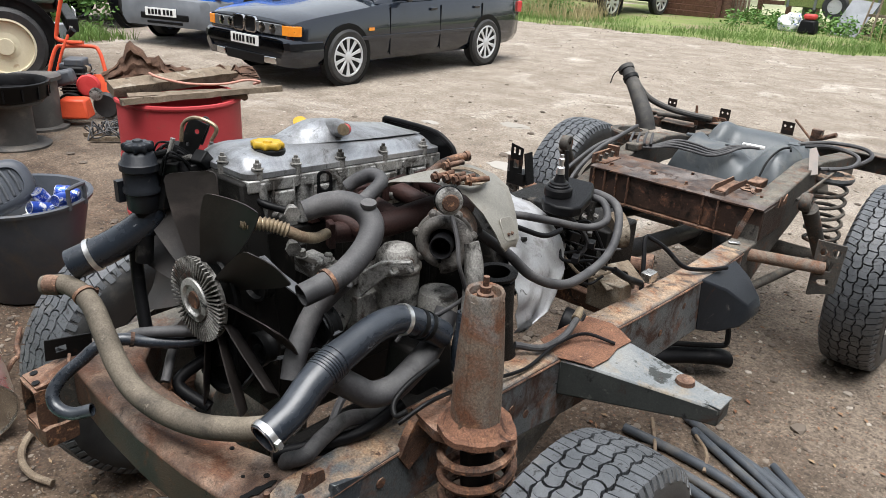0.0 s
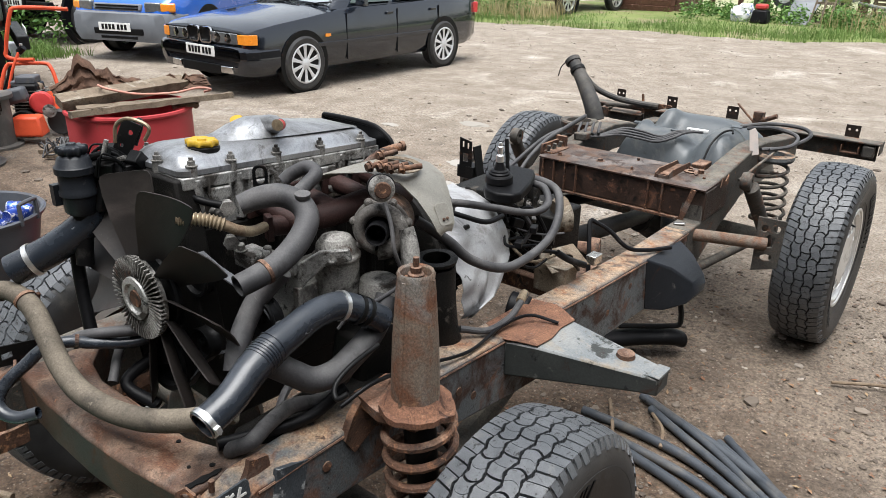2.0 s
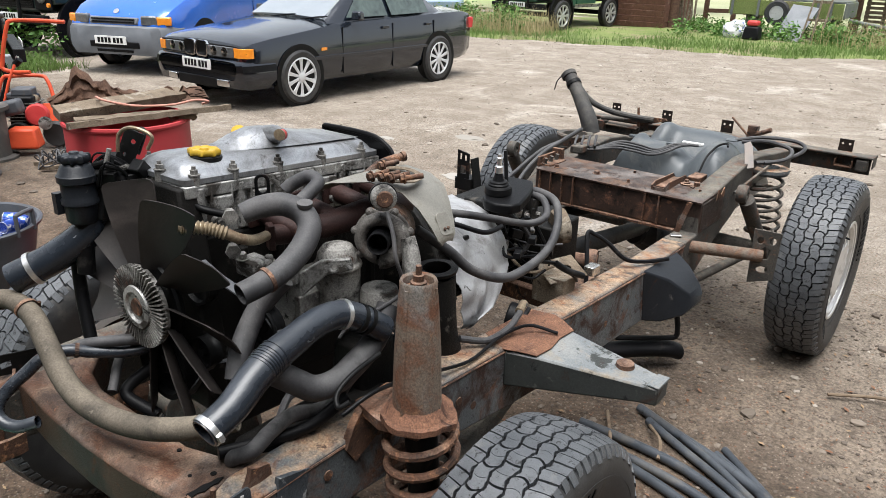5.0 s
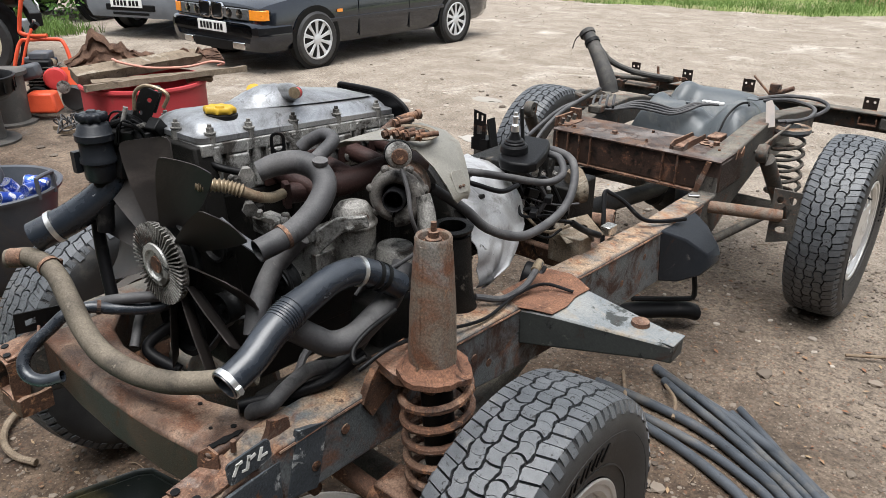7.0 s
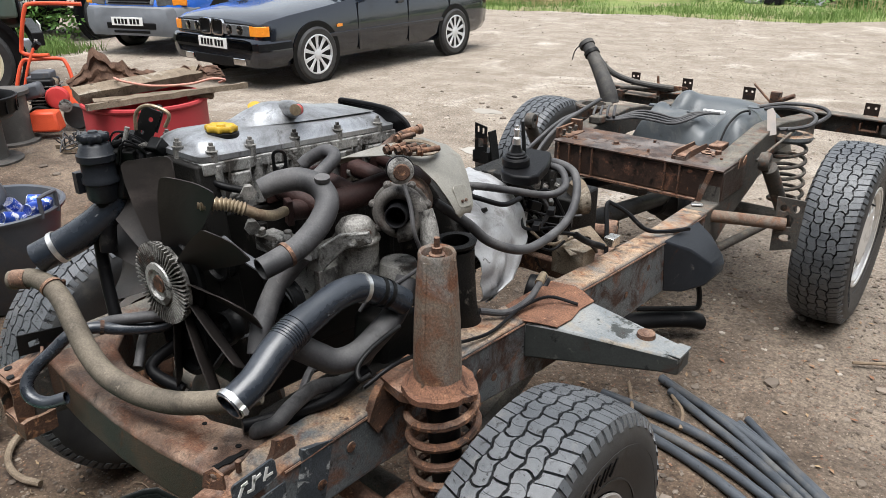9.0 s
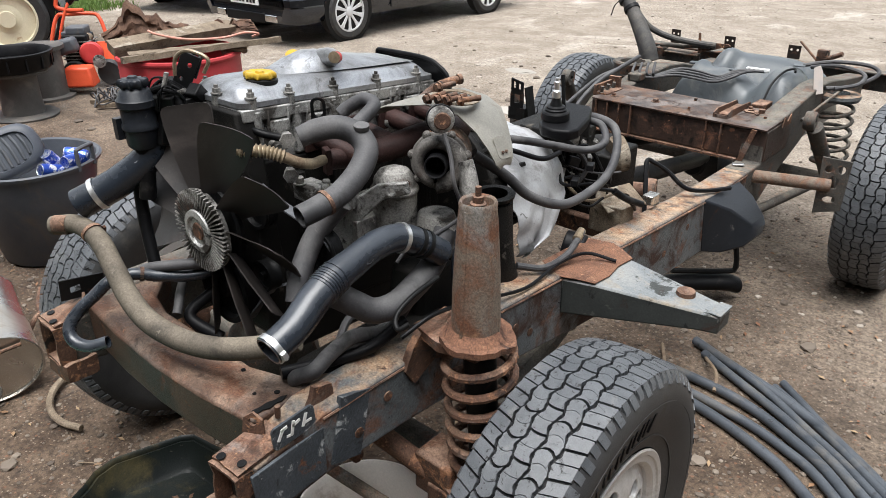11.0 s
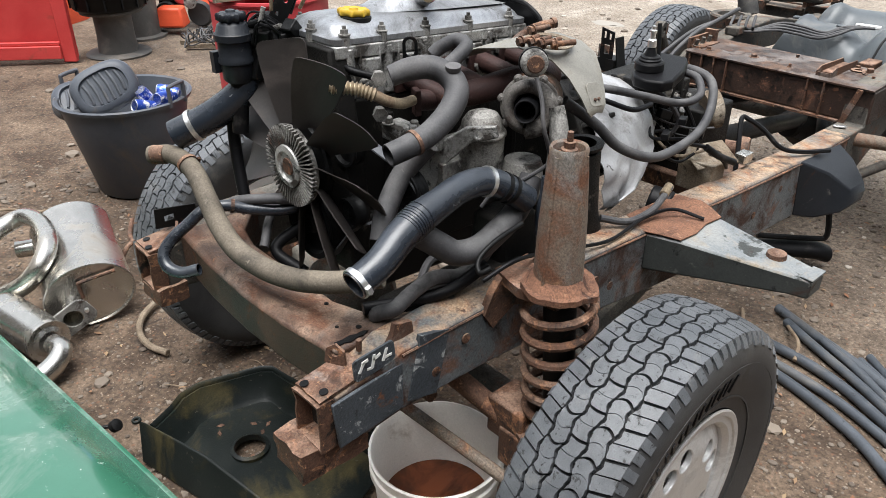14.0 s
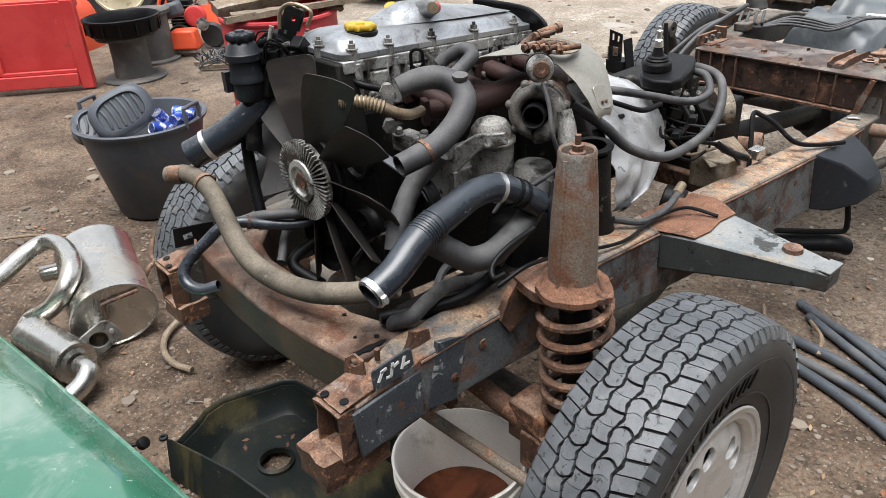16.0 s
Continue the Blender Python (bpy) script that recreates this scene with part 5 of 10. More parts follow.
part("fan_belt", band([(0.085, -0.225, 1.070), (0.125, -0.225, 1.090), (0.165, -0.215, 1.065), (0.25, -0.17, 1.005), (0.287, -0.165, 0.965), (0.26, -0.165, 0.925),
                        (0.14, -0.23, 0.865), (0.07, -0.25, 0.77), (0.02, -0.26, 0.752), (-0.06, -0.26, 0.80), (-0.065, -0.255, 0.87), (-0.03, -0.245, 0.95)], 0.024, 0.004), belt_mat, engine, "worn grey ribbed belt")

# viscous fan with eleven blades
fan = part("fan_hub", lathe(B(), ((0.0, 0.0), (0.092, 0.0), (0.095, 0.006), (0.092, 0.016), (0.055, 0.018), (0.055, 0.03), (0, 0.03)), 48, axis_to((0.03, -0.285, 0.995), (0.0, 1, 0))), black_steel, engine, "black fan boss")
C = Vector((0.03, -0.31, 0.995))
bm = B()
for k in range(56):
    a = 2 * math.pi * k / 56
    m = Matrix.Translation(C) @ Matrix.Rotation(a, 4, "Y")
    box(bm, (0, 0, 0), (0.0028, 0.013, 0.042), m @ Matrix.Translation((0, -0.004, 0.069)))
lathe(bm, ((0.046, -0.010), (0.087, -0.010), (0.087, 0.000), (0.046, 0.001)), 56, axis_to(C, (0, -1, 0)), True)
part("cooling_fin_ring", bm, dirty_alloy, fan, "corroded ring of alloy cooling fins", kind="stuff")
bm = B()
lathe(bm, ((0.0, 0.004), (0.016, 0.004), (0.018, 0.010), (0.030, 0.010), (0.034, 0.016), (0.046, 0.014), (0.049, 0.004), (0.049, -0.02)), 40, axis_to(C, (0, -1, 0)))
part("hub_plate", bm, alloy, fan)
bm = lathe(B(), ((0.02, 0.009), (0.018, 0.013), (0, 0.013)), 20, axis_to(C, (0, -1, 0)))
part("rusty_centre", bm, rust_mat, fan)
blade_mesh = None
for k in range(11):
    a = radians(-97 - 32.73 * k)
    if blade_mesh is None:
        bm = B()
        rings = []
        for r, half, tw, off in ((0.085, 0.026, 46, 0.0), (0.12, 0.034, 44, 0.002), (0.17, 0.045, 41, 0.006), (0.215, 0.052, 38, 0.009), (0.246, 0.053, 37, 0.011), (0.254, 0.049, 37, 0.011), (0.2575, 0.040, 37, 0.011)):
            row = []
            for u in (-1, -0.5, 0, 0.5, 1):
                row.append((u * half * math.cos(radians(tw)) + off, u * half * math.sin(radians(tw)) + 0.008 * (1 - u * u), r))
            rings.append([Vector(p) for p in row] + [Vector(p) + Vector((0, 0.0028, 0)) for p in row[::-1]])
        loops(bm, rings)
        blade = part("fan_blade", bm, fan_plastic, fan, "matt black curved fan blade", local=True)
        blade_mesh = blade.data
    else:
        blade = new("fan_blade", blade_mesh)
        blade.parent = fan
        blade["label"] = "matt black curved fan blade"
    blade.matrix_basis = Matrix.Translation(Vector((0.03, -0.29, 0.995)) - engine.location) @ Matrix.Rotation(radians(-10) + 2 * math.pi * k / 11, 4, "Y")


# hoses with their clamps
def clamp(p, d, r, parent, mat=None, w=0.011):
    bm = B()
    m = axis_to(p, d)
    lathe(bm, ((r, -w / 2), (r + 0.0022, -w / 2), (r + 0.0022, w / 2), (r, w / 2)), 28, m, True)
    box(bm, m @ Vector((r + 0.004, 0, 0)), (0.008, 0.014, w * 0.9), m.to_3x3().to_4x4())
    rod(bm, m @ Vector((r + 0.006, -0.009, 0)), m @ Vector((r + 0.006, 0.007, 0)), 0.0030, None, 6)
    return part("hose_clamp", bm, mat or bright_steel, parent, "steel band clamp")


def hose(pts, r, material, label, seg=18, open_end=True, name="hose", hollow=0.86):
    bm = tube(B(), pts, r, seg, 8, True, 1.0, hollow if open_end else 0)
    return part(name, bm, material, engine, label, sharp=60)


BOOST = ((0.438, -0.451, 0.942), (0.436, -0.392, 0.963), (0.425, -0.338, 0.989), (0.417, -0.285, 1.007), (0.412, -0.234, 1.017), (0.405, -0.168, 1.027), (0.407, -0.107, 1.022), (0.417, -0.063, 0.999), (0.430, -0.010, 0.960))
h = hose(BOOST, (0.0275, 0.0285, 0.030, 0.0310, 0.0290, 0.0285, 0.0285, 0.0285, 0.0285), hose_clean, "glossy black ribbed intercooler hose with bright clamp", 24)
clamp((0.4378, -0.443, 0.945), (0.02, -0.93, -0.33), 0.0280, h)
for p, d in (((0.4075, -0.104, 1.021), (0.1, 0.85, -0.3)), ((0.416, -0.068, 1.002), (0.2, 0.8, -0.5)), ((0.420, -0.052, 0.992), (0.2, 0.8, -0.6))):
    clamp(p, d, 0.0287, h, None if p[1] < -0.1 else black_steel, 0.009)
bm = B()
q = spline(BOOST, 10)
for i in (24, 25, 26, 27, 28, 29, 31):
    lathe(bm, ((0.0295, -0.0022), (0.0318 + 0.0008 * (i % 2), -0.001), (0.0318 + 0.0008 * (i % 2), 0.001), (0.0295, 0.0022)), 28, axis_to(q[i], q[i + 1] - q[i - 1]), True)
part("hose_rib", bm, hose_clean, h)

h = hose(((0.310, -0.268, 1.090), (0.317, -0.227, 1.099), (0.320, -0.176, 1.112), (0.309, -0.116, 1.137), (0.291, -0.077, 1.167), (0.259, -0.068, 1.190), (0.225, -0.088, 1.204), (0.199, -0.122, 1.201), (0.180, -0.155, 1.189)),
         (0.022, 0.023, 0.0235, 0.0245, 0.0245, 0.0245, 0.0240, 0.0235, 0.021), hose_rubber, "dusty moulded radiator hose with a bent branch", 22)
clamp((0.318, -0.210, 1.103), (0.08, 0.9, 0.22), 0.0235, h, rust_mat, 0.008)
bm = tube(B(), ((0.245, -0.075, 1.198), (0.237, -0.030, 1.214), (0.229, 0.006, 1.231), (0.196, 0.010, 1.236), (0.165, -0.008, 1.218), (0.155, -0.022, 1.204)), 0.0150, 14, 6)
part("branch_hose", bm, hose_rubber, h)
bm = lathe(B(), ((0.012, -0.01), (0.014, 0.0), (0.016, 0.004), (0.016, 0.012), (0, 0.013)), 14, axis_to((0.272, -0.070, 1.203), (0.15, -0.1, 1)))
part("bleed_plug", bm, hose_rubber, h)
h = hose(((-0.23, -0.446, 1.023), (-0.183, -0.374, 1.064), (-0.141, -0.316, 1.116), (-0.139, -0.264, 1.175), (-0.147, -0.237, 1.218)), (0.034, 0.034, 0.033, 0.031, 0.030), hose_clean, "shiny black air hose with bright clamp", 22)
clamp((-0.205, -0.409, 1.044), (0.5, 0.75, 0.42), 0.0345, h)
h = hose(((-0.263, -0.497, 0.980), (-0.218, -0.463, 0.985), (-0.153, -0.451, 0.964), (-0.080, -0.461, 0.923), (-0.014, -0.472, 0.888), (0.055, -0.475, 0.862), (0.138, -0.465, 0.851), (0.215, -0.445, 0.852), (0.274, -0.423, 0.862), (0.333, -0.394, 0.878), (0.385, -0.35, 0.895)), (0.0205, 0.0205, 0.0215, 0.0220, 0.0225, 0.0225, 0.0225, 0.0225, 0.0225, 0.022, 0.022), tan_hose, "long mud-dried coolant hose sagging over the crossmember", 20)
clamp((-0.175, -0.452, 0.974), (0.8, 0.05, -0.3), 0.0215, h, rust_mat, 0.008)
bm = lathe(B(), ((0.0205, -0.016), (0.0215, -0.016), (0.0215, 0.016), (0.0205, 0.016)), 22, axis_to((-0.244, -0.483, 0.983), (0.8, 0.6, 0.08)), True)
part("rusty_end", bm, rust_mat, h)
hose(((0.275, -0.135, 1.070), (0.256, -0.154, 1.040), (0.243, -0.181, 1.006), (0.247, -0.216, 0.967), (0.261, -0.248, 0.931), (0.274, -0.268, 0.895)), 0.0225, hose_rubber, "grey coolant hose dropping beside the fan")
hose(((0.385, -0.285, 0.972), (0.402, -0.263, 0.955), (0.416, -0.235, 0.931), (0.431, -0.204, 0.909), (0.438, -0.154, 0.905), (0.428, -0.093, 0.913), (0.412, -0.030, 0.922), (0.396, 0.018, 0.940), (0.39, 0.05, 0.98)), 0.0255, hose_rubber, "thick grey lower hose", 20)
hose(((0.345, -0.335, 0.770), (0.363, -0.350, 0.800), (0.389, -0.327, 0.815), (0.382, -0.278, 0.827), (0.382, -0.221, 0.837), (0.394, -0.160, 0.824), (0.391, -0.106, 0.835), (0.385, -0.05, 0.87)), 0.0155, hose_rubber, "black oil-cooler hose", 14)
hose(((0.33, -0.36, 0.80), (0.37, -0.27, 0.80), (0.41, -0.20, 0.815), (0.43, -0.12, 0.85)), 0.013, plastic, "thin black hose", 10, False)
h = hose(((-0.059, -0.515, 0.779), (-0.088, -0.544, 0.769), (-0.121, -0.560, 0.777), (-0.140, -0.555, 0.801), (-0.140, -0.529, 0.829), (-0.131, -0.491, 0.856), (-0.120, -0.458, 0.880), (-0.102, -0.414, 0.885), (-0.077, -0.369, 0.872), (-0.036, -0.300, 0.862), (0.0, -0.22, 0.88)), 0.0135, hose_clean, "black U-bent hose at the front crossmember", 14)
clamp((-0.095, -0.40, 0.882), (0.4, 0.8, -0.2), 0.0138, h, rust_mat, 0.008)
hose(((-0.123, -0.402, 0.870), (-0.104, -0.383, 0.885), (-0.062, -0.345, 0.893), (-0.030, -0.304, 0.892), (0.02, -0.22, 0.88)), 0.0125, hose_rubber, "small black hose", 12)
hose(((-0.179, -0.329, 1.06), (-0.172, -0.335, 1.0), (-0.154, -0.343, 0.935), (-0.115, -0.355, 0.84)), 0.014, plastic, "black drain pipe", 12, False)
hose(((0.02, -0.19, 0.86), (-0.04, -0.28, 0.80), (-0.05, -0.33, 0.76), (0.02, -0.30, 0.72)), 0.014, plastic, "black hose under the fan", 10, False)
hose(((-0.05, -0.20, 0.90), (-0.09, -0.30, 0.84), (-0.05, -0.36, 0.78)), 0.011, hose_rubber, "black hose under the fan", 10, False)
hose(((0.047, -0.203, 1.222), (0.075, -0.205, 1.205), (0.098, -0.187, 1.188), (0.156, -0.159, 1.181)), 0.008, plastic, "black sensor lead", 8, False)
hose(((0.464, -0.059, 0.935), (0.468, -0.137, 0.925), (0.472, -0.185, 0.905), (0.49, -0.20, 0.89), (0.505, -0.185, 0.90)), 0.0055, black_steel, "curled brake pipe", 8, False, "pipe")
# exhaust side: bellows pipe and manifold
bm = B()
pts = ((0.128, -0.267, 1.180), (0.137, -0.255, 1.177), (0.159, -0.225, 1.173), (0.181, -0.200, 1.161), (0.192, -0.172, 1.144), (0.192, -0.137, 1.132), (0.177, -0.096, 1.126))
q = spline(pts, 10)
tube(bm, pts, 0.0112, 14, 8)
for k in range(13):
    i = 6 + 2 * k
    lathe(bm, ((0.0112, -0.0034), (0.0150, 0.0), (0.0112, 0.0034)), 18, axis_to(q[i], q[i + 1] - q[i - 1]), True)
part("bellows_pipe", bm, bronze, engine, "heat-tinted corrugated recirculation pipe", kind="stuff")
bm = B()
tube(bm, ((0.165, -0.075, 1.117), (0.19, 0.05, 1.112), (0.21, 0.17, 1.120), (0.22, 0.30, 1.115)), (0.022, 0.028, 0.032, 0.03), 16)
box(bm, (0.168, -0.078, 1.117), (0.03, 0.014, 0.056), Matrix.Rotation(radians(-25), 4, "Z"))
manifold = part("exhaust_manifold", bm, manifold_mat, engine, "red-brown rusted exhaust manifold", bevel=0.002)
for y in (-0.04, 0.07, 0.18, 0.28):
    part("runner", tube(B(), ((0.085, y, 1.145), (0.15, y + 0.005, 1.135), (0.20, y + 0.02, 1.117)), 0.022, 12), manifold_mat, manifold)
    part("port_flange", box(B(), (0.094, y, 1.145), (0.012, 0.07, 0.055)), manifold_mat, manifold, bevel=0.003)
# turbocharger
ax = Vector((0.55, -0.82, 0.12)).normalized()
tc = Vector((0.377, 0.034, 1.125))
bm = B()
u = ax.cross(Vector((0, 0, 1))).normalized()
w = u.cross(ax)
rings = []
for k in range(29):
    a = radians(-80 + 350 * k / 28)
    r = 0.0105 + 0.0085 * k / 28
    d = math.cos(a) * u + math.sin(a) * w
    c = tc - ax * 0.030 + (0.036 + r * 0.55) * d
    rings.append([c + r * (math.cos(b) * d + 1.25 * math.sin(b) * ax) for b in (2 * math.pi * j / 14 for j in range(14))])
loops(bm, rings)
lathe(bm, ((0.060, -0.048), (0.062, -0.050), (0.062, -0.058), (0.02, -0.058), (0.02, -0.048)), 40, axis_to(tc, ax), True)
turbo = part("turbocharger", bm, turbo_mat, engine, "grimy alloy turbocharger housing", sharp=60)
# black funnel stands in for the shade between inlet and volute
part("volute_recess", lathe(B(), ((0.042, -0.022), (0.034, -0.034), (0.022, -0.040), (0.02, -0.047), (0.045, -0.047)), 36, axis_to(tc, ax), True), black_steel, turbo, "recess round the inlet, painted dark as shade")
bm = lathe(B(), ((0.0195, -0.045), (0.0200, 0.014), (0.0225, 0.015), (0.0238, 0.010), (0.0235, -0.045)), 40, axis_to(tc, ax), True)
part("compressor_inlet", bm, plastic, turbo, "open black inlet")
bm = B()
lathe(bm, ((0.0, -0.016), (0.004, -0.018), (0.007, -0.03), (0.018, -0.044), (0.0, -0.044)), 20, axis_to(tc, ax))
for k in range(8):
    a = 2 * math.pi * k / 8
    d = math.cos(a) * u + math.sin(a) * w
    prism(bm, [(0.005, -0.020), (0.017, -0.026), (0.018, -0.042), (0.008, -0.042)], 0.0010, Matrix((( d.x, ax.x, d.cross(ax).x, tc.x), (d.y, ax.y, d.cross(ax).y, tc.y), (d.z, ax.z, d.cross(ax).z, tc.z), (0, 0, 0, 1))))
part("compressor_wheel", bm, black_steel, turbo)
bm = lathe(B(), ((0.03, -0.058), (0.05, -0.06), (0.052, -0.07), (0.04, -0.075), (0.036, -0.10), (0.055, -0.105), (0.060, -0.15), (0.04, -0.16), (0, -0.16)), 36, axis_to(tc, ax))
part("bearing_housing", bm, rust_mat, turbo, "rusty turbine side")
for k in range(7):
    a = 2 * math.pi * k / 7 + 0.2
    d = math.cos(a) * u + math.sin(a) * w
    part("scallop", lathe(B(), ((0.009, -0.056), (0.0095, -0.048), (0.006, -0.046), (0.004, -0.040), (0.0, -0.040)), 12, axis_to(tc + 0.060 * d, ax)), turbo_mat, turbo)
# actuator on top with its arm
bm = B()
ac = Vector((0.379, 0.046, 1.221))
aa = Vector((0.75, -0.62, 0.1)).normalized()
lathe(bm, ((0.0, 0.024), (0.015, 0.024), (0.024, 0.020), (0.027, 0.012), (0.027, -0.012), (0.024, -0.024), (0.010, -0.028), (0, -0.028)), 30, axis_to(ac, aa))
act = part("actuator", bm, dirty_alloy, turbo, "round boost actuator capsule")
bm = lathe(B(), ((0.0175, 0.0245), (0.015, 0.0262), (0, 0.0262)), 20, axis_to(ac, aa))
part("actuator_face", bm, rust_mat, act)
bm = lathe(B(), ((0.027, -0.004), (0.0295, -0.003), (0.0295, 0.003), (0.027, 0.004)), 30, axis_to(ac - aa * 0.004, aa), True)
part("capsule_ring", bm, black_steel, act)
bm = B()
tube(bm, ((0.398, 0.035, 1.197), (0.42, 0.03, 1.155), (0.437, 0.02, 1.11), (0.437, 0.04, 1.06), (0.425, 0.06, 1.02), (0.395, 0.02, 0.985), (0.36, -0.03, 0.96), (0.35, -0.06, 0.93)), 0.0045, 8)
part("boost_pipe", bm, hose_rubber, turbo)
bm = tube(B(), ((0.410, 0.085, 1.13), (0.425, 0.082, 1.09), (0.435, 0.072, 1.05), (0.442, 0.062, 1.00), (0.446, 0.055, 0.96), (0.45, 0.045, 0.92)), (0.018, 0.020, 0.021, 0.021, 0.021, 0.024), 18)
part("outlet_pipe", bm, dirty_alloy, turbo, "bare alloy outlet pipe")
bm = tube(B(), ((0.46, 0.05, 1.0), (0.465, 0.04, 0.96), (0.47, 0.025, 0.93), (0.478, 0.02, 0.89)), 0.034, 20, 6, True, 1.0, 0.85)
part("boost_hose", bm, hose_clean, turbo)
# pressed heat shield bent over the manifold
bm = B()
edges = (((0.150, 0.010, 1.176), (0.190, 0.290, 1.190)), ((0.172, 0.030, 1.200), (0.215, 0.285, 1.212)), ((0.207, 0.062, 1.213), (0.246, 0.270, 1.222)), ((0.285, 0.105, 1.222), (0.296, 0.300, 1.206)), ((0.342, 0.145, 1.200), (0.345, 0.290, 1.190)),
         ((0.385, 0.152, 1.170), (0.384, 0.262, 1.166)), ((0.418, 0.156, 1.135), (0.418, 0.236, 1.134)), ((0.435, 0.160, 1.108), (0.434, 0.222, 1.110)), ((0.438, 0.172, 1.094), (0.438, 0.208, 1.096)))
rings = []
for k in range(7):
    t = k / 6
    row = [Vector(a).lerp(Vector(b), t) + Vector((0, 0, 0.006 * math.sin(t * math.pi))) for a, b in edges]
    rings.append(row + [q - Vector((0.0018, 0.0, 0.0022)) for q in row[::-1]])
loops(bm, rings)
shield = part("heat_shield", bm, shield_mat, engine, "thin bent steel heat shield, stained brown", sharp=60)
bm = B()
prism(bm, [(x, y) for x, y, _ in rounded(-0.026, 0.026, -0.020, 0.020, 0, 0.01, 4)], 0.003, axis_to((0.421, 0.196, 1.134), (0.86, -0.05, 0.5), 1.5))
part("pressed_panel", bm, shield_mat, shield, bevel=0.001)
for p in ((0.428, 0.188, 1.125), (0.428, 0.200, 1.125)):
    part("rivet", lathe(B(), ((0.004, 0.003), (0.003, 0.006), (0, 0.006)), 8, axis_to(p, (0.86, -0.05, 0.5))), rust_mat, shield)
bm = lathe(B(), ((0.038, 0.0), (0.054, 0.0), (0.054, 0.002), (0.038, 0.002)), 32, axis_to((0.295, 0.19, 1.222), (0.1, 0, 1)), True)
tagged(part("gasket", bm, old_wood), "tan ring gasket lying on the heat shield", "gasket")
for i, (p, d) in enumerate((((0.292, 0.105, 1.236), (0.25, 0.9, 0.12)), ((0.312, 0.118, 1.236), (0.28, 0.9, 0.10)), ((0.330, 0.128, 1.235), (0.30, 0.9, 0.08)), ((0.346, 0.150, 1.233), (0.5, 0.8, 0.05)), ((0.282, 0.150, 1.250), (0.2, 0.95, 0.05)))):
    bm = B()
    m = axis_to(p, d)
    lathe(bm, ((0.0, -0.010), (0.0095, -0.010), (0.0095, -0.002)), 6, m)
    lathe(bm, ((0.0125, -0.002), (0.0125, 0.001), (0.006, 0.001), (0.006, 0.042), (0.0, 0.043)), 14, m)
    tagged(part("loose_bolt", bm, rust_mat), "rusty hexagon bolt lying loose on the heat shield", "bolt", "loose bolts")
bm = tube(B(), ((0.20, 0.18, 1.205), (0.215, 0.21, 1.228), (0.225, 0.245, 1.236), (0.232, 0.272, 1.238)), (0.009, 0.0095, 0.010, 0.009), 12)
lathe(bm, ((0.012, 0), (0.012, 0.009), (0.006, 0.011), (0.0, 0.011)), 12, axis_to((0.232, 0.270, 1.238), (0.3, 0.9, 0.1)))
part("breather_pipe", bm, rust_mat, engine, "rusty bent breather pipe")
# oil cooler housing, centrifuge dome, brackets
bm = B()
lathe(bm, ((0.048, 0.965), (0.049, 1.045), (0.053, 1.048), (0.053, 1.056), (0.047, 1.060), (0.044, 1.078), (0.033, 1.094), (0.016, 1.101), (0, 1.101)), 32, Matrix.Translation((0.268, 0.02, 0)))
box(bm, (0.19, 0.0, 0.95), (0.13, 0.16, 0.10))
part("oil_centrifuge", bm, dirty_alloy, engine, "grimy domed oil centrifuge", bevel=0.004)
bm = lathe(B(), ((0.045, 0.90), (0.045, 0.98), (0.04, 0.995), (0, 0.995)), 28, Matrix.Translation((0.335, 0.08, 0)))
part("oil_filter", bm, dirty_alloy, engine)
bm = B()
plate(bm, [(-0.10, -0.10), (-0.06, -0.11), (-0.02, -0.02), (0.03, 0.03), (0.09, 0.05), (0.085, 0.075), (0.02, 0.065), (-0.03, 0.03), (-0.09, 0.02)], [ring(0.05, 0.052, 0.007, None, 10), ring(-0.06, -0.005, 0.008, None, 10), ring(-0.075, -0.08, 0.008, None, 10)],
      0.012, Matrix.Translation((0.265, -0.05, 1.02)) @ Matrix.Rotation(radians(30), 4, "Z") @ Matrix.Rotation(radians(90), 4, "X"))
box(bm, (0.20, -0.10, 1.045), (0.10, 0.06, 0.03))
box(bm, (0.16, -0.12, 1.06), (0.06, 0.05, 0.035))
part("accessory_bracket", bm, alloy, engine, "cast alloy accessory bracket", bevel=0.003)
for p in ((0.18, -0.095, 1.068), (0.22, -0.07, 1.062), (0.15, -0.14, 1.08)):
    part("bolt", hexbolt(B(), p, (0.1, -0.1, 1), 0.009, 0.014), dirty_alloy, engine)
# lifting eye
bm = B()
plate(bm, [(x, y) for x, y, _ in rounded(-0.016, 0.016, -0.035, 0.035, 0, 0.0155, 6)], [[(x, y) for x, y, _ in rounded(-0.009, 0.009, -0.006, 0.028, 0, 0.0085, 4)]], 0.006, axis_to((0.135, -0.065, 1.212), (0.75, -0.65, 0.0), 0.0))
part("lifting_eye", bm, black_steel, engine, "dark steel lifting eye", bevel=0.0015)
# rubber edge at the rear of the cover
edge_line = [(-0.118, 1.20), (-0.118, 1.276), (-0.098, 1.286), (0.045, 1.286), (0.098, 1.272), (0.132, 1.240), (0.132, 1.16)]
bm = prism(B(), edge_line, 0.008, Matrix.Translation((0, 0.362, 0)) @ Matrix.Rotation(radians(90), 4, "X"))
tube(bm, [(x, 0.352, z) for x, z in edge_line], 0.007, 8, 3)
part("rear_cover_seal", lean(bm), plastic, engine, "black rubber-edged rear cover", bevel=0.003)
# power steering reservoir and black bracketry ahead of the head
pc = (-0.135, -0.322)
bm = B()
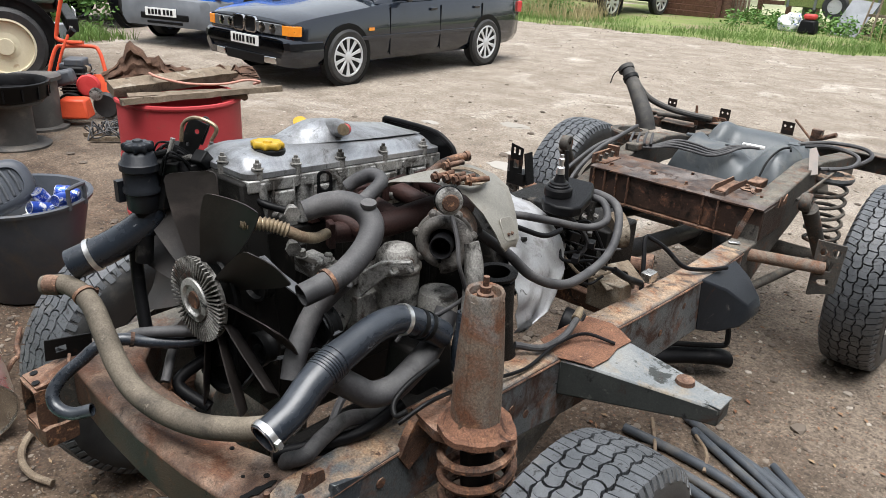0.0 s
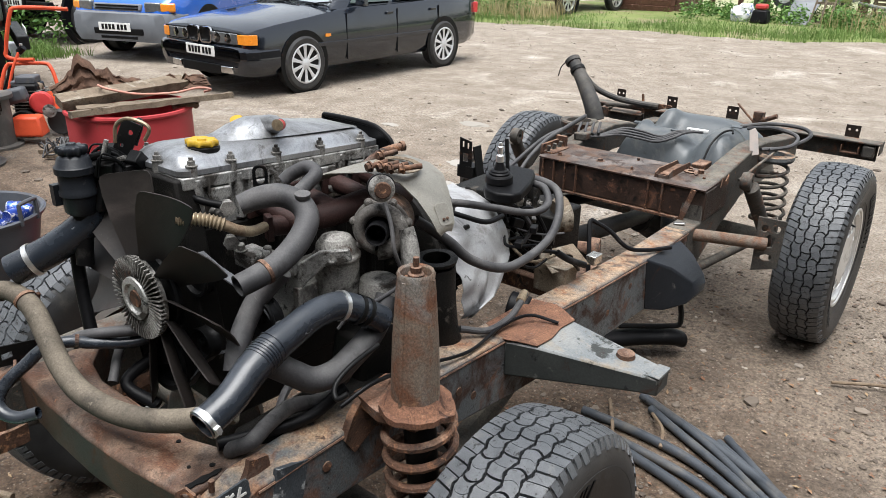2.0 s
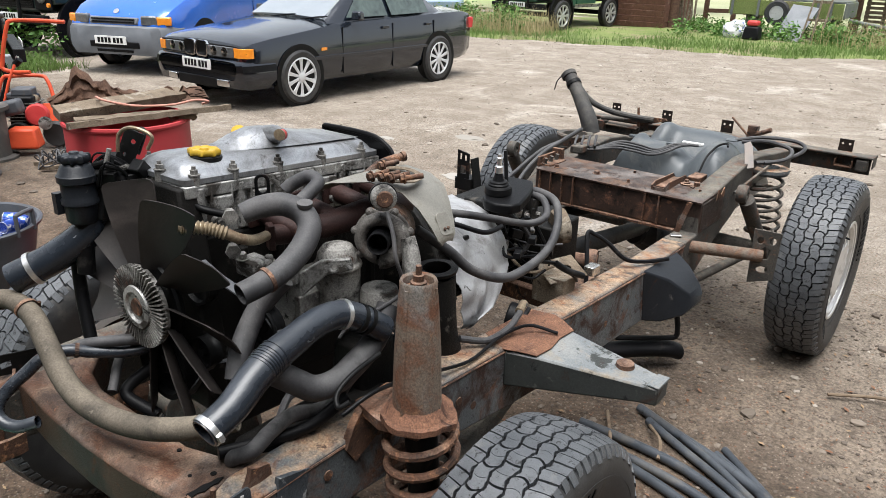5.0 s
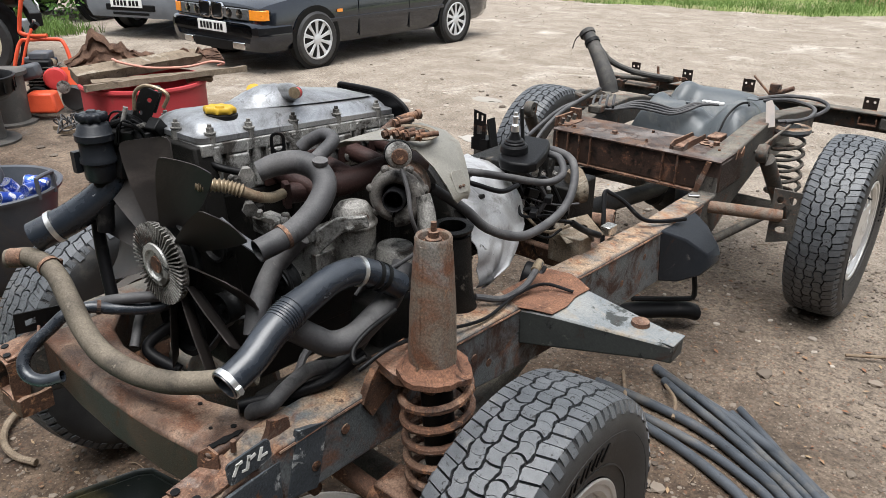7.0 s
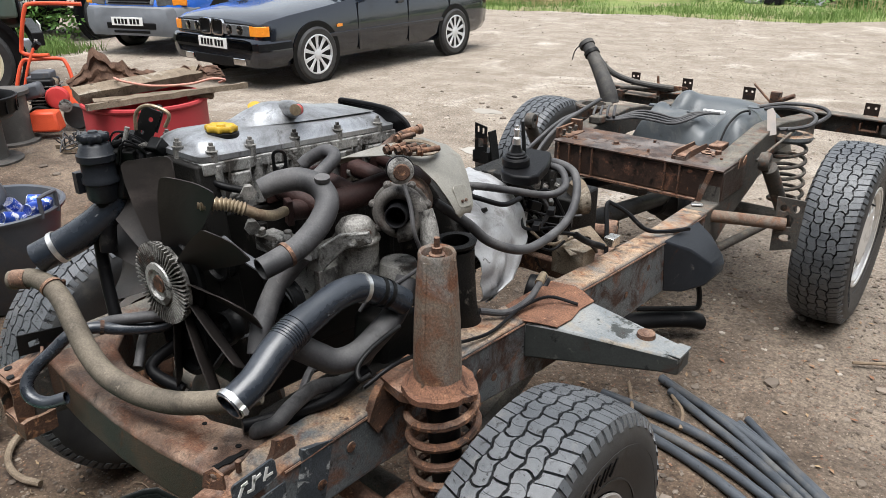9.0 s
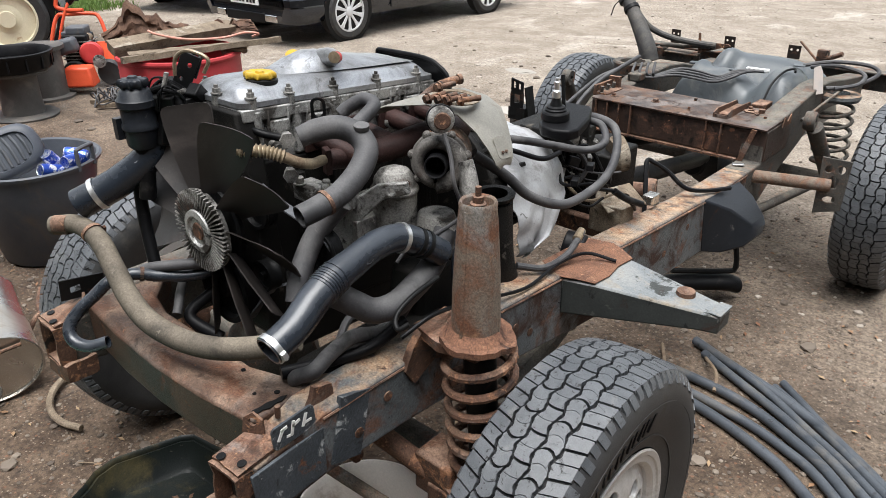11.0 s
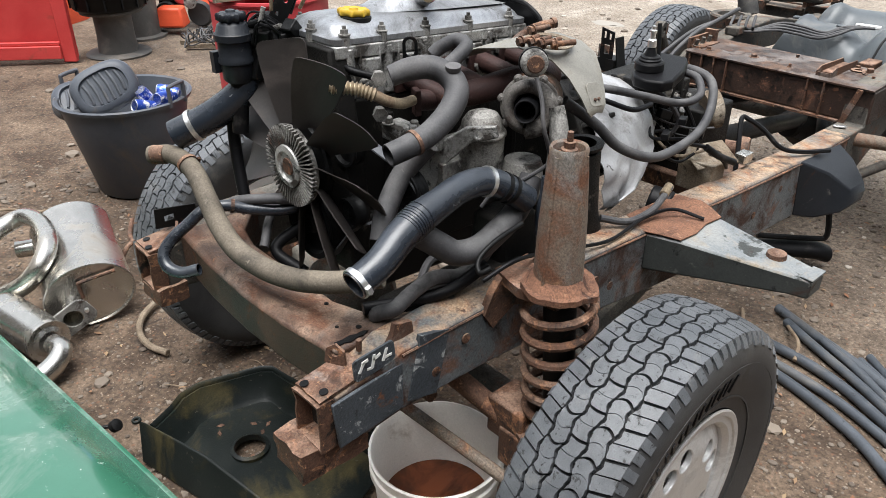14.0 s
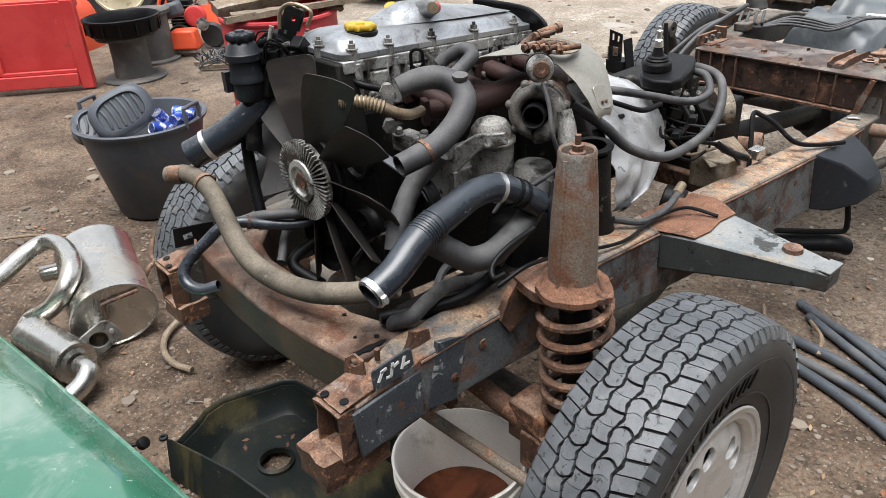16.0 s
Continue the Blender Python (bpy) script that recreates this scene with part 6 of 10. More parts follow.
lathe(bm, ((0.0000, 1.1430), (0.0265, 1.1430), (0.0328, 1.1500), (0.0343, 1.1830), (0.0382, 1.1860), (0.0382, 1.1940), (0.0351, 1.1980), (0.0359, 1.2300), (0.0406, 1.2330), (0.0406, 1.2460), (0.0367, 1.2490), (0.0312, 1.2640), (0.0218, 1.2710), (0.0000, 1.2710)), 40, Matrix.Translation((*pc, 0)))
box(bm, (pc[0] - 0.028, pc[1] - 0.03, 1.185), (0.016, 0.024, 0.045))
res = part("fluid_reservoir", bm, blue_black, engine, "black plastic fluid reservoir", sharp=40)
bm = B()
rings = []
for r, z in ((0.022, 1.270), (0.026, 1.274), (0.0265, 1.283), (0.024, 1.287), (0.011, 1.289), (0.009, 1.293)):
    rings.append([(pc[0] + r * (1 + (0.22 if r > 0.02 else 0) * max(-0.25, math.cos(9 * a))) * math.cos(a), pc[1] + r * (1 + (0.22 if r > 0.02 else 0) * max(-0.25, math.cos(9 * a))) * math.sin(a), z) for a in (2 * math.pi * k / 54 for k in range(54))])
loops(bm, rings)
part("reservoir_cap", bm, blue_black, res, "lobed black cap", sharp=50)
bm = rod(B(), (pc[0], pc[1], 1.14), (-0.135, -0.335, 1.03), 0.02, 0.018, 14)
part("reservoir_pipe", bm, plastic, res)
bm = B()
plate(bm, [(-0.018, -0.085), (0.018, -0.085), (0.020, 0.085), (-0.020, 0.085)], [ring(0.004, 0.062, 0.005, None, 10), ring(-0.004, 0.03, 0.004, None, 10), ring(0.0, -0.03, 0.006, None, 10)], 0.004, axis_to((-0.095, -0.245, 1.252), (0.62, -0.74, 0.1), -0.42))
part("black_strap", bm, black_steel, engine, "black steel strap bracket", bevel=0.001)
bm = B()
box(bm, (-0.10, -0.18, 1.20), (0.07, 0.09, 0.09), Matrix.Rotation(radians(20), 4, "Z"))
box(bm, (-0.085, -0.235, 1.185), (0.05, 0.03, 0.11), Matrix.Rotation(radians(25), 4, "Y"))
lathe(bm, ((0.03, -0.03), (0.034, -0.02), (0.034, 0.02), (0.03, 0.03), (0, 0.03)), 20, axis_to((-0.095, -0.25, 1.225), (0.3, -0.9, 0.2)))
part("vacuum_pump", bm, plastic, engine, "black pump body ahead of the head", bevel=0.004)
for pts in (((-0.15, -0.29, 1.245), (-0.12, -0.27, 1.275), (-0.09, -0.25, 1.26), (-0.08, -0.22, 1.23)), ((-0.11, -0.30, 1.235), (-0.10, -0.27, 1.25), (-0.07, -0.26, 1.235)),
            ((-0.12, -0.23, 1.25), (-0.13, -0.20, 1.30), (-0.10, -0.19, 1.325), (-0.07, -0.20, 1.32), (-0.07, -0.22, 1.28))):
    part("wire", tube(B(), pts, 0.004, 8), plastic, engine)
for p in ((-0.105, -0.275, 1.25), (-0.09, -0.262, 1.235), (-0.075, -0.25, 1.20)):
    part("connector", box(B(), p, (0.022, 0.018, 0.026), Matrix.Rotation(0.5, 4, "Z")), plastic, engine, bevel=0.002)
part("red_connector", box(B(), (-0.118, -0.268, 1.262), (0.014, 0.014, 0.02)), red_paint, engine, "small red connector", bevel=0.002)
part("sensor_lead", tube(B(), ((-0.185, -0.36, 1.10), (-0.155, -0.34, 1.085), (-0.135, -0.33, 1.09)), 0.004, 8), plastic, engine)
for z in (1.11, 1.185):
    part("elbow_union", lathe(B(), ((0.012, 0), (0.012, 0.02), (0.016, 0.021), (0.016, 0.03), (0, 0.03)), 6, axis_to((0.145, -0.16, z), (0.8, -0.5, 0))), dirty_alloy, engine)
part("wire_handle", tube(B(), ((-0.085, -0.255, 1.29), (-0.078, -0.252, 1.325), (-0.055, -0.242, 1.342), (-0.025, -0.228, 1.338), (-0.008, -0.220, 1.325), (-0.020, -0.226, 1.300)), 0.004, 8), bronze, engine, "bent wire loop")
# black clutter of brackets, unions and leads beside the reservoir
for p, sz, rz, rx in (((-0.098, -0.275, 1.235), (0.05, 0.03, 0.04), 30, 20), ((-0.062, -0.225, 1.215), (0.04, 0.05, 0.07), -20, 10), ((-0.115, -0.285, 1.185), (0.04, 0.03, 0.08), 10, -15), ((-0.075, -0.262, 1.165), (0.05, 0.03, 0.05), 45, 15),
                      ((-0.05, -0.232, 1.255), (0.03, 0.03, 0.03), 15, 40), ((-0.12, -0.255, 1.265), (0.03, 0.022, 0.03), 60, 25)):
    part("black_bracket", box(B(), p, sz, Matrix.Rotation(radians(rz), 4, "Z") @ Matrix.Rotation(radians(rx), 4, "X")), black_steel, engine, bevel=0.003)
for a, b, r in (((-0.13, -0.30, 1.255), (-0.085, -0.27, 1.275), 0.007), ((-0.11, -0.28, 1.24), (-0.06, -0.25, 1.262), 0.006), ((-0.10, -0.29, 1.21), (-0.055, -0.25, 1.225), 0.010), ((-0.085, -0.285, 1.265), (-0.08, -0.275, 1.30), 0.005)):
    part("union_pipe", rod(B(), a, b, r, None, 10), dirty_alloy if r < 0.007 else black_steel, engine)
for k in range(7):
    a = k * 0.9
    pts = ((-0.135 + 0.008 * k, -0.30, 1.225), (-0.125 + 0.01 * k, -0.285 + 0.01 * math.sin(a), 1.27 + 0.012 * math.cos(a)), (-0.09 + 0.006 * k, -0.255, 1.275 - 0.006 * k), (-0.06, -0.225 - 0.006 * k, 1.24 - 0.008 * k))
    part("wire", tube(B(), pts, 0.0022 + 0.0006 * (k % 3), 6), plastic, engine)
# black shapes added to stand in for the shade low in the engine bay
bm = B()
box(bm, (0.325, -0.10, 0.70), (0.13, 0.36, 0.12))
box(bm, (0.29, 0.08, 0.78), (0.12, 0.14, 0.16), None, 0.8)
part("engine_mount", bm, block_mat, engine, "added black block filling the dark low engine bay", bevel=0.012)
part("steering_box", lathe(B(), ((0.0, -0.09), (0.045, -0.09), (0.055, -0.06), (0.055, 0.05), (0.04, 0.08), (0.0, 0.09)), 20, axis_to((0.345, -0.24, 0.735), (0.1, 0.9, 0.2))), block_mat, engine, "added dark drum filling the low engine bay")
part("steering_pipe", tube(B(), ((0.33, -0.22, 0.79), (0.30, -0.15, 0.82), (0.31, -0.05, 0.80), (0.34, 0.05, 0.84)), 0.009, 8), hose_rubber, engine)
# engine mount and wooden wedge seen behind the fan
bm = B()
box(bm, (-0.22, -0.02, 0.86), (0.16, 0.10, 0.10))
rod(bm, (-0.18, -0.15, 0.93), (-0.10, -0.15, 0.93), 0.06, None, 24)
part("alternator", bm, dirty_alloy, engine, bevel=0.004)

# ---- gearbox and transfer box ----
gearbox = thing("gearbox", "manual gearbox with bellhousing and transfer box behind the engine", "gearbox", (0.05, 0.7, 0.62))
bm = B()
lathe(bm, ((0.20, 0.36), (0.215, 0.365), (0.215, 0.38), (0.20, 0.385), (0.19, 0.45), (0.16, 0.56), (0.13, 0.60), (0, 0.60)), 40, Matrix.Translation((0.06, 0, 0.90)) @ Matrix.Rotation(radians(-90), 4, "X"))
bell = part("bellhousing", bm, block_mat, gearbox, "dark ribbed bellhousing", bevel=0.003)
for a in range(-60, 80, 20):
    r = radians(a)
    part("rib", box(B(), (0.06 + 0.19 * math.cos(r), 0.45, 0.90 + 0.19 * math.sin(r)), (0.03, 0.16, 0.012), Matrix.Rotation(-r, 4, "Y")), block_mat, bell, bevel=0.003)
bm = lathe(B(), ((0.034, 0.0), (0.034, 0.016), (0.050, 0.017), (0.052, 0.025), (0.034, 0.026)), 30, Matrix.Translation((0.352, 0.262, 0.965)), True)
for v in bm.verts:
    v.co.z += 0.05 * (v.co.y - 0.26)
part("downpipe_flange", bm, block_mat, gearbox, "open sooty exhaust flange")
bm = tube(B(), ((0.352, 0.262, 0.97), (0.355, 0.262, 0.90), (0.36, 0.27, 0.80), (0.37, 0.30, 0.70)), 0.047, 24, 6, True, 1, 0.84)
part("downpipe", bm, block_mat, gearbox, "dark exhaust downpipe")
bm = B()
box(bm, (0.06, 0.80, 0.845), (0.22, 0.46, 0.21))
box(bm, (0.16, 0.75, 0.975), (0.10, 0.12, 0.08))
case = part("gear_case", bm, block_mat, gearbox, "ribbed dark gear case", bevel=0.004)
for k in range(9):
    part("rib", box(B(), (0.176, 0.60 + 0.045 * k, 0.87), (0.022, 0.009, 0.22)), block_mat, case, bevel=0.002)
for z in (0.80, 0.86, 0.92):
    part("rib", box(B(), (0.174, 0.78, z), (0.016, 0.42, 0.010)), block_mat, case, bevel=0.002)
bm = B()
box(bm, (0.12, 1.05, 0.76), (0.30, 0.18, 0.24))
lathe(bm, ((0.0, -0.05), (0.08, -0.05), (0.08, 0.05), (0.06, 0.07), (0, 0.07)), 28, axis_to((0.16, 1.08, 0.82), (0.5, 0.85, 0)))
part("transfer_case", bm, block_mat, gearbox, "dark greasy transfer case", bevel=0.008)
bm = B()
lathe(bm, ((0.05, 0.0), (0.058, 0.01), (0.058, 0.04), (0.035, 0.05), (0, 0.05)), 30, axis_to((0.255, 0.99, 0.875), (0.6, 0.75, 0.15)))
part("speedo_housing", bm, old_wood, gearbox, "buff-painted round housing")
# dented foil heat shield draped over the side
bm = B()
PROFILE = [(0.10, 1.035), (0.18, 1.03), (0.255, 1.005), (0.305, 0.955), (0.33, 0.89), (0.348, 0.835), (0.358, 0.785), (0.35, 0.755)]


def crease(u, v, k):
    """Sharp folds: the absolute value of a noise."""
    return abs(noise.noise((u, v, k)))


rows = []
for i in range(23):
    y = 0.43 + i * 0.28 / 22
    row = []
    for j in range(29):
        f = j / 4
        a, b = PROFILE[int(min(f, 6))], PROFILE[int(min(f, 6)) + 1]
        e = f - int(min(f, 6))
        x, z = a[0] + e * (b[0] - a[0]), a[1] + e * (b[1] - a[1])
        s = max(0.0, f - 4.2) * 0.020 * max(0.0, i * 8 / 22 - 1.5)
        d = 0.012 * noise.noise((i * 0.13, f * 0.5, 4.2)) + 0.020 * crease(i * 0.11 + f * 0.22, f * 0.50, 2.1) + 0.012 * crease(i * 0.22, f * 1.1 - i * 0.07, 7.7) - 0.010
        if i in (0, 22):
            d -= 0.006
        row.append(Vector((x - 0.028 + d - 0.06 * (y - 0.43), y - 0.6 * s + 0.5 * d, z + 0.6 * d - 0.09 * (y - 0.43) + 0.012 * noise.noise((i * 0.5, 0.3, 1.0)) * (j > 26))))
    rows.append(row)
rings = [r + [p - Vector((0.002, 0, 0.002)) for p in r[::-1]] for r in rows]
loops(bm, rings)
part("foil_shield", bm, foil, gearbox, "crumpled dull silver heat shield", sharp=38)
# gear lever platform
bm = B()
prism(bm, [(-0.095, -0.045), (-0.068, -0.062), (0.02, -0.062), (0.085, -0.05), (0.112, -0.038), (0.115, 0.038), (0.085, 0.05), (-0.06, 0.055), (-0.092, 0.038), (-0.104, 0.0)], 0.030, axis_to((0.237, 0.735, 1.022), (0.05, -0.09, 1), radians(75)))
tower = part("gear_lever_platform", bm, plastic, gearbox, "matt black gear lever platform", bevel=0.006)
bm = B()
m = axis_to((0.222, 0.705, 1.051), (0.03, -0.05, 1))
lathe(bm, ((0.040, 0.0), (0.039, 0.018), (0.036, 0.022), (0.030, 0.024), (0.031, 0.028), (0.027, 0.031), (0.026, 0.035), (0.018, 0.038), (0.014, 0.048), (0.010, 0.060), (0.0, 0.062)), 32, m)
part("rubber_boot", bm, plastic, tower, "black rubber lever boot")
bm = B()
lathe(bm, ((0.012, 0.06), (0.011, 0.078), (0.007, 0.082), (0.0065, 0.096), (0.0085, 0.097), (0.0085, 0.104), (0.005, 0.106), (0.005, 0.115), (0, 0.115)), 16, m)
part("gear_lever", bm, bright_steel, tower, "cut-off bright gear lever")
part("transfer_lever", rod(B(), (0.195, 0.79, 1.05), (0.178, 0.80, 1.15), 0.006, None, 10), black_steel, tower)
# hoses over the gearbox
for pts, r, mt, lab in ((((0.34, 0.20, 1.10), (0.382, 0.267, 1.04), (0.409, 0.321, 0.983), (0.430, 0.411, 0.937), (0.427, 0.514, 0.917), (0.410, 0.672, 0.921), (0.388, 0.769, 0.961), (0.338, 0.842, 1.012), (0.266, 0.858, 1.028), (0.20, 0.85, 1.02)), 0.0122, hose_rubber, "fat black loom hose looping round the gearbox"),
                        (((0.20, 0.40, 1.06), (0.239, 0.489, 1.044), (0.279, 0.596, 1.012), (0.327, 0.712, 0.978), (0.345, 0.778, 0.989), (0.305, 0.825, 1.018), (0.253, 0.838, 1.022)), 0.0108, hose_rubber, "black loom hose"),
                        (((0.22, 0.42, 1.045), (0.27, 0.47, 1.02), (0.305, 0.53, 0.995), (0.31, 0.60, 0.995)), 0.007, plastic, "black cable"),
                        (((0.40, 0.76, 0.86), (0.42, 0.80, 0.83), (0.44, 0.86, 0.80)), 0.010, plastic, "black cable"),
                        (((0.38, 0.70, 0.88), (0.40, 0.78, 0.85), (0.42, 0.84, 0.80), (0.40, 0.90, 0.76)), 0.006, plastic, "black cable"),
                        (((0.35, 0.62, 0.86), (0.37, 0.68, 0.83), (0.39, 0.72, 0.85)), 0.004, plastic, "thin cable")):
    part("loom_hose", tube(B(), pts, r, 12), mt, gearbox, lab)
for p in ((0.36, 0.71, 0.86), (0.375, 0.76, 0.89), (0.33, 0.66, 0.90), (0.34, 0.72, 0.93)):
    part("connector", box(B(), p, (0.02, 0.035, 0.018), Matrix.Rotation(0.4, 4, "Z")), plastic, gearbox, bevel=0.002)
# leads, plugs and small castings along the gearbox side
gr = random.Random(42)
for k in range(9):
    y0 = gr.uniform(0.60, 0.86)
    x0 = 0.20 + gr.uniform(0.0, 0.05)
    z0 = gr.uniform(0.84, 0.99)
    pts = [(x0, y0, z0), (x0 + gr.uniform(0.02, 0.06), y0 + gr.uniform(-0.02, 0.05), z0 - gr.uniform(-0.02, 0.05)), (x0 + gr.uniform(0.04, 0.12), y0 + gr.uniform(0.03, 0.10), z0 - gr.uniform(0.03, 0.10)), (x0 + gr.uniform(0.05, 0.15), y0 + gr.uniform(0.06, 0.16), z0 - gr.uniform(0.06, 0.16))]
    part("lead", tube(B(), pts, gr.choice((0.0035, 0.005, 0.007)), 7), gr.choice((plastic, plastic, hose_rubber, old_wood)), gearbox)
for k in range(14):
    p = (0.19 + gr.uniform(0.0, 0.10), gr.uniform(0.62, 0.95), gr.uniform(0.80, 0.98))
    sz = (gr.uniform(0.015, 0.035), gr.uniform(0.02, 0.045), gr.uniform(0.015, 0.04))
    part("small_casting", box(B(), p, sz, Matrix.Rotation(gr.uniform(-0.6, 0.6), 4, "Z") @ Matrix.Rotation(gr.uniform(-0.4, 0.4), 4, "X")), gr.choice((plastic, block_mat, dirty_alloy, alloy)), gearbox, bevel=0.003)
for k in range(8):
    p = (0.185 + gr.uniform(0, 0.02), 0.62 + 0.05 * k, gr.uniform(0.80, 0.93))
    part("case_bolt", hexbolt(B(), p, (1, 0, 0), 0.007, 0.012), dirty_alloy, gearbox)
# mounts and brackets between gearbox and rail
bm = B()
plate(bm, [(-0.06, -0.05), (0.07, -0.05), (0.07, 0.05), (-0.06, 0.05)], [ring(0.02, 0.0, 0.02, 0.014, 14)], 0.005, axis_to((0.36, 0.86, 0.795), (0.25, -0.25, 1), 0.3))
box(bm, (0.355, 0.84, 0.745), (0.11, 0.07, 0.09))
part("mount_bracket", bm, old_wood, gearbox, "buff angled mounting bracket", bevel=0.004)
bm = rod(B(), (0.345, 0.60, 0.735), (0.40, 0.62, 0.725), 0.042, None, 28)
part("rubber_mount", bm, plastic, gearbox, "round rubber mount", bevel=0.005)
bm = tube(B(), ((0.40, 0.30, 0.80), (0.44, 0.36, 0.785), (0.45, 0.44, 0.79), (0.44, 0.50, 0.80), (0.43, 0.55, 0.815)), 0.009, 10)
part("fluid_pipe", bm, hose_rubber, gearbox, "black hose with brass union")
bm = lathe(B(), ((0.008, -0.02), (0.012, -0.018), (0.012, 0.02), (0.007, 0.022)), 12, axis_to((0.43, 0.535, 0.81), (-0.2, 0.9, 0.25)), True)
part("union", bm, bronze, gearbox)
bm = box(B(), (0.40, 1.00, 0.765), (0.035, 0.05, 0.03))
tagged(part("loose_block", bm, stainless, None, bevel=0.003), "small bright metal block lying on the crossmember", "block")

# ---- rail cables and pipes ----
def loose_cable(name, pts, r, mat, label):
    tagged(part(name, tube(B(), pts, r, 8), mat), label, "cable")
loose_cable("rail_cable", ((0.482, -0.184, 0.86), (0.50, -0.10, 0.885), (0.46, 0.10, 0.815), (0.468, 0.25, 0.785), (0.455, 0.40, 0.785), (0.475, 0.50, 0.785), (0.545, 0.535, 0.772)), 0.0045, plastic, "thin black cable lying along the chassis rail")
loose_cable("hooked_pipe", ((0.375, 1.02, 0.70), (0.350, 1.06, 0.77), (0.322, 1.105, 0.84), (0.338, 1.125, 0.835), (0.375, 1.155, 0.805), (0.43, 1.18, 0.755), (0.47, 1.25, 0.735), (0.51, 1.36, 0.722)), 0.0075, plastic, "black hooked brake pipe rising from the rail")
bm = lathe(B(), ((0.02, -0.018), (0.045, -0.018), (0.048, -0.012), (0.048, 0.012), (0.045, 0.018), (0.02, 0.018)), 28, axis_to((0.30, 1.20, 0.70), (0.9, 0.3, 0)), True)
tagged(part("drive_flange", bm, rust_mat), "rusty round drive flange behind the gearbox", "flange")
part("flange_stub", rod(B(), (0.20, 1.16, 0.70), (0.32, 1.205, 0.70), 0.03, None, 16), rust_mat, bpy.data.objects["drive_flange"], local=True)

# ---- fuel tank and rear gear ----
tank = thing("fuel_tank", "dusty black plastic fuel tank slung behind the rear axle", "fuel tank", (0, 2.6, 0.6))
bm = B()


def lobe(x, y, cx, cy, sx, sy, h):
    return h * math.exp(-abs((x - cx) / sx) ** 4 - abs((y - cy) / sy) ** 4)


X0, X1, Y0, Y1 = -0.225, 0.372, 2.27, 3.10
grid = []
for j in range(41):
    row = []
    for i in range(37):
        u, v = i / 18 - 1, j / 20 - 1
        x, y = (X0 + X1) / 2 + u * (X1 - X0) / 2, (Y0 + Y1) / 2 + v * (Y1 - Y0) / 2
        edge = max(abs(u), abs(v)) ** 9
        z = 0.750 + lobe(x, y, -0.03, 2.44, 0.19, 0.115, 0.122) + lobe(x, y, 0.285, 2.52, 0.105, 0.20, 0.150) + lobe(x, y, 0.02, 2.92, 0.32, 0.15, 0.112) + lobe(x, y, -0.16, 2.68, 0.08, 0.20, 0.075)
        z += 0.006 * noise.noise((x * 6, y * 6, 0.4))
        row.append(bm.verts.new((x, y, z - 0.17 * edge)))
    grid.append(row)
for r0, r1 in zip(grid, grid[1:]):
    for i in range(36):
        bm.faces.new((r0[i], r0[i + 1], r1[i + 1], r1[i]))
low = [bm.verts.new((v.co.x, v.co.y, 0.585)) for v in grid[0]]
for i in range(36):
    bm.faces.new((low[i], low[i + 1], grid[0][i + 1], grid[0][i]))
for side in (0, 36):
    col = [r[side] for r in grid]
    lw = [bm.verts.new((v.co.x, v.co.y, 0.585)) for v in col]
    for i in range(40):
        bm.faces.new((lw[i], lw[i + 1], col[i + 1], col[i]))
shell = part("tank_shell", bm, tank_mat, tank, "bulging grey-black tank shell", sharp=60)
for p, s in (((-0.17, 2.55, 0.856), (0.07, 0.035, 0.010)), ((0.06, 2.44, 0.874), (0.05, 0.02, 0.006)), ((0.29, 2.60, 0.901), (0.05, 0.05, 0.006))):
    part("moulded_pad", box(B(), p, s, Matrix.Rotation(0.2, 4, "Z")), tank_mat, shell, bevel=0.002)
part("tank_strap", tube(B(), ((0.262, 2.29, 0.80), (0.268, 2.34, 0.862), (0.285, 2.42, 0.902), (0.31, 2.47, 0.908), (0.325, 2.44, 0.902)), 0.005, 8), black_steel, tank)
# upward faces paled for dust and for light from above
neck_rubber = surface("dusty_neck_rubber", (0.020, 0.020, 0.021), (0.045, 0.044, 0.043), (0.45, 0.7), 0, 8, 260, 0.3, (((0.085, 0.075, 0.062), 7, 0.52, 0.70, 0.9, 0),), dirt=((0.15, 0.14, 0.125), 0.9))
bm = B()
tube(bm, ((-0.40, 2.50, 0.84), (-0.43, 2.51, 0.91), (-0.505, 2.55, 1.00), (-0.58, 2.59, 1.075), (-0.612, 2.605, 1.105)), (0.046, 0.044, 0.038, 0.033, 0.033), 20)
lathe(bm, ((0.034, 0.0), (0.041, 0.002), (0.041, 0.024), (0.036, 0.028), (0.032, 0.028), (0.030, 0.01)), 24, axis_to((-0.612, 2.605, 1.10), (-0.65, 0.3, 0.7)))
neck = part("filler_neck", bm, neck_rubber, tank, "black fuel filler neck")
part("filler_clip", lathe(B(), ((0.036, -0.01), (0.04, -0.01), (0.04, 0.01), (0.036, 0.01)), 24, axis_to((-0.575, 2.587, 1.07), (-0.65, 0.3, 0.7)), True), black_steel, neck)
part("breather_hose", tube(B(), ((-0.56, 2.60, 1.065), (-0.48, 2.62, 0.985), (-0.38, 2.66, 0.94), (-0.26, 2.70, 0.92), (-0.16, 2.72, 0.915)), 0.015, 10), neck_rubber, neck)
part("filler_wire", tube(B(), ((-0.64, 2.59, 1.11), (-0.665, 2.57, 1.08), (-0.675, 2.56, 1.03)), 0.003, 6), plastic, neck)
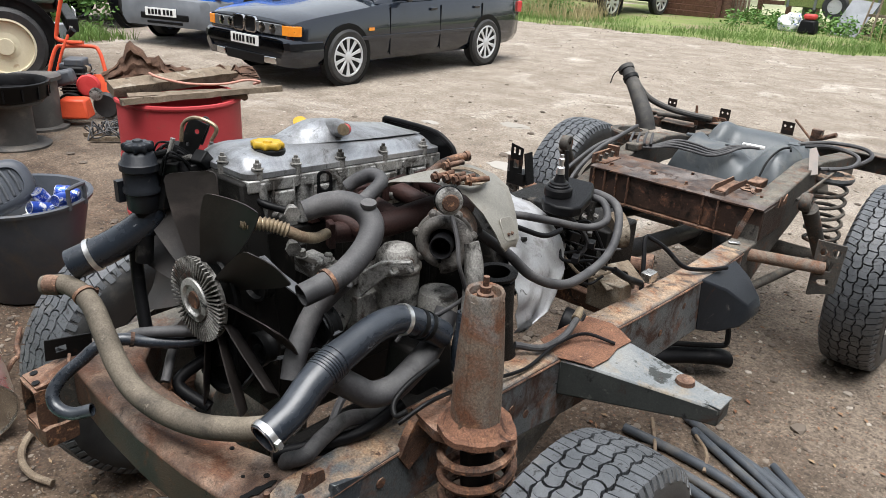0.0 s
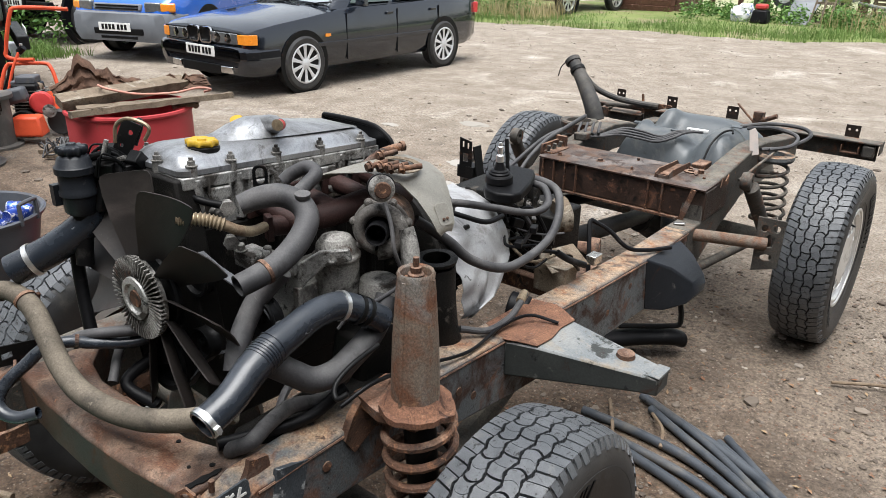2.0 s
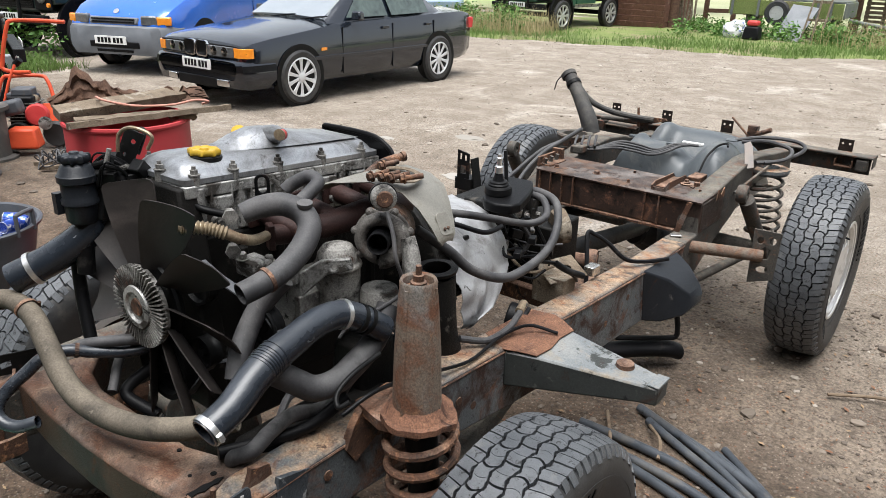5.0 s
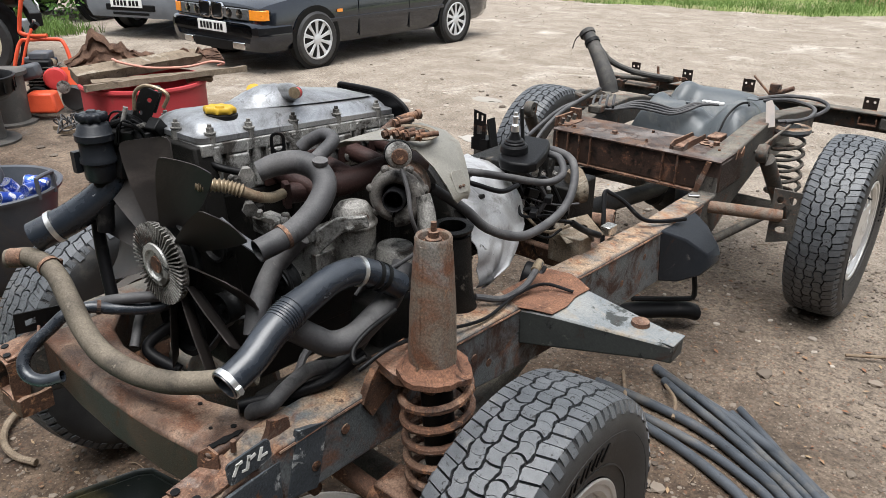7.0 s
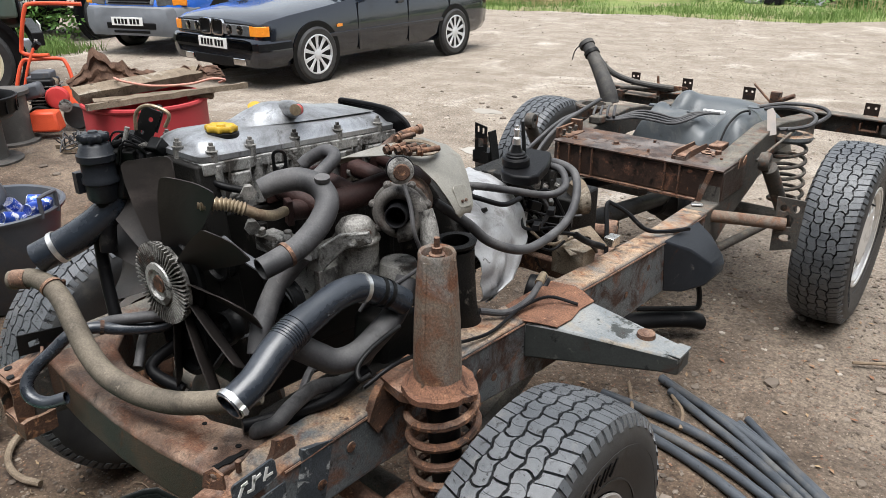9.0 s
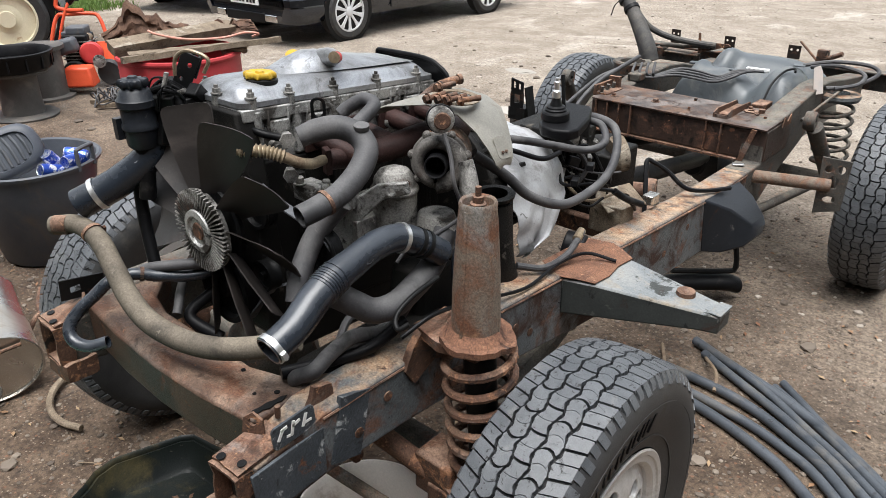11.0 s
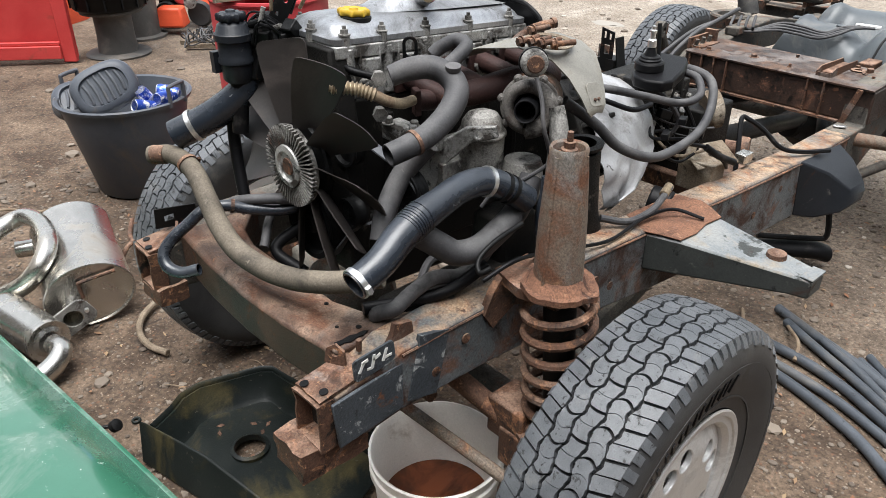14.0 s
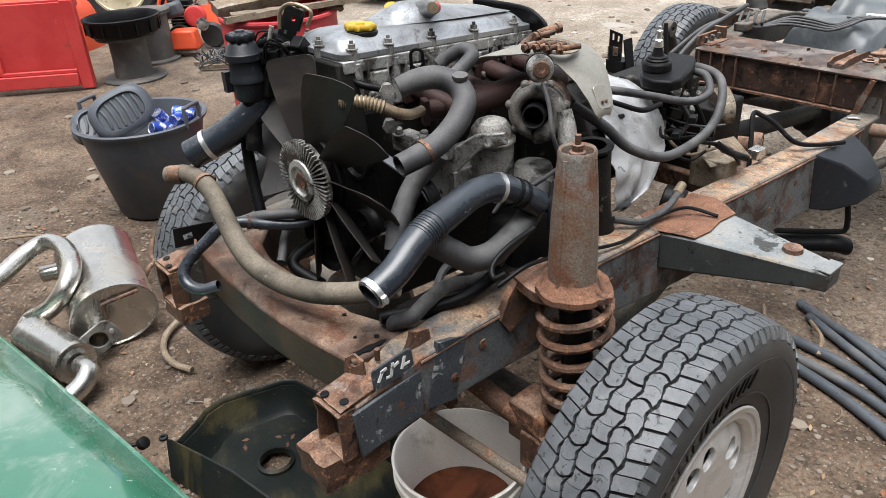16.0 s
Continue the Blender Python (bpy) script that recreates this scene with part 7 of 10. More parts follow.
for k in range(4):
    dy = 0.022 * k
    part("fuel_line", tube(B(), ((-0.30 + dy, 2.16 + dy, 0.90), (-0.275 + dy, 2.10 + dy, 0.865), (-0.22, 2.16 + dy, 0.845), (-0.16, 2.27 + dy, 0.845 + 0.3 * dy), (-0.07, 2.29 + dy, 0.842 + 0.3 * dy), (0.03, 2.28 + dy, 0.842 + 0.2 * dy), (0.09, 2.33 + dy, 0.862 + 0.3 * dy), (0.125 + dy, 2.44, 0.884)), 0.0062, 8), hose_rubber, tank)
part("line_clip", box(B(), (0.157, 2.455, 0.886), (0.10, 0.022, 0.014), Matrix.Rotation(0.1, 4, "Z")), surface("white_plastic", (0.7, 0.7, 0.68), (0.78, 0.78, 0.76), (0.5, 0.6), 0, 10, 200, 0.05), tank, "white plastic line clip", bevel=0.003)
# brown tray, stays and pin round the foot of the filler neck
bm = B()
rod(bm, (-0.455, 2.72, 0.885), (-0.19, 2.72, 0.905), 0.011, None, 10)
box(bm, (-0.335, 2.735, 0.835), (0.19, 0.008, 0.050))
box(bm, (-0.455, 2.73, 0.850), (0.05, 0.07, 0.045))
part("filler_bracket", ragged(bm, 0.003, 1), grimy_rail, chassis, "grimy bracket at the foot of the filler")
part("bracket_shelf", box(B(), (-0.335, 2.73, 0.862), (0.18, 0.055, 0.005), Matrix.Rotation(radians(12), 4, "X")), turret_mat, chassis)
part("bracket_ear", prism(B(), [(-0.59, 0.895), (-0.575, 0.905), (-0.53, 0.83), (-0.52, 0.79), (-0.575, 0.80)], 0.008, Matrix.Translation((0, 2.73, 0)) @ Matrix.Rotation(radians(90), 4, "X")), rust_mat, chassis)
part("bracket_pin", rod(B(), (-0.239, 2.72, 0.87), (-0.251, 2.72, 0.968), 0.010, 0.006, 10), rust_mat, chassis)
part("bracket_plate", prism(B(), [(-0.24, 0.868), (-0.09, 0.920), (-0.10, 0.928), (-0.18, 0.925), (-0.235, 0.90)], 0.010, Matrix.Translation((0, 2.735, 0)) @ Matrix.Rotation(radians(90), 4, "X")), rust_mat, chassis)
bm = B()
lathe(bm, ((0.05, 0.0), (0.085, 0.0), (0.095, 0.05), (0.09, 0.058), (0.062, 0.055), (0.055, 0.01)), 28, Matrix.Translation((-0.435, 2.39, 0.80)), True)
box(bm, (-0.35, 2.40, 0.815), (0.09, 0.14, 0.06))
part("rear_spring_cup", bm, grimy_rail, chassis, "rust-stained far spring cup")
for i, pts in enumerate((((0.30, 2.62, 0.90), (0.42, 2.66, 0.925), (0.55, 2.72, 0.915), (0.60, 2.68, 0.89), (0.55, 2.50, 0.865), (0.47, 2.40, 0.86)), ((0.34, 2.60, 0.90), (0.45, 2.60, 0.92), (0.56, 2.60, 0.90), (0.57, 2.50, 0.875), (0.50, 2.42, 0.86)),
                         ((-0.31, 1.60, 0.70), (-0.31, 1.70, 0.80), (-0.31, 1.86, 0.868), (-0.33, 2.05, 0.885), (-0.36, 2.3, 0.90)), ((-0.40, 1.60, 0.72), (-0.385, 1.75, 0.785), (-0.37, 1.95, 0.855), (-0.36, 2.15, 0.875), (-0.38, 2.35, 0.89)))):
    part("brake_hose", tube(B(), pts, 0.009, 8), hose_rubber, chassis)
bm = B()
prism(bm, [(-0.022, -0.06), (0.022, -0.06), (0.022, 0.03), (0.012, 0.055), (-0.018, 0.05)], 0.0015, axis_to((0.46, 2.30, 0.915), (0.75, -0.6, 0.2), 0.1))
tagged(part("paper_tag", bm, surface("tag_card", (0.45, 0.42, 0.40), (0.60, 0.50, 0.44), (0.7, 0.9), 0, 9, 200, 0.05)), "pale card tag tied to the rear of the rail", "tag")
bm = B()
rod(bm, (0.30, 2.86, 0.87), (0.18, 2.92, 0.95), 0.006, None, 8)
rod(bm, (0.30, 2.86, 0.88), (0.40, 2.84, 0.93), 0.012, None, 8)
box(bm, (0.31, 2.86, 0.90), (0.05, 0.03, 0.07))
part("handbrake_lever", bm, rust_mat, chassis, bevel=0.002)
part("tail_bracket", box(B(), (0.775, 3.19, 0.752), (0.055, 0.05, 0.06)), grimy_rail, chassis, bevel=0.008)

# ---- things standing round the chassis ----
# plastic tub with lid and cans
tub_mat = surface("dusty_tub_plastic", (0.050, 0.056, 0.068), (0.080, 0.087, 0.100), (0.32, 0.5), 0, 4, 220, 0.12, (((0.13, 0.105, 0.08), 3, 0.55, 0.78, 0.9, 0),))
tub = thing("plastic_tub", "big dark grey plastic tub with handles, holding a lid and cans", "tub", (-2.36, 0.17, 0))
bm = lathe(B(), ((0.0, 0.0), (0.19, 0.0), (0.205, 0.012), (0.30, 0.462), (0.318, 0.468), (0.322, 0.482), (0.312, 0.488), (0.298, 0.482), (0.199, 0.02), (0.0, 0.02)), 56)
part("tub_body", bm, tub_mat, tub, local=True, sharp=50)
for a in (radians(-150), radians(30)):
    bm = B()
    c, s = math.cos(a), math.sin(a)
    tube(bm, [(0.31 * c - o * s, 0.31 * s + o * c, z) for o, z in ((-0.055, 0.46), (-0.055, 0.545), (-0.045, 0.558), (0.045, 0.558), (0.055, 0.545), (0.055, 0.46))], 0.010, 8, 2)
    part("tub_handle", bm, bin_mat, tub, local=True)
lid = thing("tub_lid", "oval ribbed grey plastic cover standing on edge in the tub", "cover", (-2.42, 0.12, 0.36))


def oval(w, h, z, n=40, power=2.8):
    """A soft-cornered oval at height z."""
    out = []
    for k in range(n):
        a = 2 * math.pi * k / n
        c, si = math.cos(a), math.sin(a)
        out.append((w * math.copysign(abs(c) ** (2 / power), c), h * math.copysign(abs(si) ** (2 / power), si), z))
    return out


part("cover_shell", loops(B(), [oval(w, h, z) for w, h, z in ((0.100, 0.070, -0.03), (0.150, 0.112, -0.03), (0.156, 0.118, -0.015), (0.150, 0.112, 0.006), (0.132, 0.096, 0.020), (0.112, 0.078, 0.022), (0.108, 0.074, 0.008), (0.03, 0.02, 0.010))]), tub_mat, lid, local=True, sharp=50)
for k in range(6):
    x = -0.080 + 0.032 * k
    w = 0.070 * math.sqrt(1 - (x / 0.115) ** 2)
    part("cover_rib", tube(B(), ((x, -w, 0.010), (x + 0.006, 0, 0.016), (x, w, 0.010)), 0.007, 8, 4), bin_mat, lid, local=True)


def facing(p, normal, along):
    """A pose with z along normal and x near along."""
    n = Vector(normal).normalized()
    x = (Vector(along) - n * Vector(along).dot(n)).normalized()
    y = n.cross(x)
    return Matrix(((x.x, y.x, n.x, p[0]), (x.y, y.y, n.y, p[1]), (x.z, y.z, n.z, p[2]), (0, 0, 0, 1)))


lid.matrix_basis = facing((-2.34, 0.08, 0.535), (0.80, -0.38, 0.45), (0.62, 0.62, 0.55))
copy_thing(lid, facing((-2.47, 0.02, 0.465), (0.55, -0.25, 0.8), (0.62, 0.72, 0.45)))
blue_can = surface("blue_printed_can", (0.02, 0.05, 0.28), (0.04, 0.10, 0.45), (0.25, 0.4), 0.5, 18, 60, 0.05, (((0.75, 0.76, 0.8), 22, 0.52, 0.58, 0.35, 0.6),))
for x, y, z, rx, rz in ((-2.26, 0.24, 0.475, 35, 20), (-2.22, 0.31, 0.465, 80, 30), (-2.28, 0.36, 0.470, 75, -40), (-2.33, 0.38, 0.45, 85, 70), (-2.20, 0.20, 0.45, 70, 10)):
    can = thing("drink_can", "crushed blue and white drink can in the tub", "can", (x, y, z), group="cans in the tub")
    can.matrix_basis = pose(x, y, z, rx, 0, rz)
    bm = lathe(B(), ((0.0, -0.055), (0.024, -0.055), (0.032, -0.046), (0.033, 0.0), (0.031, 0.04), (0.027, 0.052)), 20)
    part("can_wall", bm, blue_can, can, local=True)
    part("can_top", lathe(B(), ((0.027, 0.052), (0.026, 0.055), (0.024, 0.051), (0.0, 0.05)), 20), bright_steel, can, local=True)
white_bag = surface("white_rubbish", (0.62, 0.62, 0.62), (0.75, 0.75, 0.74), (0.5, 0.7), 0, 20, 100, 0.4, (((0.08, 0.14, 0.4), 14, 0.55, 0.62, 0.5, 0),))
bm = bmesh.new()
bmesh.ops.create_icosphere(bm, subdivisions=3, radius=0.125)
for v in bm.verts:
    d = 0.05 * noise.noise(v.co * 18) + 0.03 * noise.noise(v.co * 40)
    v.co = Vector((v.co.x * 1.3, v.co.y * 1.3, v.co.z * 0.35)) * (1 + 3 * d) + Vector((-2.28, 0.22, 0.34))
tagged(part("rubbish", bm, white_bag), "crumpled white and blue packaging filling the tub", "rubbish")

# red oil drum with timber
drum = thing("oil_drum", "faded red steel oil drum with timber laid across", "drum", (-2.22, 0.95, 0))
bm = lathe(B(), ((0.0, 0.0), (0.298, 0.0), (0.304, 0.012), (0.300, 0.03), (0.300, 0.872), (0.294, 0.872), (0.294, 0.60), (0.294, 0.05), (0.0, 0.05)), 64)
part("drum_wall", bm, drum_red, drum, local=True, sharp=50)
for z in (0.295, 0.585):
    part("rolling_hoop", lathe(B(), ((0.2995, z - 0.018), (0.306, z - 0.008), (0.306, z + 0.008), (0.2995, z + 0.018)), 64, None, True), drum_red, drum, local=True)
part("drum_rim", lathe(B(), ((0.298, 0.862), (0.307, 0.866), (0.310, 0.875), (0.307, 0.886), (0.299, 0.889), (0.292, 0.884), (0.2915, 0.870)), 64, None, True), drum_red, drum, "rolled drum rim", local=True)


def plank(bm, a, b, w, h, twist=0.0, rough=0.006, seed=0.0):
    """A weathered board from a to b."""
    a, b = Vector(a), Vector(b)
    d = (b - a).normalized()
    side = d.cross(Vector((0, 0, 1))).normalized()
    side = Matrix.Rotation(twist, 3, d) @ side
    up = side.cross(d)
    rings = []
    n = 14
    for i in range(n + 1):
        p = a + (b - a) * (i / n)
        j = [rough * noise.noise((i * 0.8 + seed, k * 3.1, seed)) for k in range(6)]
        rings.append([p + side * (w / 2 + j[0]) + up * (h / 2 + j[1]), p - side * (w / 2 + j[2]) + up * (h / 2 + j[3]), p - side * (w / 2 + j[2]) - up * (h / 2 + j[4]), p + side * (w / 2 + j[0]) - up * (h / 2 + j[5])])
    return loops(bm, rings)


for a, b, w, h, tw, sd in (((-2.37, 0.67, 0.918), (-2.27, 1.31, 0.955), 0.10, 0.05, 0.25, 1.0), ((-2.13, 0.60, 0.905), (-1.90, 1.34, 0.93), 0.075, 0.028, -0.15, 4.0), ((-2.45, 0.74, 0.905), (-2.33, 1.30, 0.935), 0.08, 0.04, 0.1, 7.0), ((-2.26, 0.70, 0.897), (-2.05, 1.24, 0.90), 0.09, 0.02, 0.0, 9.0)):
    tagged(part("timber", plank(B(), a, b, w, h, tw, 0.005, sd), old_wood), "split weathered grey timber lying across the drum", "plank", "timber on the drum")
bm = B()
grid = []
for i in range(41):
    row = []
    for j in range(14):
        u, v = i / 40, j / 13
        peak = 0.155 * math.exp(-abs((u - 0.20) / (0.10 if u < 0.2 else 0.17)) ** 1.4) + 0.055 + 0.024 * noise.noise((i * 0.9, 0, 5)) + 0.030 * noise.noise((i * 2.3, 1, 5))
        p = Vector((-2.62 + 0.46 * u, 0.78 + 0.62 * u, 0.878 + 0.06 * u + v * peak))
        d = 0.035 * noise.noise((i * 0.28, j * 0.4, 2.0)) + 0.012 * noise.noise((i * 0.9, j * 1.2, 7.0))
        row.append(p + Vector((-0.8 * d - 0.06 * v, 0.6 * d, 0.4 * d * v)))
    grid.append(row)
rings = [r + [p + Vector((0.018, -0.014, 0)) for p in r[::-1]] for r in grid]
loops(bm, rings)
tagged(part("bark_slab", bm, bark), "jagged rusty brown slab of bark on the drum", "bark")
wire_red = surface("pink_copper_wire", (0.45, 0.20, 0.15), (0.55, 0.30, 0.24), (0.4, 0.6), 0.2, 20, 200, 0.1)
bm = tube(B(), ((-2.36, 0.90, 0.965), (-2.33, 0.86, 0.985), (-2.28, 0.88, 0.97), (-2.18, 0.98, 0.945), (-2.08, 1.12, 0.945), (-2.02, 1.22, 0.965), (-1.99, 1.28, 0.955), (-2.02, 1.26, 0.94)), 0.006, 8)
tagged(part("copper_wire", bm, wire_red), "pinkish copper wire looped over the timber", "wire")
bm = tube(B(), ((-2.01, 1.06, 0.895), (-1.985, 1.10, 0.905), (-1.97, 1.16, 0.90), (-1.985, 1.18, 0.885)), 0.018, 8)
tagged(part("drum_rag", bm, old_wood), "pale rag on the drum's rim", "rag")

# cable reels
reel_mat = surface("dark_reel_plastic", (0.05, 0.048, 0.045), (0.085, 0.08, 0.075), (0.5, 0.7), 0, 5, 150, 0.15, (((0.16, 0.14, 0.12), 5, 0.52, 0.75, 0.9, 0),))
reel = thing("cable_reel", "dusty black plastic cable reel standing on its flange", "cable reel", (-4.98, 1.08, 0))
part("lower_flange", lathe(B(), ((0.0, 0.0), (0.25, 0.0), (0.255, 0.02), (0.24, 0.03), (0.17, 0.035), (0.0, 0.035)), 40), reel_mat, reel, local=True)
part("reel_core", lathe(B(), ((0.155, 0.03), (0.145, 0.16), (0.145, 0.30), (0.16, 0.345), (0.0, 0.345)), 36), reel_mat, reel, local=True)
part("upper_flange", lathe(B(), ((0.0, 0.345), (0.235, 0.345), (0.24, 0.36), (0.235, 0.375), (0.0, 0.375)), 40), reel_mat, reel, local=True)
basin = thing("black_basin", "shallow black plastic basin resting on the cable reel", "basin", (-4.98, 1.08, 0.375))
part("basin_wall", lathe(B(), ((0.0, 0.0), (0.26, 0.0), (0.28, 0.02), (0.29, 0.11), (0.30, 0.12), (0.30, 0.135), (0.285, 0.14), (0.27, 0.125), (0.26, 0.05), (0.0, 0.05)), 44), plastic, basin, local=True, sharp=50)
for k in range(14):
    a = 2 * math.pi * k / 14
    part("basin_rib", box(B(), (0.288 * math.cos(a), 0.288 * math.sin(a), 0.065), (0.012, 0.012, 0.09), Matrix.Rotation(a, 4, "Z")), plastic, basin, local=True)
reel2 = thing("cable_reel", "grey cable reel half hidden behind another", "cable reel", (-5.47, 1.45, 0))
part("reel_core", lathe(B(), ((0.24, 0.0), (0.24, 0.02), (0.19, 0.03), (0.185, 0.40), (0.22, 0.41), (0.22, 0.44), (0.0, 0.44)), 32), reel_mat, reel2, local=True)

# rotary tiller
tiller = thing("rotary_tiller", "orange-red walk-behind rotary tiller with bent handlebars", "tiller", (-5.55, 1.88, 0))
part("handlebar", tube(B(), ((-5.859, 1.719, 0.30), (-5.862, 1.79, 0.50), (-5.860, 1.845, 0.595), (-5.82, 1.90, 0.605), (-5.72, 2.10, 0.600), (-5.66, 2.13, 0.56), (-5.60, 2.13, 0.45), (-5.535, 2.117, 0.30)), 0.017, 10), orange, tiller, "bent orange handlebar")
part("handlebar_stem", tube(B(), ((-5.694, 2.009, 0.643), (-5.80, 1.93, 0.640), (-5.875, 1.862, 0.665), (-5.882, 1.87, 0.73), (-5.865, 1.90, 0.88), (-5.848, 1.945, 1.03), (-5.83, 1.98, 1.075), (-5.70, 2.12, 1.08), (-5.52, 2.30, 1.07)), 0.018, 10), orange, tiller, "tall bent handlebar")
part("control_stem", tube(B(), ((-5.818, 1.769, 0.30), (-5.815, 1.86, 0.55), (-5.813, 1.966, 0.749)), 0.013, 10), orange, tiller)
part("throttle_grip", tube(B(), ((-5.83, 1.95, 0.70), (-5.79, 1.98, 0.745)), 0.030, 10, 1), plastic, tiller)
part("throttle_tip", rod(B(), (-5.813, 1.966, 0.74), (-5.811, 1.972, 0.775), 0.014, None, 10), bright_steel, tiller)
TURN = Matrix.Rotation(radians(48), 4, "Z")
part("tiller_engine", box(B(), (-5.66, 1.90, 0.33), (0.22, 0.22, 0.26), TURN), plastic, tiller, "black air-cooled engine", bevel=0.02)
part("engine_cowl", box(B(), (-5.68, 1.92, 0.485), (0.17, 0.16, 0.07), TURN), bin_mat, tiller, bevel=0.015)
part("air_filter", box(B(), (-5.72, 1.86, 0.445), (0.12, 0.10, 0.06), TURN), bin_mat, tiller, bevel=0.01)
for k in range(6):
    part("cooling_fin", box(B(), (-5.655, 1.905, 0.25 + 0.03 * k), (0.245, 0.245, 0.008), TURN), dirty_alloy, tiller)
part("carburettor", lathe(B(), ((0.03, 0), (0.035, 0.01), (0.035, 0.04), (0.02, 0.05), (0, 0.05)), 16, axis_to((-5.60, 1.98, 0.42), (0.6, -0.6, 0.3))), old_wood, tiller)
part("tiller_tank", box(B(), (-5.56, 1.67, 0.37), (0.34, 0.12, 0.13), TURN @ Matrix.Rotation(radians(-14), 4, "Y")), bin_mat, tiller, "dark plastic tank", bevel=0.03)
part("tine_guard", box(B(), (-5.37, 1.735, 0.15), (0.26, 0.20, 0.17), TURN, 0.80), orange, tiller, "orange pressed guard", bevel=0.02)
part("side_shield", prism(B(), [(-0.15, -0.08), (0.17, -0.10), (0.15, 0.06), (0.09, 0.11), (-0.11, 0.10)], 0.02, axis_to((-5.535, 2.09, 0.27), (0.62, -0.70, 0.35))), orange, tiller, "orange side shield", bevel=0.004)
part("starter_cover", lathe(B(), ((0.10, 0), (0.10, 0.03), (0.085, 0.05), (0.04, 0.055), (0, 0.05)), 24, axis_to((-5.50, 1.93, 0.30), (0.75, -0.6, 0.1))), red_paint, tiller)
part("drive_disc", lathe(B(), ((0.0, 0.0), (0.055, 0.0), (0.058, 0.012), (0.02, 0.022), (0.0, 0.022)), 24, axis_to((-5.40, 1.94, 0.24), (0.75, -0.6, 0.1))), dirty_alloy, tiller)
part("tiller_wheel", lathe(B(), ((0.0, -0.03), (0.05, -0.03), (0.10, -0.04), (0.12, 0.0), (0.10, 0.04), (0.05, 0.03), (0.0, 0.03)), 24, axis_to((-5.44, 2.04, 0.12), (0.7, -0.7, 0))), rubber, tiller)
part("tiller_wheel", lathe(B(), ((0.05, -0.04), (0.11, -0.04), (0.12, 0.0), (0.11, 0.04), (0.05, 0.04)), 24, axis_to((-5.60, 1.80, 0.12), (0.7, -0.7, 0)), True), rubber, tiller)
# tangle of wire beside the reels
bm = B()
rnd = random.Random(5)
for k in range(9):
    c = Vector((-4.75 + rnd.uniform(-0.1, 0.1), 1.75 + rnd.uniform(-0.15, 0.15), 0.04))
    r = rnd.uniform(0.06, 0.16)
    tube(bm, [c + Vector((r * math.cos(a) * rnd.uniform(0.7, 1.2), r * math.sin(a) * rnd.uniform(0.7, 1.2), 0.05 + 0.05 * math.sin(3 * a + k))) for a in np.linspace(0, 6.0, 10)], 0.006, 6, 4)
tagged(part("wire_tangle", bm, hose_rubber), "tangle of old grey wire on the ground", "wire", "", "stuff")
for a, b in (((-4.75, 1.55, 0.03), (-4.35, 2.05, 0.04)), ((-4.95, 1.60, 0.02), (-4.55, 1.95, 0.03))):
    tagged(part("batten", plank(B(), a, b, 0.04, 0.03, 0, 0.004, 3.0), old_wood), "pale wooden batten on the ground", "batten", "battens by the reels")

# red tailgate leaning upright
gate = thing("red_tailgate", "red-painted pressed steel truck tailgate standing on edge", "tailgate", (-5.3, 0.2, 0))
d = Vector((0.585, 0.81, 0))
nrm = Vector((0.81, -0.585, 0))
o = Vector((-4.90, 0.72, 0.02))
def gate_box(u0, u1, z0, z1, thick, out):
    bm = B()
    c = o - d * ((u0 + u1) / 2) + nrm * out + Vector((0, 0, (z0 + z1) / 2)) - nrm * 0.10 * ((z0 + z1) / 2 / 0.65)
    return box(bm, c, (u1 - u0, thick, z1 - z0), Matrix.Rotation(math.atan2(d.y, d.x), 4, "Z"))
part("gate_panel", gate_box(0.0, 1.9, 0.03, 0.66, 0.02, 0.0), red_paint, gate, bevel=0.004)
for u0, u1, z0, z1, t, out in ((0.0, 0.10, 0.0, 0.68, 0.05, 0.03), (0.0, 1.9, 0.62, 0.68, 0.05, 0.02), (0.10, 1.9, 0.03, 0.13, 0.04, 0.022), (0.66, 0.74, 0.13, 0.62, 0.035, 0.02), (1.30, 1.38, 0.13, 0.62, 0.035, 0.02), (0.10, 0.66, 0.13, 0.16, 0.03, 0.02), (0.74, 1.30, 0.13, 0.16, 0.03, 0.02), (0.12, 0.64, 0.57, 0.60, 0.028, 0.018)):
    part("gate_rib", gate_box(u0, u1, z0, z1, t, out), red_paint, gate, bevel=0.006)

# orange machine cover and old wheel behind the tailgate
cov = thing("machine_cover", "orange moulded machine cover lying behind the tailgate", "machine cover", (-6.85, 0.82, 0))
bm = B()
loops(bm, [[Vector((-6.75, 0.80, 0)) + Matrix.Rotation(radians(35), 3, "Z") @ Vector((x, y, z)) for x, y, z in rounded(-0.55 * k, 0.55 * k, -0.4 * k, 0.4 * k, z, 0.12 * k, 5)] for k, z in ((1.0, 0.0), (1.0, 0.28), (0.93, 0.40), (0.80, 0.50), (0.4, 0.56))])
part("cover_shell", bm, orange, cov, sharp=60)
bm = B()
for k in range(5):
    box(bm, Vector((-6.47 + 0.05 * k, 0.60 + 0.07 * k, 0.42)), (0.02, 0.05, 0.16), Matrix.Rotation(radians(35), 4, "Z"))
part("cover_vent", bm, bin_mat, cov, kind="stuff")

# exhaust silencers on the ground
sil = thing("exhaust_silencer", "new stainless steel exhaust silencer box lying on the ground", "silencer", (-1.43, -0.41, 0))
ax2 = Vector((0.97, -0.21, -0.03)).normalized()
sd = Vector((0.21, 0.97, 0.05)).normalized()
up = Vector((0, 0, 1))
c0 = Vector((-1.51, -0.415, 0.135))
bm = B()
rings = []
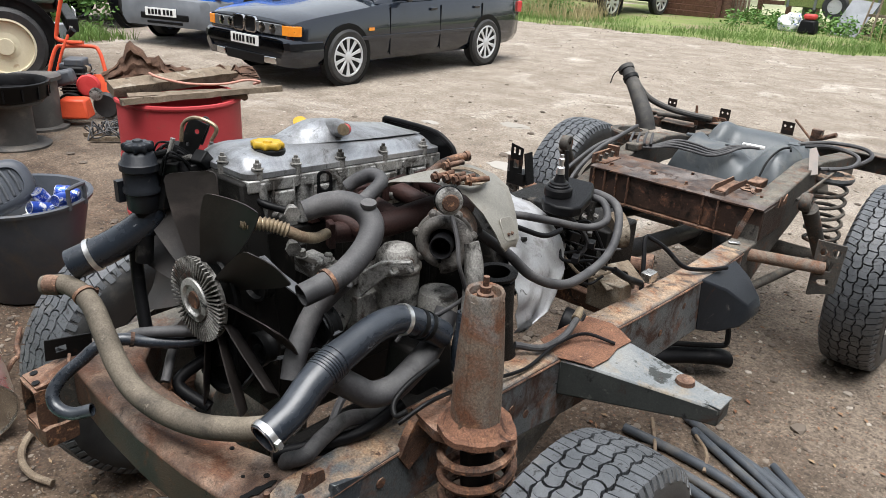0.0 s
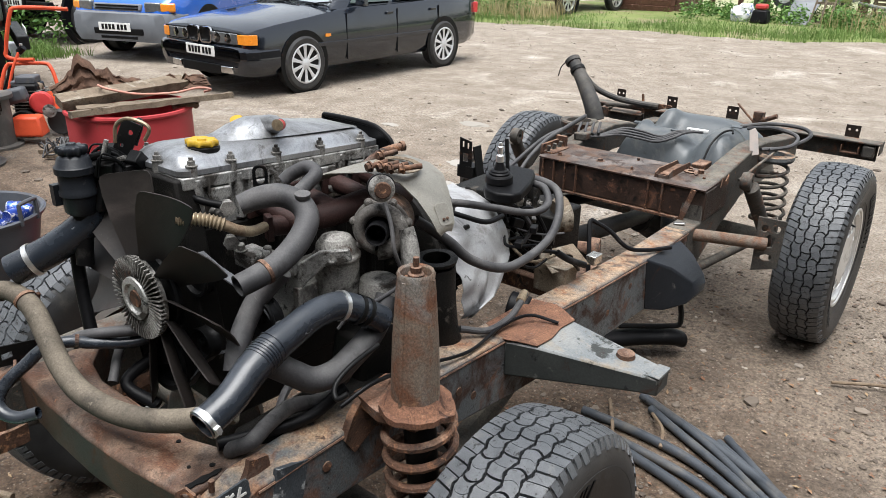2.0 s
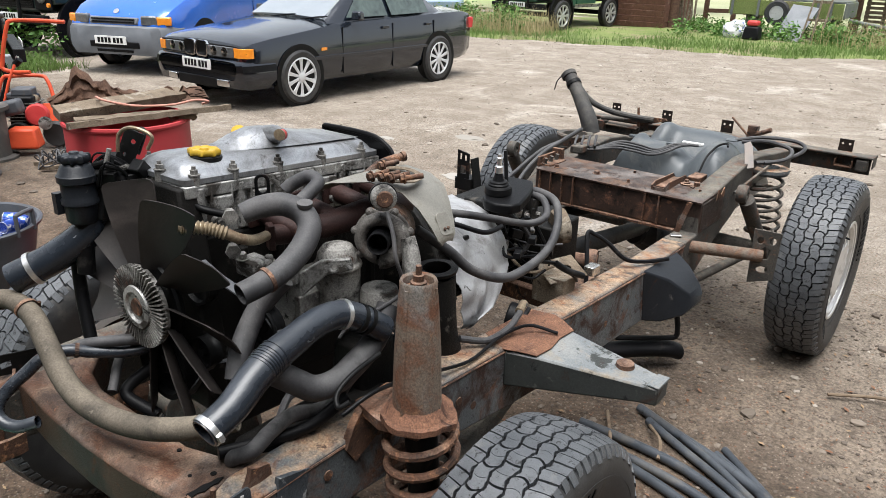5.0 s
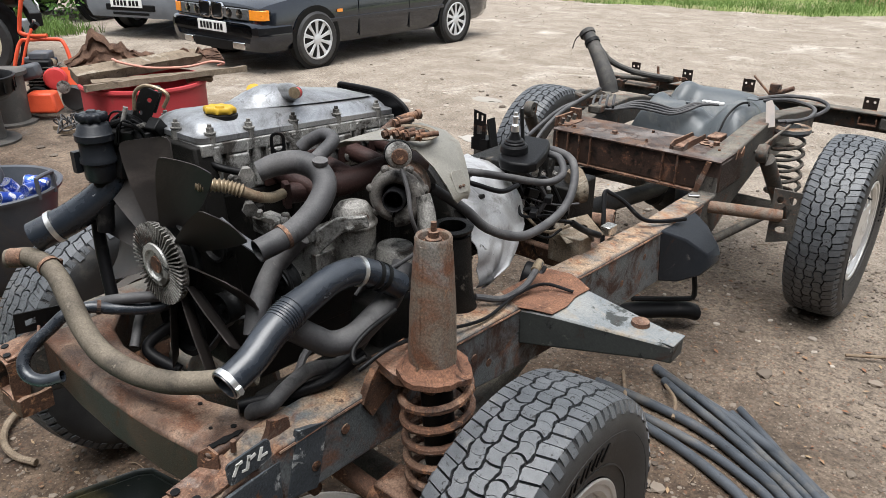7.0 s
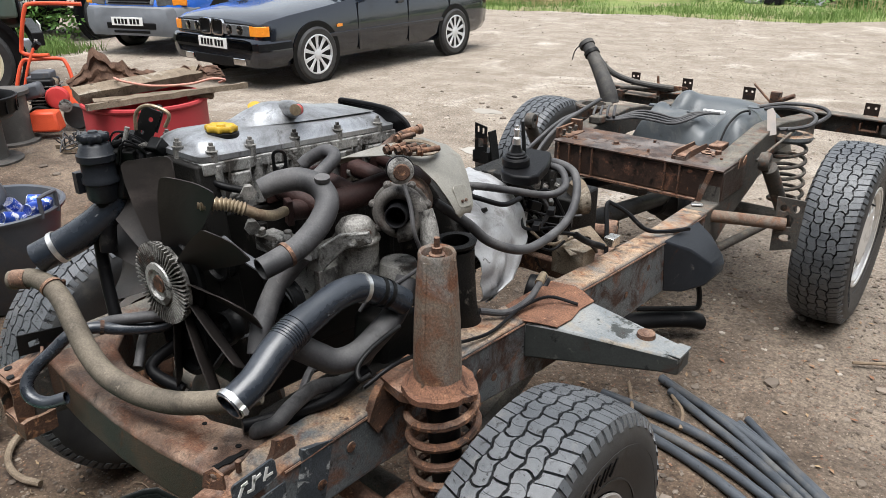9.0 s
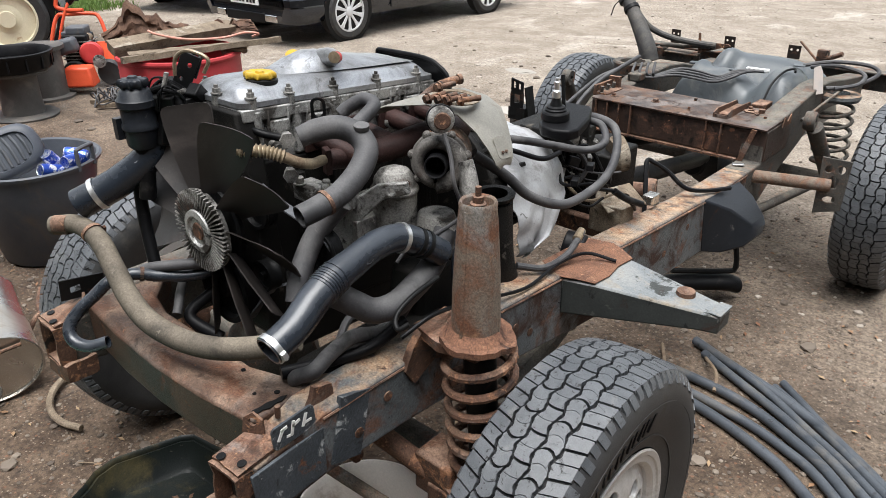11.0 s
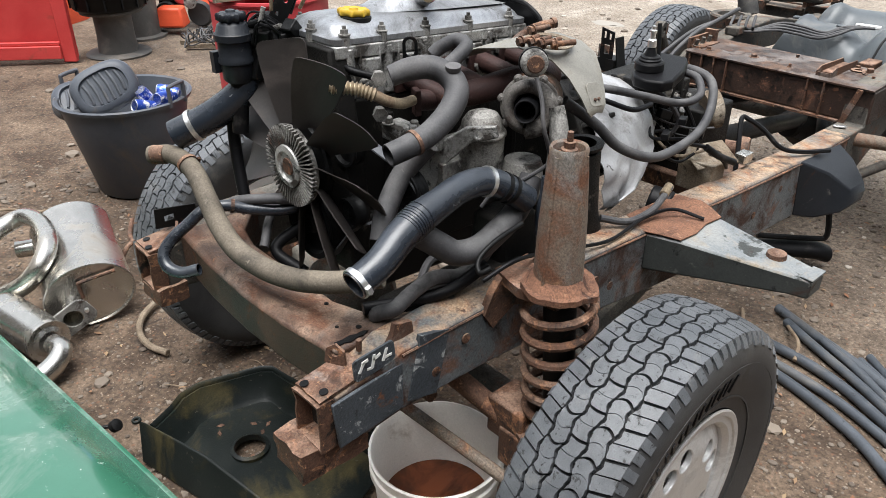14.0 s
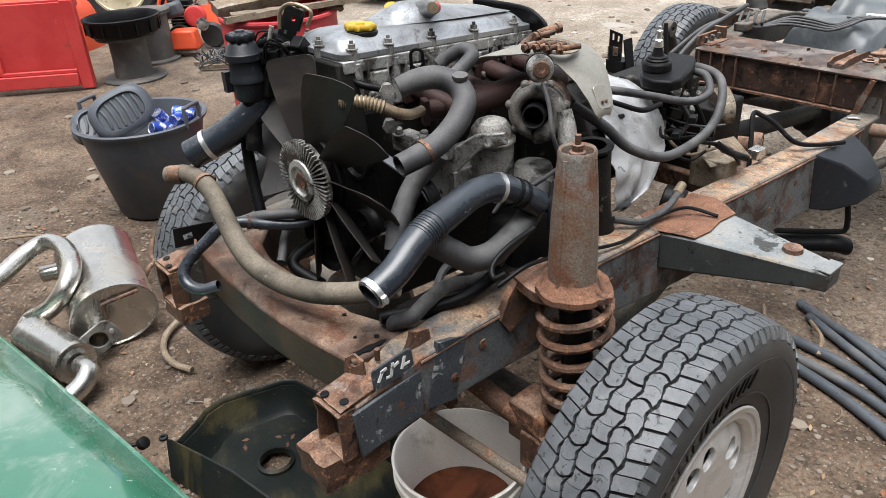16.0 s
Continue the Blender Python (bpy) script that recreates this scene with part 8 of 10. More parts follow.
for u, k in ((-0.29, 0.3), (-0.285, 0.90), (-0.275, 0.99), (-0.265, 0.99), (-0.26, 0.97), (0.265, 0.97), (0.268, 0.995), (0.280, 0.995), (0.281, 0.965), (0.270, 0.95), (0.268, 0.3)):
    rings.append([c0 + ax2 * u + k * (0.160 * math.cos(a) * sd + 0.125 * math.sin(a) * up) for a in (2 * math.pi * j / 40 for j in range(40))])
loops(bm, rings)
part("silencer_body", bm, stainless, sil, "brushed stainless shell", sharp=40)
pf = c0 + ax2 * 0.36 - sd * 0.075 - up * 0.025
part("outlet_pipe", tube(B(), (c0 + ax2 * 0.25 - sd * 0.06 - up * 0.02, pf), 0.036, 24, 1, True, 1, 0.9), stainless, sil)
bm = B()
plate(bm, [(x, y) for x, y, _ in rounded(-0.075, 0.075, -0.052, 0.052, 0, 0.03, 5)], [ring(0, 0, 0.033, None, 24)], 0.01, axis_to(pf - ax2 * 0.006, ax2, 0.5))
part("pipe_flange", bm, dirty_alloy, sil, "drilled oval flange", bevel=0.001)
for s in (1, -1):
    p = axis_to(pf, ax2, 0.5) @ Vector((0.056 * s, 0, 0))
    part("flange_bolt", hexbolt(B(), p, ax2, 0.008, 0.018), bright_steel, sil)
part("hanger_rod", tube(B(), [c0 + ax2 * 0.285 + sd * a + up * b for a, b in ((-0.025, 0.0), (-0.03, 0.055), (-0.02, 0.065), (0.10, 0.075))], 0.007, 8, 3), rust_mat, sil, "rusty hanger rod")
part("inlet_pipe", tube(B(), (c0 - ax2 * 0.20 - sd * 0.13, c0 - ax2 * 0.22 - sd * 0.21), 0.035, 20, 1, True, 1, 0.88), stainless, sil)
# bent tail pipe with a small box
tail = thing("tail_pipe", "bent stainless tail pipe with a small round silencer", "exhaust pipe", (-1.5, -0.75, 0))
part("bent_pipe", tube(B(), ((-1.653, -0.822, 0.200), (-1.687, -0.729, 0.220), (-1.745, -0.611, 0.250), (-1.723, -0.522, 0.280), (-1.587, -0.497, 0.290), (-1.444, -0.520, 0.280), (-1.375, -0.578, 0.235), (-1.408, -0.641, 0.160), (-1.494, -0.701, 0.100), (-1.459, -0.741, 0.085)), 0.035, 24), stainless, tail)
bm = B()
sa, sb = Vector((-1.41, -0.735, 0.085)), Vector((-1.08, -0.665, 0.085))
sdir = (sb - sa).normalized()
lathe(bm, ((0.038, -0.03), (0.04, 0.0), (0.075, 0.008), (0.078, 0.018), (0.076, 0.03), (0.076, 0.29), (0.078, 0.30), (0.075, 0.315), (0.055, 0.31), (0.04, 0.32)), 36, axis_to(sa, sdir))
part("small_box", bm, stainless, tail, "round stainless resonator")
part("end_bend", tube(B(), (sb, sb + sdir * 0.05, sb + Vector((0.09, -0.03, -0.02)), sb + Vector((0.11, -0.10, -0.04))), 0.036, 20, 6, True, 1, 0.9), stainless, tail)
bm = tube(B(), ((-1.95, -0.05, 0.02), (-1.8, -0.12, 0.03), (-1.66, -0.16, 0.06), (-1.62, -0.2, 0.06), (-1.6, -0.24, 0.02)), 0.01, 8)
tagged(part("rusty_rod", bm, rust_mat), "bent rusty rod on the dirt by the silencer", "rod")
bm = tube(B(), [(-0.98 + 0.24 * math.cos(a), -0.16 + 0.24 * math.sin(a), 0.02) for a in np.linspace(radians(150), radians(300), 9)], 0.012, 8)
tagged(part("pale_hose", bm, old_wood), "pale hose curled under the far wheel", "hose")

# green bonnet panel in the foreground
bonnet = thing("bonnet_panel", "glossy green car bonnet lying on the yard", "bonnet", (-0.9, -1.2, 0))
bm = B()
grid = []
for i in range(17):
    row = []
    for j in range(9):
        u, v = i / 16, j / 8
        x = -1.75 + 1.95 * u
        y = -0.872 + 0.20 * u - 0.95 * v
        z = 0.235 - 0.13 * (1 - u) * (1 - v) + 0.10 * math.sin(v * 2.4) + 0.02 * math.sin(u * 3.1)
        row.append(Vector((x, y, z)))
    grid.append(row)
rings = [r + [p - Vector((0, 0, 0.004)) for p in r[::-1]] for r in grid]
loops(bm, rings)
part("bonnet_skin", bm, green_paint, bonnet, "polished green outer skin", sharp=80)
bm = B()
tube(bm, [r[0] + Vector((0, 0.004, -0.012)) for r in grid[::2]], 0.012, 8, 2)
part("rolled_edge", bm, green_paint, bonnet)
bm = B()
lathe(bm, ((0.014, 0), (0.018, 0.004), (0.018, 0.02), (0.01, 0.024), (0, 0.024)), 16, axis_to((-0.460, -0.686, 0.15), (0.6, 0.5, 0.6)))
rod(bm, (-0.480, -0.726, 0.155), (-0.460, -0.686, 0.155), 0.006, None, 10)
part("bonnet_catch", bm, black_steel, bonnet, "small metal bonnet catch")
part("bonnet_stay", rod(B(), (-0.85, -1.1, 0.0), (-0.85, -1.1, 0.26), 0.02, None, 10), black_steel, bonnet)
part("bonnet_stay", rod(B(), (-0.2, -1.0, 0.0), (-0.2, -1.0, 0.28), 0.02, None, 10), black_steel, bonnet)

# moulded undertray under the front crossmember
tray_mat = surface("muddy_green_black_plastic", (0.0045, 0.0065, 0.0060), (0.011, 0.0135, 0.0120), (0.26, 0.55), 0, 5, 200, 0.3, (((0.062, 0.050, 0.020), 4, 0.50, 0.68, 0.6, 0), ((0.10, 0.09, 0.07), 40, 0.64, 0.72, 0.9, 0)), 0.2)
tray = thing("undertray", "muddy black plastic engine undertray lying beneath the chassis", "undertray", (-0.24, -0.36, 0))
bm = B()
plate(bm, [(-0.41, -0.565), (-0.02, -0.475), (0.10, -0.42), (0.14, -0.30), (0.08, -0.14), (-0.33, -0.20), (-0.40, -0.235), (-0.455, -0.36), (-0.44, -0.47)], [ring(-0.241, -0.392, 0.046, None, 24), ring(-0.03, -0.22, 0.02, None, 12)], 0.006, Matrix.Translation((0, 0, 0.026)))
part("tray_floor", bm, tray_mat, tray)
rim_line = ((-0.437, -0.596), (-0.475, -0.52), (-0.507, -0.475), (-0.520, -0.41), (-0.490, -0.31), (-0.462, -0.22), (-0.435, -0.19), (-0.36, -0.178), (-0.20, -0.14), (0.08, -0.10))
bm = B()
rings = []
for x, y in rim_line:
    p = Vector((x, y, 0.118 - 0.04 * max(0.0, x + 0.3)))
    q = Vector((-0.20, -0.40, p.z)) - p
    q.normalize()
    rings.append([p + Vector((0, 0, -0.02)), p, p + q * 0.004 + Vector((0, 0, 0.005)), p + q * 0.012, p + q * 0.014 - Vector((0, 0, 0.010)), p + q * 0.022 - Vector((0, 0, 0.008)), p + q * 0.055 - Vector((0, 0, 0.075)), p + q * 0.075 - Vector((0, 0, 0.088)), p + q * 0.070 - Vector((0, 0, 0.096)), p + q * 0.03 - Vector((0, 0, 0.05))])
loops(bm, rings)
part("tray_wall", bm, tray_mat, tray, "raised moulded rim", sharp=50)
bm = B()
loops(bm, [[(-0.475, -0.612, 0.118), (-0.45, -0.602, 0.122), (-0.41, -0.57, 0.028), (-0.435, -0.64, 0.004)], [(-0.214, -0.540, 0.122), (-0.214, -0.530, 0.122), (-0.20, -0.518, 0.028), (-0.21, -0.585, 0.004)],
           [(0.02, -0.490, 0.10), (0.02, -0.482, 0.10), (0.02, -0.465, 0.028), (0.02, -0.53, 0.004)], [(0.12, -0.44, 0.06), (0.12, -0.432, 0.06), (0.11, -0.42, 0.028), (0.12, -0.47, 0.004)]])
lathe(bm, ((0.006, 0), (0.014, 0.0), (0.014, 0.010), (0.006, 0.010)), 14, Matrix.Translation((-0.482, -0.616, 0.112)), True)
part("tray_lip", bm, tray_mat, tray, bevel=0.003)
for k, (x, y, a) in enumerate(((-0.33, -0.33, 0.4), (-0.30, -0.30, 1.9), (-0.36, -0.43, 2.6), (-0.39, -0.41, 0.9), (-0.28, -0.33, 2.2), (-0.34, -0.52, 1.2), (-0.20, -0.27, 0.2))):
    bm = prism(B(), [(-0.012, -0.003), (0.0, -0.007), (0.013, 0.0), (0.002, 0.006)], 0.002, Matrix.Translation((x, y, 0.0325)) @ Matrix.Rotation(a, 4, "Z") @ Matrix.Rotation(0.2, 4, "X"))
    tagged(part("dead_leaf", bm, bark), "small dry leaf lying in the undertray", "leaf", "leaves in the tray")
part("drain_ring", lathe(B(), ((0.046, 0.0), (0.056, 0.0), (0.056, 0.012), (0.046, 0.016)), 28, Matrix.Translation((-0.241, -0.392, 0.03)), True), tray_mat, tray)

# bucket of oily water
bucket_mat = surface("stained_white_plastic", (0.78, 0.73, 0.67), (0.84, 0.81, 0.76), (0.35, 0.55), 0, 6, 160, 0.05, (((0.30, 0.22, 0.15), 5, 0.56, 0.75, 0.7, 0),))
bucket = thing("bucket", "white plastic bucket half full of rusty oily water", "bucket", (0.325, -0.165, 0))
part("bucket_wall", lathe(B(), ((0.0, 0.0), (0.135, 0.0), (0.14, 0.006), (0.158, 0.25), (0.166, 0.252), (0.166, 0.27), (0.160, 0.272), (0.160, 0.292), (0.166, 0.294), (0.167, 0.304), (0.161, 0.306), (0.155, 0.30), (0.135, 0.012), (0.0, 0.012)), 56), bucket_mat, bucket, local=True, sharp=50)
m, t, p = nodes_of("rusty_water")
p.inputs["Base Color"].default_value, p.inputs["Roughness"].default_value = (0.09, 0.025, 0.010, 1), 0.06
v = place(t)
t.links.new(mix(t, ramp(t, noise_node(t, v, 9, 4, 0.6, 1.0), 0.4, 0.65), (0.19, 0.055, 0.022), (0.075, 0.022, 0.010)), p.inputs["Base Color"])
part("oily_water", lathe(B(), ((0.144, 0.115), (0.1445, 0.118), (0.0, 0.118)), 48), m, bucket, "red-brown oily water", local=True)
part("scum_line", lathe(B(), ((0.1436, 0.118), (0.1452, 0.142), (0.1446, 0.142), (0.143, 0.118)), 48, None, True), old_wood, bucket, local=True)

# black plastic pipes in a loose bundle
pipe_mat = surface("black_polythene_pipe", (0.040, 0.046, 0.054), (0.075, 0.083, 0.094), (0.30, 0.48), 0, 6, 180, 0.10, (((0.13, 0.12, 0.105), 5, 0.52, 0.75, 0.9, 0), ((0.02, 0.02, 0.022), 30, 0.60, 0.70, 0.6, 0)))
for r, lift, line in ((0.018, 0.0, ((0.435, 1.493), (0.606, 1.423), (0.782, 1.36), (0.901, 1.306), (1.037, 1.23), (1.30, 1.03))),
                      (0.016, 0.0, ((0.499, 1.432), (0.633, 1.36), (0.841, 1.254), (0.984, 1.167), (1.095, 1.09), (1.31, 0.90))),
                      (0.018, 0.0, ((0.30, 1.25), (0.471, 1.254), (0.636, 1.244), (0.772, 1.214), (0.912, 1.15), (1.066, 1.055), (1.29, 0.84))),
                      (0.016, 0.0, ((0.36, 1.18), (0.553, 1.165), (0.683, 1.150), (0.809, 1.124), (0.922, 1.083), (1.042, 1.020), (1.26, 0.83))),
                      (0.018, 0.0, ((0.40, 1.15), (0.579, 1.113), (0.709, 1.082), (0.847, 1.031), (0.973, 0.966), (1.20, 0.79))),
                      (0.014, 0.016, ((0.639, 1.398), (0.796, 1.321), (0.946, 1.227), (1.101, 1.128), (1.32, 0.95))),
                      (0.014, 0.0, ((0.794, 1.442), (0.911, 1.345), (1.041, 1.235), (1.151, 1.150), (1.37, 0.98))),
                      (0.016, 0.0, ((0.780, 1.39), (0.946, 1.285), (1.111, 1.163), (1.34, 0.97)))):
    pts = [(x, y, r + lift * max(0.0, 1 - 0.4 * k)) for k, (x, y) in enumerate(line)]
    pipe = thing("plastic_pipe", "length of dusty black polythene pipe on the ground", "pipe", (*line[0], 0), group="bundle of pipes")
    part("pipe_wall", tube(B(), pts, r, 16, 6, True, 1.0, 0.82), pipe_mat, pipe, sharp=60)

# boards under the near wheel
for p, s, rz in (((0.84, 0.28, 0.028), (0.16, 0.5, 0.045), -22), ((0.93, 0.30, 0.022), (0.12, 0.55, 0.04), -12)):
    b = thing("wood_board", "split pale board lying beside the tyre", "board", p, rz, "boards by the wheel")
    part("board_body", plank(B(), (0, -s[1] / 2, 0), (0, s[1] / 2, 0), s[0], s[2], 0, 0.004, rz), old_wood, b, local=True)

# black sill step lying under the chassis
step = thing("side_step", "black tubular side step with a bracket lying under the chassis", "side step", (0.3, 1.8, 0))
part("step_tube", tube(B(), ((-0.05, 1.42, 0.08), (0.10, 1.60, 0.09), (0.24, 1.78, 0.095), (0.36, 1.90, 0.09), (0.40, 1.95, 0.07)), 0.05, 16, 5, True, 0.7), plastic, step)
part("step_bracket", tube(B(), ((0.20, 1.72, 0.16), (0.36, 1.88, 0.15), (0.40, 1.915, 0.17), (0.385, 1.91, 0.30), (0.43, 1.95, 0.31)), 0.012, 8, 3), black_steel, step)

# ---- parked vehicles ----
def paint(name, c, flake=0.3, rough=0.22):
    return surface(name, c, tuple(min(1, k * 1.15) for k in c), (rough, rough + 0.08), flake, 3, 300, 0.0, (((0.16, 0.15, 0.13), 3, 0.62, 0.85, 0.6, 0),), 0.5, 0.8)


graphite = surface("graphite_car_paint", (0.0085, 0.0120, 0.0190), (0.0115, 0.0155, 0.0235), (0.14, 0.22), 0.25, 3, 300, 0.0, (((0.10, 0.095, 0.085), 3, 0.66, 0.9, 0.6, 0),), 0.5, 0.7)
van_blue = paint("blue_van_paint", (0.02, 0.12, 0.52), 0.1)
rover_green = paint("rover_green_paint", (0.016, 0.075, 0.045), 0.0, 0.35)
rover_dark = paint("dark_green_paint", (0.012, 0.025, 0.022), 0.0, 0.35)
sage = paint("sage_green_paint", (0.055, 0.085, 0.07), 0.0, 0.45)
pale_blue = paint("pale_blue_paint", (0.25, 0.33, 0.42), 0.1)
grey_plastic = surface("grey_bumper_plastic", (0.12, 0.13, 0.145), (0.165, 0.175, 0.19), (0.5, 0.7), 0, 4, 200, 0.05)
# greenish patches paint in trees and sky mirrored by the glass
dark_glass = surface("car_window_glass", (0.022, 0.034, 0.031), (0.070, 0.098, 0.086), (0.04, 0.08), 0, 7, 10, 0.0, (), 0.7, 0.3)
light_glass = surface("windscreen_glass", (0.66, 0.70, 0.71), (0.74, 0.78, 0.79), (0.04, 0.08), 0.9, 2, 10, 0.0, (), 0.9, 0.8)
lamp_glass = surface("headlamp_glass", (0.14, 0.145, 0.15), (0.24, 0.25, 0.25), (0.05, 0.15), 0.5, 20, 60, 0.1, (), 0.8, 0.5)
amber = surface("amber_lens", (0.80, 0.24, 0.02), (0.90, 0.32, 0.03), (0.1, 0.2), 0, 20, 60, 0.05, (), 0.6, 0.5)
red_lens = surface("red_lens", (0.45, 0.02, 0.02), (0.55, 0.03, 0.03), (0.1, 0.2), 0, 20, 60, 0.05, (), 0.6, 0.5)
chrome = surface("chrome", (0.7, 0.7, 0.7), (0.8, 0.8, 0.8), (0.08, 0.15), 1.0, 10, 50, 0.0)
plate_white = surface("plate_white", (0.70, 0.70, 0.68), (0.76, 0.76, 0.74), (0.4, 0.5), 0, 10, 100, 0.0)
car_alloy = surface("bright_car_alloy", (0.56, 0.57, 0.58), (0.66, 0.66, 0.67), (0.3, 0.42), 0.25, 6, 200, 0.03, (((0.3, 0.28, 0.26), 5, 0.6, 0.8, 0.7, 0),), 0.5)
cream = surface("cream_wheel_paint", (0.55, 0.50, 0.36), (0.62, 0.57, 0.42), (0.4, 0.6), 0, 8, 200, 0.1, (((0.25, 0.14, 0.07), 9, 0.6, 0.75, 0.9, 0),))


def car_wheel(parent, c, r, w, out, rim_mat, spokes=10, steel=False):
    """A road wheel under a vehicle; out is +1 or -1 for the side on which it faces along x (local)."""
    m = Matrix.Translation(c) @ Matrix.Rotation(math.pi / 2 * out, 4, "Y")
    rr = r * 0.72
    bm = lathe(B(), ((rr, -w / 2), (r * 0.9, -w / 2), (r * 0.985, -w * 0.38), (r, -w * 0.2), (r, w * 0.2), (r * 0.985, w * 0.38), (r * 0.9, w / 2), (rr, w * 0.48), (rr * 0.98, w * 0.3), (rr * 0.98, -w * 0.3)), 48, m, True)
    wh = part("car_wheel", bm, rubber, parent, local=True)
    bm = lathe(B(), ((rr * 1.01, w * 0.47), (rr * 0.93, w * 0.5), (rr * 0.9, w * 0.3), (rr * 0.85, -w * 0.2), (rr * 0.95, -w * 0.3)), 40, m, False, False)
    rim = part("wheel_rim", bm, rim_mat, wh, local=True)
    part("wheel_back", lathe(B(), ((rr * 0.95, -w * 0.18), (rr * 0.95, -w * 0.1), (0, -w * 0.1)), 24, m), black_steel, wh, local=True)
    if steel:
        part("wheel_disc", lathe(B(), ((rr * 0.93, w * 0.30), (rr * 0.75, w * 0.16), (rr * 0.5, w * 0.30), (rr * 0.3, w * 0.34), (rr * 0.28, w * 0.5), (0, w * 0.5)), 32, m), rim_mat, wh, local=True)
        return wh
    for k in range(spokes):
        a = 2 * math.pi * k / spokes
        fork = ((0.15, -0.07), (0.55, -0.075), (0.80, -0.10), (0.97, -0.15), (0.97, 0.15), (0.80, 0.10), (0.55, 0.075), (0.15, 0.07))
        sp = prism(B(), [(rr * u, rr * v * 10 / spokes) for u, v in fork], w * 0.12, m @ Matrix.Rotation(a, 4, "Z") @ Matrix.Translation((0, 0, w * 0.32)))
        part("spoke", sp, rim_mat, rim, local=True, bevel=0.004)
    part("wheel_cap", lathe(B(), ((rr * 0.25, w * 0.3), (rr * 0.24, w * 0.46), (rr * 0.12, w * 0.5), (0, w * 0.5)), 20, m), rim_mat, rim, local=True)
    return wh


def hull(bm, stations, n=7):
    """A car body: each station is y, z below, z top, half width, crown, shoulder drop; stations run from nose to tail."""
    rings = []
    for y, zl, zt, w, cr, sh in stations:
        half = [(w * 0.90, zl), (w * 0.985, zl + 0.10), (w, zl + 0.45 * (zt - zl)), (w * 0.985, zt - sh - 0.02), (w * 0.94, zt - sh * 0.35), (w * 0.80, zt), (w * 0.45, zt + cr)]
        rings.append([(x, y, z) for x, z in half] + [(0, y, zt + cr * 1.25)] + [(-x, y, z) for x, z in half[::-1]])
    return loops(bm, rings)


def quad(bm, pts, thick, out):
    """A thin solid over four or more points, raised along out."""
    o = Vector(out).normalized()
    lo = [Vector(p) for p in pts]
    return loops(bm, [lo, [p + o * thick for p in lo]])


def number_plate(parent, c, w, h, facing=-1):
    pl = part("number_plate", box(B(), c, (w, 0.012, h)), plate_white, parent, "white number plate", local=True, bevel=0.002)
    x = -w * 0.40
    for k in range(7):
        ww = w * 0.075
        part("plate_bar", box(B(), (c[0] + x + ww / 2, c[1] + facing * 0.0085, c[2]), (ww, 0.004, h * 0.62)), plastic, pl, local=True)
        x += w * (0.113 if k != 3 else 0.155)


def arch(parent, x, y, z, r, side):
    # flat black disc on the body side stands in for the shaded wheel well
    part("wheel_arch", lathe(B(), ((r, 0.0), (r, 0.006), (0, 0.006)), 36, axis_to((x, y, z), (side, 0, 0))), black_steel, parent, local=True)


# graphite saloon
saloon = thing("saloon_car", "graphite grey four-door saloon car parked on the gravel", "car", (-6.33, 4.20, 0), 1.5)
W = 0.85
bm = hull(B(), ((0.0, 0.34, 0.655, 0.72, 0.01, 0.05), (0.04, 0.28, 0.725, 0.785, 0.015, 0.06), (0.14, 0.25, 0.765, 0.825, 0.02, 0.07), (0.40, 0.24, 0.805, 0.84, 0.025, 0.07), (0.95, 0.235, 0.865, W, 0.03, 0.07), (1.40, 0.235, 0.915, W, 0.03, 0.06),
                (2.0, 0.235, 0.925, W, 0.02, 0.05), (3.0, 0.235, 0.945, W, 0.02, 0.05), (3.60, 0.24, 0.965, 0.845, 0.03, 0.06), (4.15, 0.27, 0.965, 0.82, 0.03, 0.06), (4.36, 0.30, 0.93, 0.78, 0.03, 0.06), (4.43, 0.34, 0.80, 0.72, 0.02, 0.06)))
body = part("car_body", bm, graphite, saloon, "graphite metallic bodywork", local=True, sharp=35)
A0, A1, A2, A3 = 1.32, 2.08, 3.02, 3.72
bm = B()
rings = []
for y, z, w in ((A0, 0.915, 0.70), (A0 + 0.25, 1.07, 0.675), (A1 - 0.12, 1.30, 0.60), (A1, 1.348, 0.57), (2.5, 1.375, 0.565), (A2, 1.355, 0.56), (A2 + 0.15, 1.30, 0.575), (A3 - 0.2, 1.09, 0.64), (A3, 0.97, 0.68)):
    yb = min(max(y, A0 - 0.02), A3)
    rings.append([(0.775, yb, 0.90), (w * 1.02, y, z - 0.035), (w * 0.93, y, z), (0, y, z + 0.018), (-w * 0.93, y, z), (-w * 1.02, y, z - 0.035), (-0.775, yb, 0.90)])
loops(bm, rings)
part("cabin", bm, graphite, body, local=True, sharp=40)
